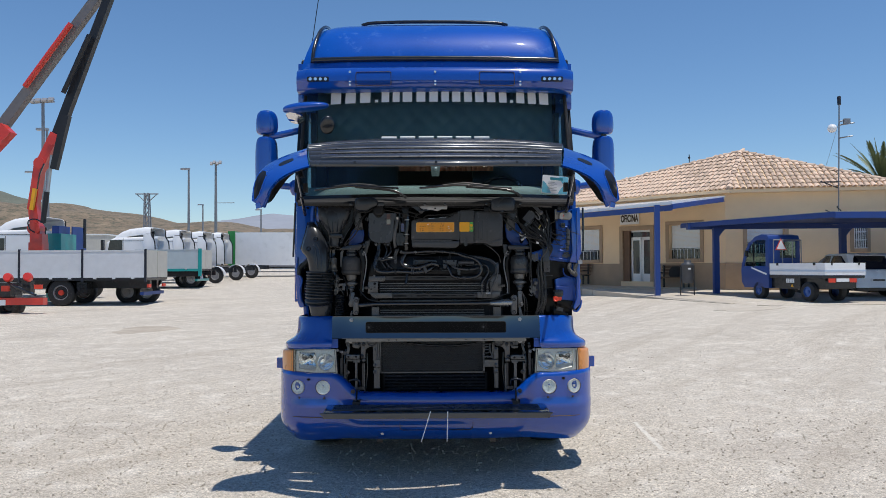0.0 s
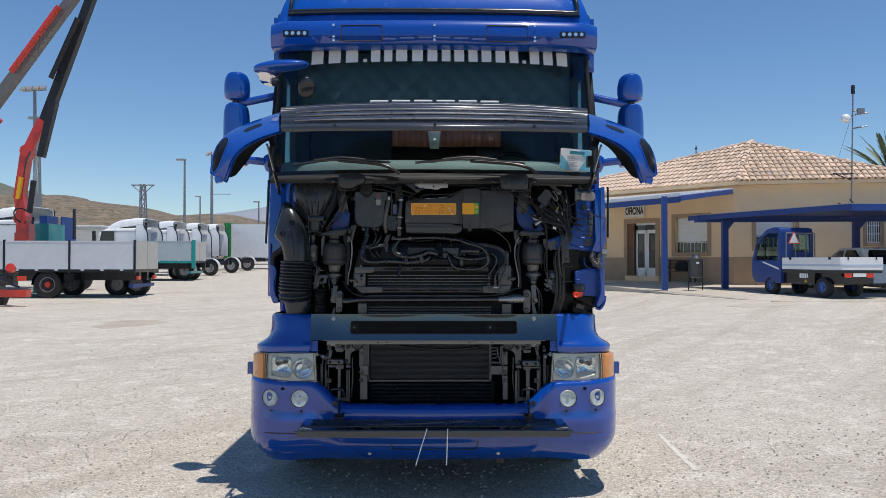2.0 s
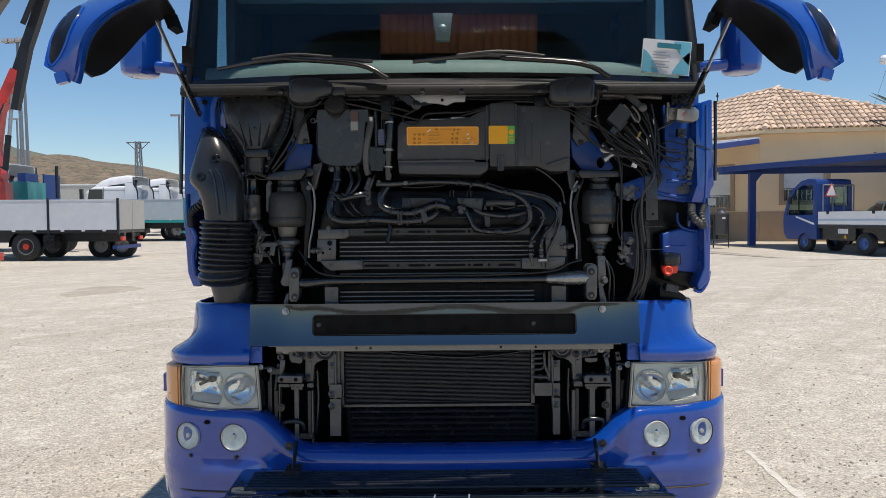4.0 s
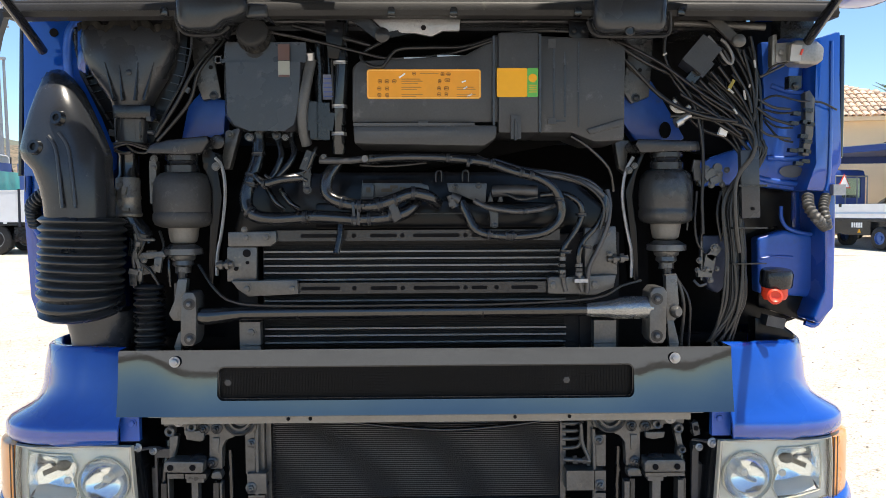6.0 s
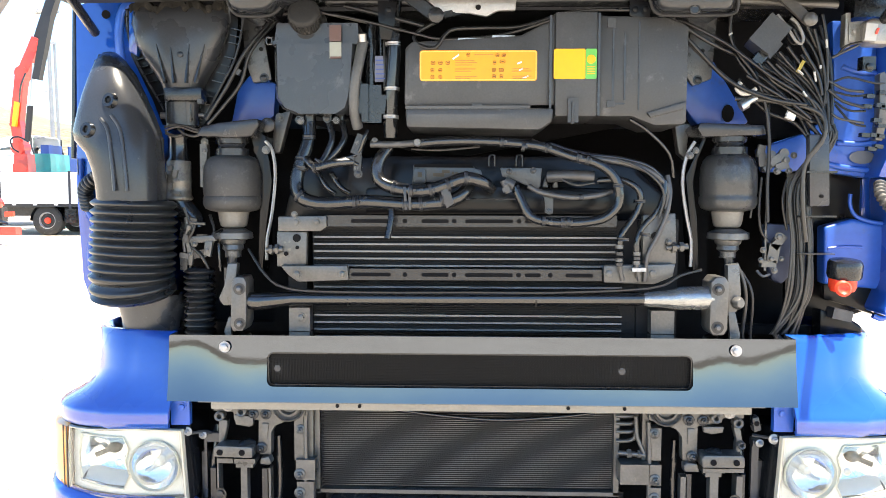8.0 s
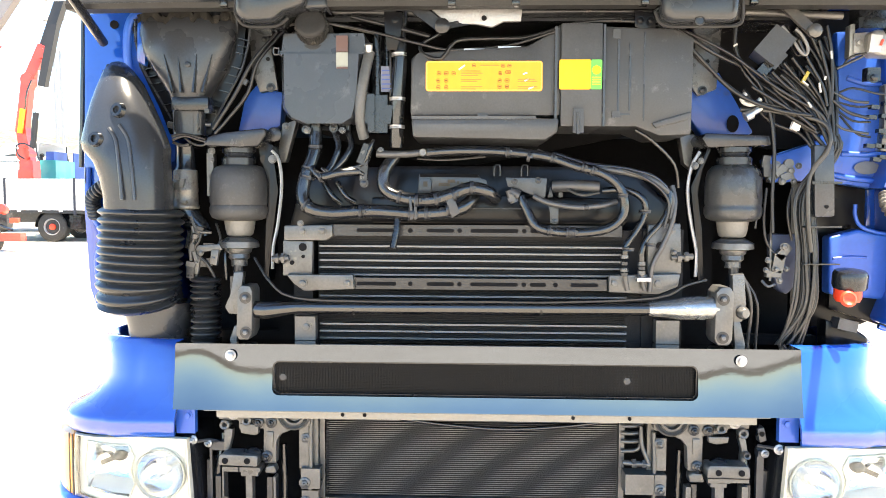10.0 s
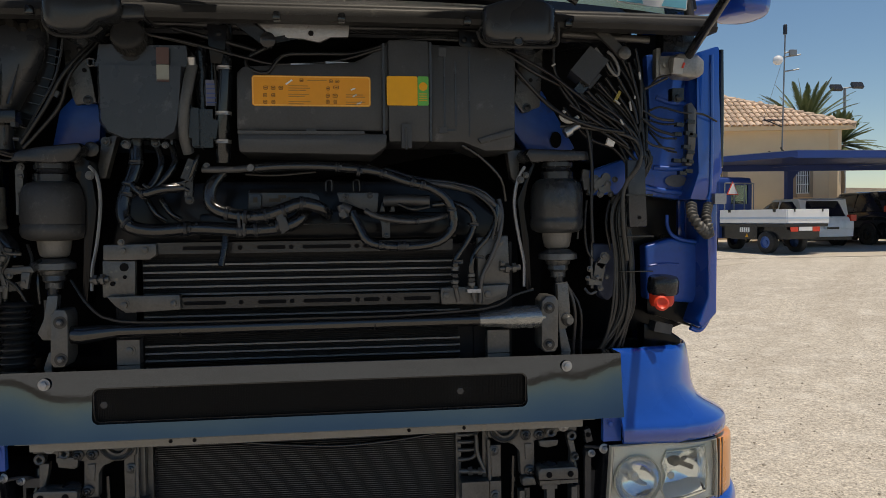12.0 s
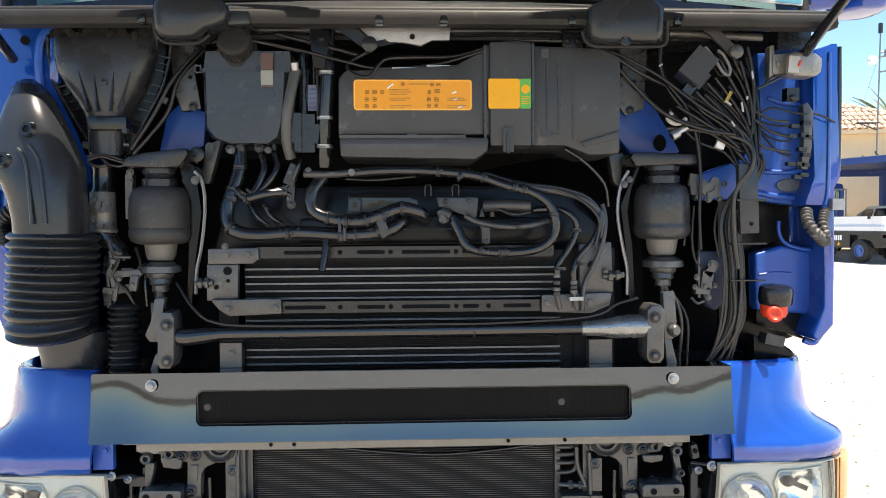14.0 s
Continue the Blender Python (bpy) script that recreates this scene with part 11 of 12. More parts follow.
# carport
port = thing("carport", (14.0, 26.0, slab_z(14, 26)), "blue steel carport with a corrugated flat roof", "carport")
B, N = Vector((9.466, 29.854, 3.193)), Vector((12.162, 23.600, 3.196))
B.z = N.z = carport_z
E2, F2 = Vector((24.0, 23.4, carport_z)), Vector((24.0, 27.9, carport_z))
part("roof_sheet", loft([[p + Vector((0, 0, dz)) for p in (B, N, E2, F2)] for dz in (0.0, 0.05)]), BLUE_STEEL, port, "blue sheet roof")
part("roof_skin", loft([[p + Vector((0, 0, dz)) for p in (B, N, E2, F2)] for dz in (0.054, 0.066)]), SHEET, port, "pale galvanised top of the roof")
part("corrugation", merge(*[beam(N + Vector((0.28 * k, -0.05, 0.07)), N + Vector((0.28 * k, 5.8 - 0.0375 * k, 0.07)), 0.08, 0.08, 0) for k in range(42)]), SHEET, port, "corrugated ridges", 0)
part("beam", beam(B + Vector((0, 0, -0.06)), N + Vector((0, 0, -0.06)), 0.12, 0.12), BLUE_STEEL, port)
part("beam", beam(N + Vector((0, 0.05, -0.07)), E2 + Vector((0, 0.05, -0.07)), 0.15, 0.15), BLUE_STEEL, port)
part("beam", beam(B + Vector((0.1, -0.4, -0.10)), F2 + Vector((0, -0.4, -0.10)), 0.20, 0.20), BLUE_STEEL, port)
for x in (14.5, 17.0, 19.5, 22.0):
    part("rafter", beam(Vector((x, 23.8, carport_z - 0.12)), Vector((x, 29.7 - 0.134 * (x - 9.47), carport_z - 0.09)), 0.12, 0.12), BLUE_STEEL, port)
for p in (Vector((10.502, 29.028, 0.585)), Vector((15.1, 28.75, 0)), Vector((21.2, 27.9, 0))):
    g = slab_z(p.x, p.y)
    part("post", box((p.x - 0.10, p.y - 0.10, g - 0.05), (p.x + 0.10, p.y + 0.10, carport_z - 0.15), 0.015), BLUE_STEEL, port, "square blue post")
    part("gusset", prism([(p.x + 0.095, 0, carport_z - 0.50), (p.x + 0.095, 0, carport_z - 0.16), (p.x + 0.42, 0, carport_z - 0.16), (p.x + 0.30, 0, carport_z - 0.24), (p.x + 0.20, 0, carport_z - 0.36)], p.y - 0.06, p.y + 0.06), BLUE_STEEL, port)


# electric utility cart, built at the origin with its rear left corner there
STRIPE = mat("pale blue band paint", (0.45, 0.55, 0.68), 0.4, 0.0, 0.06, 4)
cart = thing("utility_cart", (0, 0, 0), "small blue and white electric pickup cart", "utility vehicle")
part("bed_floor", box((0, 0.05, 0.70), (1.50, 2.40, 0.78), 0.01), IRON, cart)
for a, b, nm in (((0, 0.02, 0.80), (0.03, 2.40, 1.16), "side_board"), ((1.47, 0.02, 0.80), (1.50, 2.40, 1.16), "side_board"), ((0.03, 0.0, 0.80), (1.47, 0.03, 1.16), "tail_board"), ((0.03, 2.37, 0.80), (1.47, 2.40, 1.16), "head_board")):
    bd = part(nm, box(a, b, 0.008), WHITEPAINT, cart)
    if nm != "head_board":
        part("board_rib", merge(*[box((a[0] - 0.008, a[1] - 0.008, 0.90 + 0.12 * k), (b[0] + 0.008 if nm == "side_board" else b[0], a[1] if nm == "tail_board" else b[1], 0.955 + 0.02 * k - 0.03 * (k == 1) + 0.10 * (k == 1))) for k in range(1)]), STRIPE, bd, "pale blue pressed band")
        for q in (0.16, 0.84):
            lx, ly = a[0] + (b[0] - a[0]) * q, a[1] + (b[1] - a[1]) * q
            part("latch", box((lx - 0.02 if nm == "tail_board" else a[0] - 0.02, a[1] - 0.02 if nm == "tail_board" else ly - 0.04, 1.09), (lx + 0.02 if nm == "tail_board" else b[0] + 0.02, b[1] + 0.02 if nm == "tail_board" else ly + 0.04, 1.17), 0.006), PLASTIC, bd)
part("cart_frame", box((0.12, 0.1, 0.38), (1.10, 3.5, 0.70), 0.02), PLASTIC, cart)
part("battery_box", box((-0.005, 1.0, 0.36), (0.3, 1.95, 0.76), 0.03), PLASTIC, cart, "black battery box with white lettering bars")
part("lettering_bar", merge(*[box((-0.009, 1.62 - 0.075 * k - 0.055, 0.55), (-0.005, 1.62 - 0.075 * k, 0.68)) for k in range(5)]), WHITE, cart)
part("warning_triangle", prism_x([(1.42, 0.42), (1.30, 0.42), (1.36, 0.52)], -0.010, -0.006), YELLOW, cart)
part("rear_bar", box((0.1, -0.02, 0.42), (1.12, 0.08, 0.62), 0.02), PLASTIC, cart)
part("plate", box((0.40, -0.03, 0.60), (0.86, -0.02, 0.70)), WHITE, cart, "pale lettering bar plate")
for x in (0.12, 0.88):
    part("tail_lamp", box((x, -0.035, 0.58), (x + 0.24, 0.0, 0.70), 0.01), RED, cart)
part("cab", merge(
    prism_x([(2.45, 0.36), (3.70, 0.36), (3.84, 0.55), (3.86, 0.95), (3.83, 1.08), (2.45, 1.08)], 0.0, 1.22, 0.04),
    prism_x([(2.45, 1.92), (3.02, 1.94), (3.32, 1.80), (3.42, 1.86), (3.12, 2.06), (2.80, 2.12), (2.50, 2.08)], 0.0, 1.22, 0.03),
    *[prism_x(q, x, x + 0.05, 0.01) for x in (0.0, 1.17) for q in ([(2.45, 1.05), (2.60, 1.05), (2.60, 1.96), (2.45, 1.96)], [(3.72, 1.05), (3.84, 1.05), (3.66, 1.55), (3.42, 1.88), (3.32, 1.84), (3.55, 1.50)])],
    box((0.03, 2.45, 1.05), (1.19, 2.50, 1.34), 0.01), box((0.03, 2.45, 1.88), (1.19, 2.50, 1.96), 0.01), box((0.05, 2.45, 1.3), (0.45, 2.50, 1.9), 0.01), box((1.08, 2.45, 1.3), (1.17, 2.50, 1.9), 0.01)), BLUE_STEEL, cart, "rounded blue cart cab")
part("cab_rear_window", box((0.45, 2.47, 1.34), (1.08, 2.476, 1.88)), PANE, cart).visible_shadow = False
part("cab_seat", merge(box((0.15, 2.55, 1.0), (1.07, 3.0, 1.16), 0.03), box((0.15, 2.53, 1.16), (1.07, 2.63, 1.42), 0.03)), DARKCLOTH, cart)
part("cab_dash", box((0.08, 3.45, 1.0), (1.14, 3.70, 1.22), 0.04), PLASTIC, cart)
for x in (0.012, 1.202):
    part("side_window", prism_x([(2.60, 1.07), (3.74, 1.07), (3.56, 1.52), (3.34, 1.82), (3.05, 1.93), (2.60, 1.93)], x, x + 0.006), PANE, cart).visible_shadow = False
    part("window_post", prism_x([(3.18, 1.04), (3.22, 1.04), (3.22, 1.87), (3.18, 1.89)], x - 0.008, x + 0.014), PLASTIC, cart)
part("windscreen", loft([[(0.08, y, z), (1.14, y, z), (1.14, y + 0.012, z + 0.012), (0.08, y + 0.012, z + 0.012)] for y, z in ((3.815, 1.10), (3.63, 1.60), (3.38, 1.88))]), PANE, cart).visible_shadow = False
part("side_stripe", prism_x([(2.55, 0.78), (3.3, 1.0), (3.3, 1.05), (2.55, 0.84)], -0.006, 0.0), WHITE, cart)
part("rear_guard", merge(*[rod((x, 2.3, 1.16), (x, 2.3, 1.92), 0.02, 6) for x in (0.08, 0.42, 0.8, 1.14)], rod((0.08, 2.3, 1.92), (1.14, 2.3, 1.92), 0.02, 6)), GALV, cart)
part("sign_border", prism([(0.13, 0, 1.59), (0.57, 0, 1.59), (0.35, 0, 1.98)], 2.282, 2.29), RED, cart, "red border of the warning sign")
part("warning_sign", prism([(0.18, 0, 1.62), (0.52, 0, 1.62), (0.35, 0, 1.92)], 2.27, 2.28), WHITE, cart, "white warning triangle sign")
part("cart_mirror", obox((-0.12, 3.4, 1.5), (0.06, 0.1, 0.2), (0, 0, 0), 0.02), PLASTIC, cart)
for x in (0.10, 1.12):
    for y in (0.72, 2.95):
        wheel(cart, (x, y, 0.29), 0.29, 0.2, mat("cart wheel blue", (0.05, 0.12, 0.35), 0.4, 0.2) if "cart wheel blue" not in bpy.data.materials else bpy.data.materials["cart wheel blue"], (-1 if x < 0.5 else 1, 0, 0))
cart.matrix_world = pose(11.50, 22.95, slab_z(11.5, 24) - 0.02, 0, 0, 15)


def car(label, paint, hgt, belt, length, width, lamp_z, m):
    """A car built at the origin: rear left foot there, nose along y."""
    c = thing("car", (0, 0, 0), label, "car", "cars under the carport")
    h, cx = width / 2, width / 2

    def across(y, hw, lo, hi):
        """A rounded cross-section of the body."""
        out = []
        for k in range(20):
            a = k / 20 * 2 * math.pi + 0.157
            ca, sa = math.cos(a), math.sin(a)
            out.append((cx + hw * math.copysign(abs(ca) ** 0.35, ca), y, (lo + hi) / 2 + (hi - lo) / 2 * math.copysign(abs(sa) ** 0.45, sa)))
        return out

    def around(y0, y1, hw, z, front=0.8):
        """A rounded outline seen from above."""
        out = []
        for k in range(28):
            a = k / 28 * 2 * math.pi
            ca, sa = math.cos(a), math.sin(a)
            narrow = front if sa > 0 else 0.94
            out.append((cx + hw * math.copysign(abs(ca) ** 0.3, ca) * (1 - (1 - narrow) * abs(sa) ** 2), (y0 + y1) / 2 + (y1 - y0) / 2 * math.copysign(abs(sa) ** 0.5, sa), z))
        return out

    n = length
    part("body", loft([across(y, h * f, lo, belt * g) for y, f, lo, g in ((0.0, 0.78, 0.34, 0.90), (0.05, 0.92, 0.29, 0.95), (0.25, 0.97, 0.25, 1.0), (0.8, 1.0, 0.24, 1.01), (n * 0.5, 1.0, 0.23, 1.0), (n - 1.15, 0.99, 0.24, 0.98), (n - 0.7, 0.96, 0.25, 0.91), (n - 0.25, 0.86, 0.28, 0.80), (n - 0.05, 0.74, 0.34, 0.70), (n, 0.6, 0.4, 0.62))]), paint, c)
    r0, r1 = 0.42, n - 2.0
    part("window_band", loft([around(0.08, n - 1.0, h * 0.93, belt * 0.95), around(0.16, n - 1.2, h * 0.90, belt + 0.08), around(0.26, n - 1.6, h * 0.82, belt + (hgt - belt) * 0.6), around(0.36, n - 1.95, h * 0.74, hgt - 0.06)]), BLACKPAINT, c, "dark glazed window band")
    part("roof", loft([around(r0 - 0.14, r1 + 0.14, h * 0.77, hgt - 0.09), around(r0 - 0.16, r1 + 0.10, h * 0.765, hgt - 0.05), around(r0 - 0.06, r1, h * 0.70, hgt - 0.015), around(r0 + 0.4, r1 - 0.5, h * 0.45, hgt)]), paint, c)
    part("roof_spoiler", loft([[(cx - h * 0.66, r0 - 0.10, hgt - 0.05), (cx + h * 0.66, r0 - 0.10, hgt - 0.05), (cx + h * 0.60, r0 - 0.30, hgt - 0.09), (cx - h * 0.60, r0 - 0.30, hgt - 0.09)], [(cx - h * 0.66, r0 - 0.10, hgt - 0.02), (cx + h * 0.66, r0 - 0.10, hgt - 0.02), (cx + h * 0.60, r0 - 0.30, hgt - 0.07), (cx - h * 0.60, r0 - 0.30, hgt - 0.07)]]), paint, c)
    for s in (-1, 1):
        for ya, yb, wd in ((0.30, 0.62, 0.34), (1.52, 1.50, 0.07)):
            part("pillar", beam((cx + s * h * (0.90 if ya > 0.3 else 0.86), ya, belt - 0.03), (cx + s * h * 0.75, yb, hgt - 0.06), 0.06, wd), paint, c)
        part("tail_lamp", obox((cx + s * h * 0.84, 0.06, lamp_z), (0.24, 0.14, 0.19), (0, 0, s * 14), 0.03), RED, c)
        part("wing_mirror", obox((cx + s * (h + 0.07), n - 1.7, belt + 0.08), (0.17, 0.12, 0.13), (0, 0, 0), 0.04), paint, c)
        for y in (0.78, n - 0.85):
            part("wheel_arch", lathe([(0.40, -0.02), (0.40, 0.02), (0.05, 0.02)], (cx + s * (h - 0.008), y, 0.34), (s, 0, 0), 24), PLASTIC, c)
            wheel(c, (cx + s * (h - 0.08), y, 0.33), 0.33, 0.22, ZINC if paint is WHITEPAINT else IRON, (s, 0, 0))
        part("door_handle", box((cx + s * (h + 0.004) - 0.012, 1.45, belt - 0.12), (cx + s * (h + 0.004) + 0.012, 1.65, belt - 0.09), 0.004), paint, c)
    part("bumper", loft([around(-0.05, 0.5, h * 0.94, z, 1.0) for z in (0.30, 0.42, 0.54)]), paint, c)
    part("bumper_skirt", loft([around(-0.03, 0.5, h * 0.90, z, 1.0) for z in (0.20, 0.30)]), PLASTIC, c)
    part("badge", lathe([(0.055, 0), (0.05, 0.012), (0.01, 0.014)], (cx, 0.035, belt - 0.10), (0, -1, 0), 14), CHROME, c, "round chrome badge")
    part("plate", box((cx - 0.26, -0.062, 0.50), (cx + 0.26, -0.050, 0.61)), WHITE, c, "number plate with bars")
    part("plate_bar", box((cx - 0.21, -0.066, 0.53), (cx + 0.21, -0.062, 0.585)), INK, c)
    c.matrix_world = m
    return c


cw, cb = Vector((13.984, 26.000, 0.577)), Vector((16.749, 26.200, 0.526))
car("white hatchback car parked under the carport", WHITEPAINT, 1.47, 0.95, 4.2, 1.75, 0.86, pose(cw.x, cw.y, slab_z(cw.x, cw.y), 0, 0, 4))
car("black sport utility car parked under the carport", BLACKPAINT, 1.68, 1.10, 4.6, 1.87, 1.12, pose(cb.x, cb.y, slab_z(cb.x, cb.y), 0, 0, 4))
car("dark saloon car parked under the carport", BLACKPAINT, 1.45, 0.92, 4.5, 1.80, 0.84, pose(cb.x + 2.9, cb.y + 0.3, slab_z(20, 27), 0, 0, 4))

# aerial mast on the office wall
mast = thing("aerial_mast", (15.717, 30.200, 3.543), "slim aerial mast with antennas and a small dish", "antenna")
mb, mt = Vector((15.716, 30.200, 3.478)), Vector((15.809, 30.200, 7.925))
part("mast_pole", rod(mb, mt, 0.026, 8), GALV, mast)
part("aerial_tip", lathe([(0.07, 0), (0.07, 0.32), (0.05, 0.34)], mt, (0, 0, 1), 12), IRON, mast)
part("dish", lathe([(0.02, 0), (0.16, 0.06), (0.17, 0.09), (0.10, 0.2), (0.02, 0.22)], (15.426, 30.000, 6.962), (-0.5, -0.8, 0), 16), WHITEPAINT, mast)
for x, y, s in ((1496, 222, 0.55), (1497, 245, 0.5), (1496, 216, 0.3)):
    q = mb.lerp(mt, (388 - y) / 202)
    part("aerial_arm", rod(q, q + Vector((s, -0.1, 0.08)), 0.025, 6), GALV, mast)
part("aerial_box", obox(mb.lerp(mt, 0.83) + Vector((0.25, -0.1, 0.1)), (0.25, 0.1, 0.2), (0, 0, 0), 0.02), GALV, mast)
part("yagi", merge(rod(mb.lerp(mt, 0.30) + Vector((-0.75, -0.1, 0.12)), mb.lerp(mt, 0.27), 0.02, 6), *[rod(mb.lerp(mt, 0.30) + Vector((-0.7 + 0.12 * k, -0.35, 0.1)), mb.lerp(mt, 0.30) + Vector((-0.7 + 0.12 * k, 0.2, 0.1)), 0.012, 5) for k in range(6)]), IRON, mast)
part("mast_bracket", merge(rod(mb, mb + Vector((0.2, 1.2, 0)), 0.03, 6), tube([mb + Vector((-0.5, 0, 0.35)), mb + Vector((-0.2, -0.1, 0.2)), mb + Vector((0.05, -0.1, 0.3)), mb + Vector((-0.1, -0.1, 0.45)), mb + Vector((0.0, 0, 0.5))], 0.02, 6, 0.1)), IRON, mast)
part("guy_wire", rod(mb.lerp(mt, 0.85), mb + Vector((-0.35, 1.0, 0.9)), 0.006, 5), GALV, mast)


def palm(at, h, r, label):
    x, y, z = at
    p = thing("palm_tree", at, label, "palm tree")
    part("trunk", sweep([Vector((x + 0.05 * math.sin(k), y, z + h * k / 14)) for k in range(15)], [0.34 - 0.008 * k + 0.03 * (k % 2) for k in range(15)], 14), BARK, p)
    bm = bmesh.new()
    top = Vector((x, y, z + h))
    for k in range(64):
        az = k * 2.399 + random.uniform(-0.2, 0.2)
        el = radians(84 - 112 * (k / 64) + random.uniform(-8, 8))
        d = Vector((math.cos(az) * math.cos(el), math.sin(az) * math.cos(el), math.sin(el)))
        side = Vector((-math.sin(az), math.cos(az), 0))
        ln = r * random.uniform(0.85, 1.1)
        spine = []
        for j in range(15):
            f = j / 14
            spine.append(top + d * ln * f + Vector((0, 0, -0.24 * ln * f * f)))
        for j in range(14):
            a, b = spine[j], spine[j + 1]
            wv = 0.012 + 0.02 * (1 - j / 14)
            bm.faces.new([bm.verts.new(q) for q in (a - side * wv, b - side * wv, b + side * wv, a + side * wv)])
            if j > 1:
                for sg in (-1, 1):
                    for h2 in (0.0, 0.25, 0.5, 0.75):
                        o = a.lerp(b, h2)
                        lf = 0.5 * math.sin(math.pi * min(1, (j + h2) / 14 * 0.85 + 0.12)) * random.uniform(0.8, 1.1)
                        tip = o + (side * sg * 0.5 + (b - a).normalized() * 0.8 + Vector((0, 0, -0.18))) * lf
                        u = (b - a).normalized() * 0.036
                        bm.faces.new([bm.verts.new(q) for q in (o - u, o + u, tip)])
    part("crown", bm, FROND, p, "crown of arching green fronds", 0)
    return p


palm((25.7, 44.5, height(26, 44)), 5.5, 3.5, "tall palm with arching green fronds behind the office")
pc = Vector((25.977, 42.000, 5.142))
palm((pc.x, pc.y, height(pc.x, pc.y)), pc.z - height(pc.x, pc.y), 2.3, "shorter palm with drooping fronds at the office corner")
palm((7.5, 62.0, height(7, 62)), 5.4, 1.6, "distant small palm behind the office")
fl = thing("flood_light", (33.295, 52.000, 1.520), "twin floodlight on a grey pole", "flood light")
fb, ft = Vector((33.300, 52.000, 1.071)), Vector((33.240, 52.000, 9.777))
part("shaft", rod(fb, ft, 0.09, 8), GALV, fl)
part("cross_arm", rod(ft + Vector((-0.9, 0, -0.1)), ft + Vector((0.9, 0, 0.15)), 0.05, 6), GALV, fl)
for dx in (-0.75, 0.75):
    part("lamp_head", obox(ft + Vector((dx, -0.2, 0.12 * dx + 0.1)), (0.75, 0.2, 0.42), (-35, 0, 0), 0.03), IRON, fl)


def bench(at, rot):
    b = thing("bench", (0, 0, 0), "dark slatted bench with iron ends on the pavement", "bench", "benches at the office")
    for k in range(3):
        part("seat_slat", box((0, 0.05 + 0.14 * k, 0.42), (1.5, 0.17 + 0.14 * k, 0.46), 0.006), BROWNWOOD, b)
        part("back_slat", box((0, 0.46 + 0.03 * k, 0.55 + 0.14 * k), (1.5, 0.49 + 0.03 * k, 0.66 + 0.14 * k), 0.006), BROWNWOOD, b)
    for x in (0.12, 1.32):
        part("end_frame", merge(box((x, 0.04, 0.0), (x + 0.06, 0.10, 0.42)), box((x, 0.42, 0.0), (x + 0.06, 0.48, 0.95)), box((x, 0.04, 0.38), (x + 0.06, 0.48, 0.42)), box((x, 0.02, 0.62), (x + 0.06, 0.46, 0.66))), IRON, b)
    b.matrix_world = pose(*at, 0, 0, rot)
    return b


ang = math.degrees(math.atan2(fd.y, fd.x))
q = along(fa, fd, fn, s_win0 - 0.3, 0, 0.65)
bench((q.x, q.y, slab_z(q.x, q.y)), ang)
BENCH = pose(q.x, q.y, slab_z(q.x, q.y), 0, 0, ang)
q = along(fa, fd, fn, s_lw1 - 1.9, 0, 0.65)
bench((q.x, q.y, slab_z(q.x, q.y)), ang)
bp = Vector((8.966, 27.600, 0.780))
bz = slab_z(bp.x, bp.y)
bin_t = thing("litter_bin", (bp.x, bp.y, bz), "grey round litter bin between two posts", "litter bin")
bin_grey = mat("grey bin plastic", (0.055, 0.06, 0.068), 0.45, 0.0, 0.2, 6)
bucket = part("bucket", lathe([(0.15, 0.42), (0.19, 0.44), (0.205, 0.55), (0.215, 1.02), (0.225, 1.03), (0.225, 1.07), (0.20, 1.08), (0.19, 0.9), (0.15, 0.46)], (bp.x, bp.y, bz), (0, 0, 1), 24), bin_grey, bin_t)
part("hood", lathe([(0.215, 1.07), (0.21, 1.10), (0.13, 1.15), (0.12, 1.22), (0.10, 1.23)], (bp.x, bp.y, bz), (0, 0, 1), 22), bin_grey, bin_t)
part("bin_label", prism(rounded(bp.x - 0.05, bp.x + 0.05, bz + 0.90, bz + 0.96, 0.02), bp.y - 0.222, bp.y - 0.212), WHITE, bucket, "small white label")
for dx in (-0.24, 0.24):
    part("post", rod((bp.x + dx, bp.y + 0.02, bz), (bp.x + dx * 0.98, bp.y + 0.02, bz + 1.05), 0.022, 8), IRON, bin_t)
bag = solo("bag", bev(loft([[(x * k, y * k2, z) for x, y in ((-0.24, -0.11), (0.24, -0.11), (0.26, 0.10), (-0.26, 0.10))] for z, k, k2 in ((0.0, 0.9, 1.0), (0.10, 1.05, 1.15), (0.28, 1.0, 1.0), (0.40, 0.72, 0.7), (0.44, 0.45, 0.4))]), 0.04, 3), mat("black bag cloth", (0.012, 0.012, 0.013), 0.8, 0.0, 0.3, 12, 0.2, 90), "black cloth bag resting on the bench", "bag")
bag.matrix_world = BENCH @ pose(0.85, 0.26, 0.46, 0, 0, 6)

# roof tiles: the nearest as single tiles, the rest joined
tm_ = tile_mesh()
places = tile_places()
for d, m in places[:300]:
    o = new("roof_tile", tm_)
    o.parent = roof
    o.matrix_basis = m
joined = bmesh.new()
for d, m in places[300:]:
    i = len(joined.verts)
    joined.from_mesh(tm_)
    joined.verts.ensure_lookup_table()
    for v in joined.verts[i:]:
        v.co = m @ v.co
if len(joined.verts):
    rest = part("roof_tile_field", joined, TILE, roof, "clay barrel tiles", 60)
    rest["kind"] = "stuff"
for a in (EL, EC, ER):
    run = APEX - a
    count = int(run.length / 0.36)
    for k in range(count):
        p, q = a + run * (k / count), a + run * ((k + 1.12) / count)
        part("ridge_tile", sweep([p + Vector((0, 0, 0.03)), q + Vector((0, 0, 0.015))], [0.115, 0.085], 8), TILE, roof)
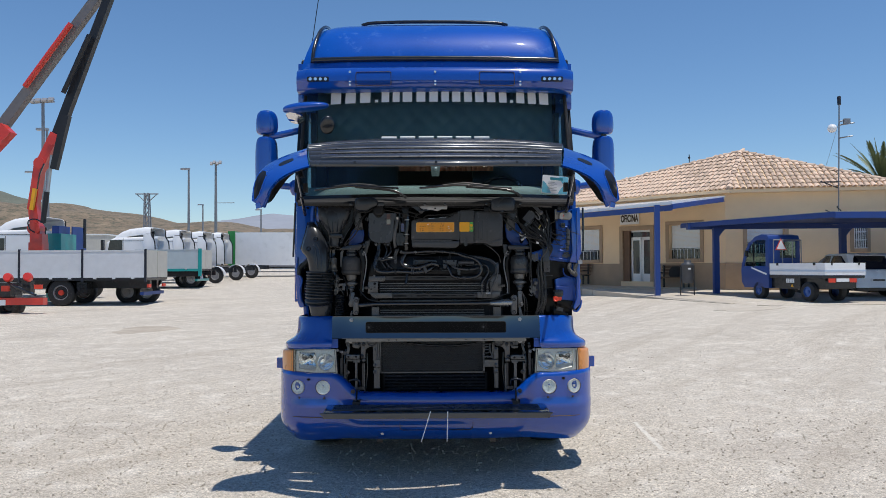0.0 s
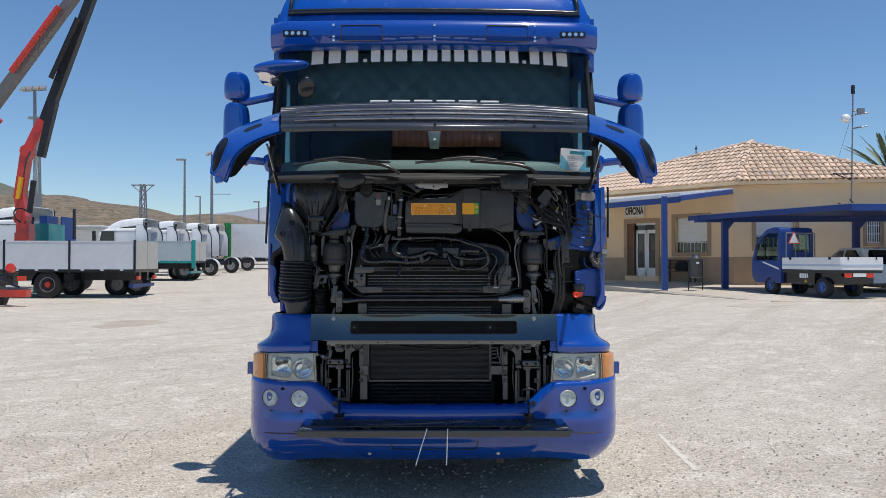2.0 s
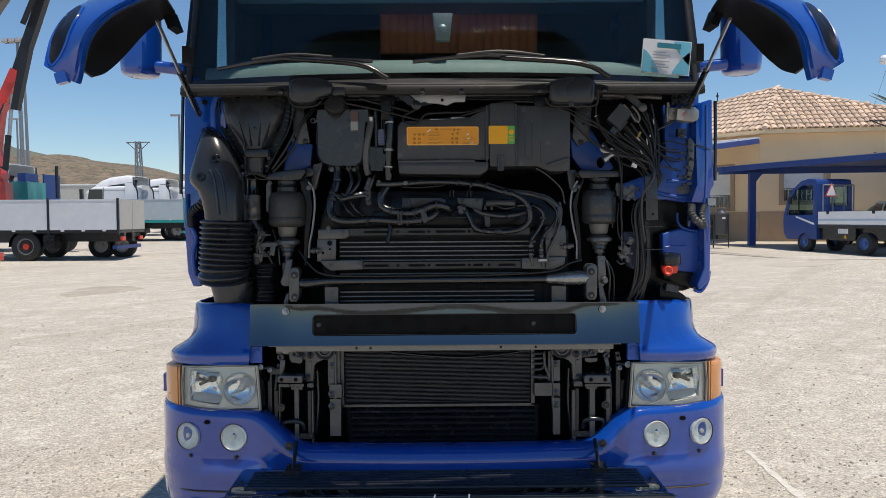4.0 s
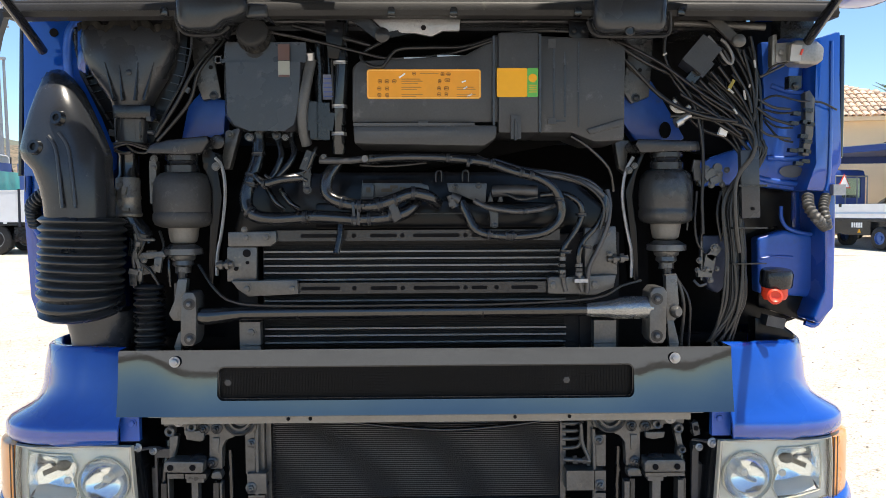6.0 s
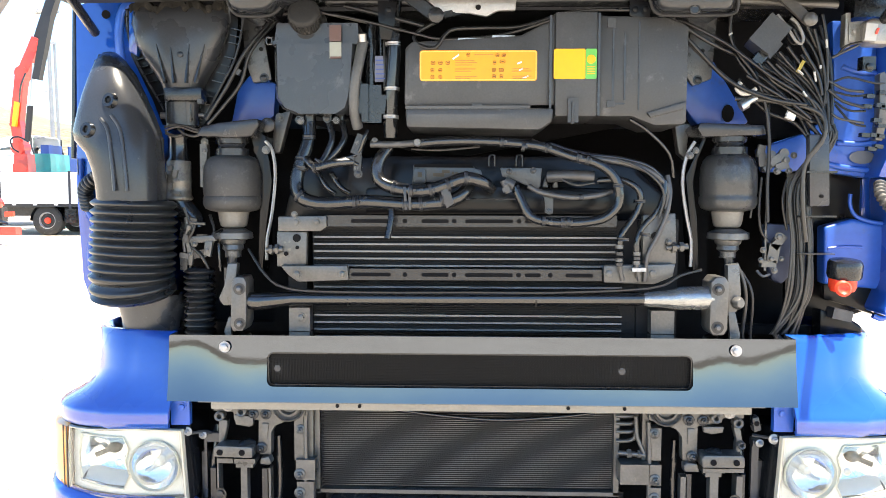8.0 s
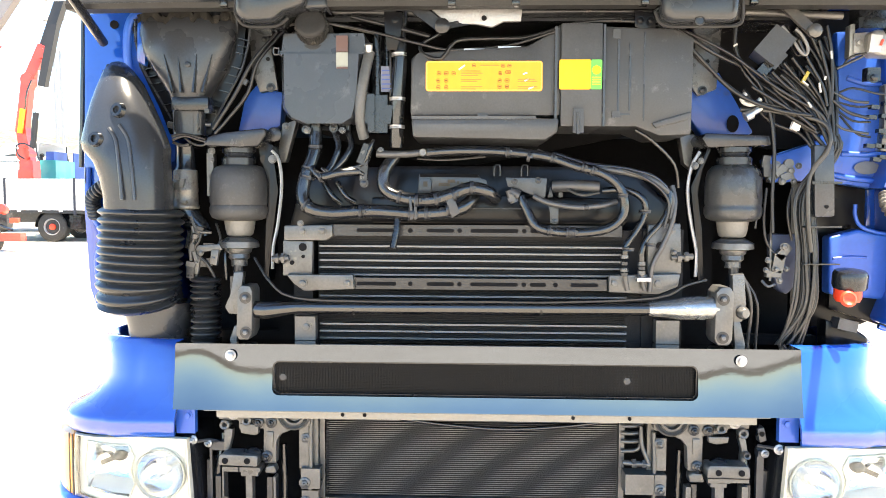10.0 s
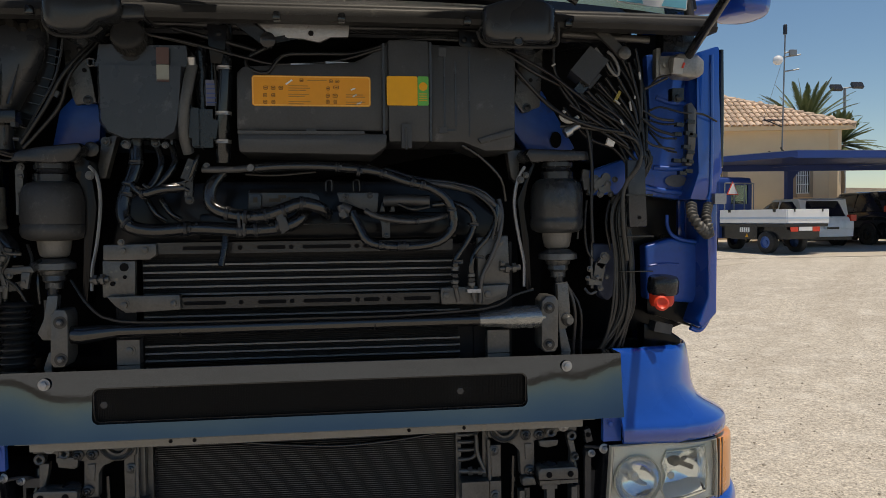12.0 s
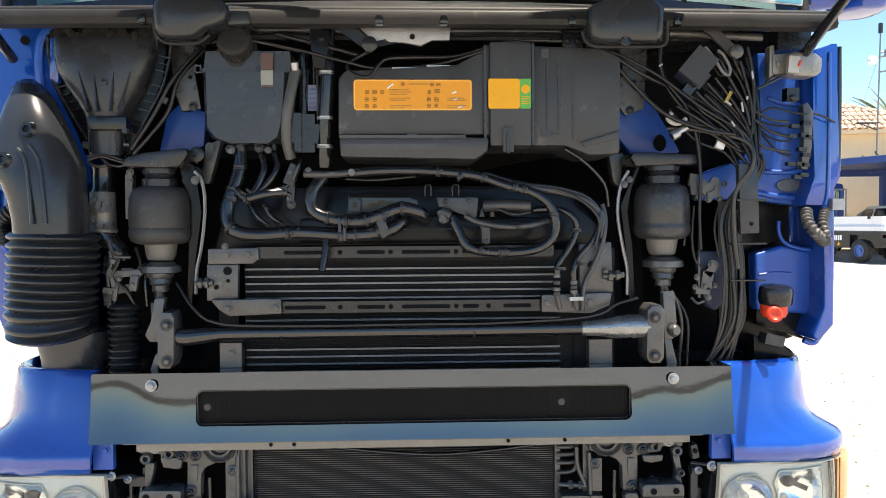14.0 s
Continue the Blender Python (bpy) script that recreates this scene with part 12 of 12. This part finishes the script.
part("finial", merge(rod(APEX + Vector((-1.8, 1.5, -0.5)), APEX + Vector((-1.8, 1.5, 0.12)), 0.022, 6), lathe([(0.05, -0.04), (0.06, 0.0), (0.03, 0.05)], APEX + Vector((-1.8, 1.5, -0.02)), (0, 0, 1), 10)), IRON, roof)


def chalk(pts, w):
    bm = bmesh.new()
    line = curve_points([Vector((*p, 0)) for p in pts], 0.05)
    a = [bm.verts.new((p.x - w * random.uniform(0.4, 1), p.y, height(p.x, p.y) + 0.004)) for p in line]
    b = [bm.verts.new((p.x + w * random.uniform(0.4, 1), p.y, height(p.x, p.y) + 0.004)) for p in line]
    for i in range(len(line) - 1):
        bm.faces.new((a[i], a[i + 1], b[i + 1], b[i]))
    return bm


solo("chalk_mark", chalk([(2.125, 8.306, 0.000)[:2], (2.091, 7.821, 0.000)[:2], (2.045, 7.048, 0.000)[:2]], 0.034), mat("chalk dust", (0.60, 0.56, 0.49), 0.95, 0.0, 0.2, 30), "pale chalk streak on the gravel", "mark")


# loose gravel in the part of the yard near the lorry
def gravel(count, seed):
    rng = random.Random(seed)
    verts, faces = [], []
    for _ in range(count):
        x, y = rng.uniform(-9, 9), rng.uniform(1.6, 15)
        if rng.random() < 0.5:
            x, y = rng.uniform(-4.5, 4.5), rng.uniform(2.6, 8.5)
        r = rng.choice((0.005, 0.007, 0.009, 0.012)) * rng.uniform(0.8, 1.3)
        b, z, a = len(verts), height(x, y), rng.uniform(0, 6.3)
        for k in range(4):
            q = r * rng.uniform(0.75, 1.2)
            verts.append((x + q * math.cos(a + k * 1.57), y + q * math.sin(a + k * 1.57), z - 0.002))
        for k in range(4):
            q = r * rng.uniform(0.4, 0.7)
            verts.append((x + q * math.cos(a + k * 1.57), y + q * math.sin(a + k * 1.57), z + r * rng.uniform(0.6, 0.9)))
        faces += [(b + k, b + (k + 1) % 4, b + 4 + (k + 1) % 4, b + 4 + k) for k in range(4)] + [(b + 4, b + 5, b + 6, b + 7)]
    me = bpy.data.meshes.new("gravel")
    me.from_pydata(verts, [], faces)
    return me


STONES = mat("limestone chips", (0.40, 0.355, 0.29), 0.9, 0.0, 0.35, 25, 0.0, 90)
chips = gravel(9000, 5)
chips.materials.append(STONES)
tagged(new("gravel", chips), "loose pale limestone chips on the yard", "gravel", "", "stuff")
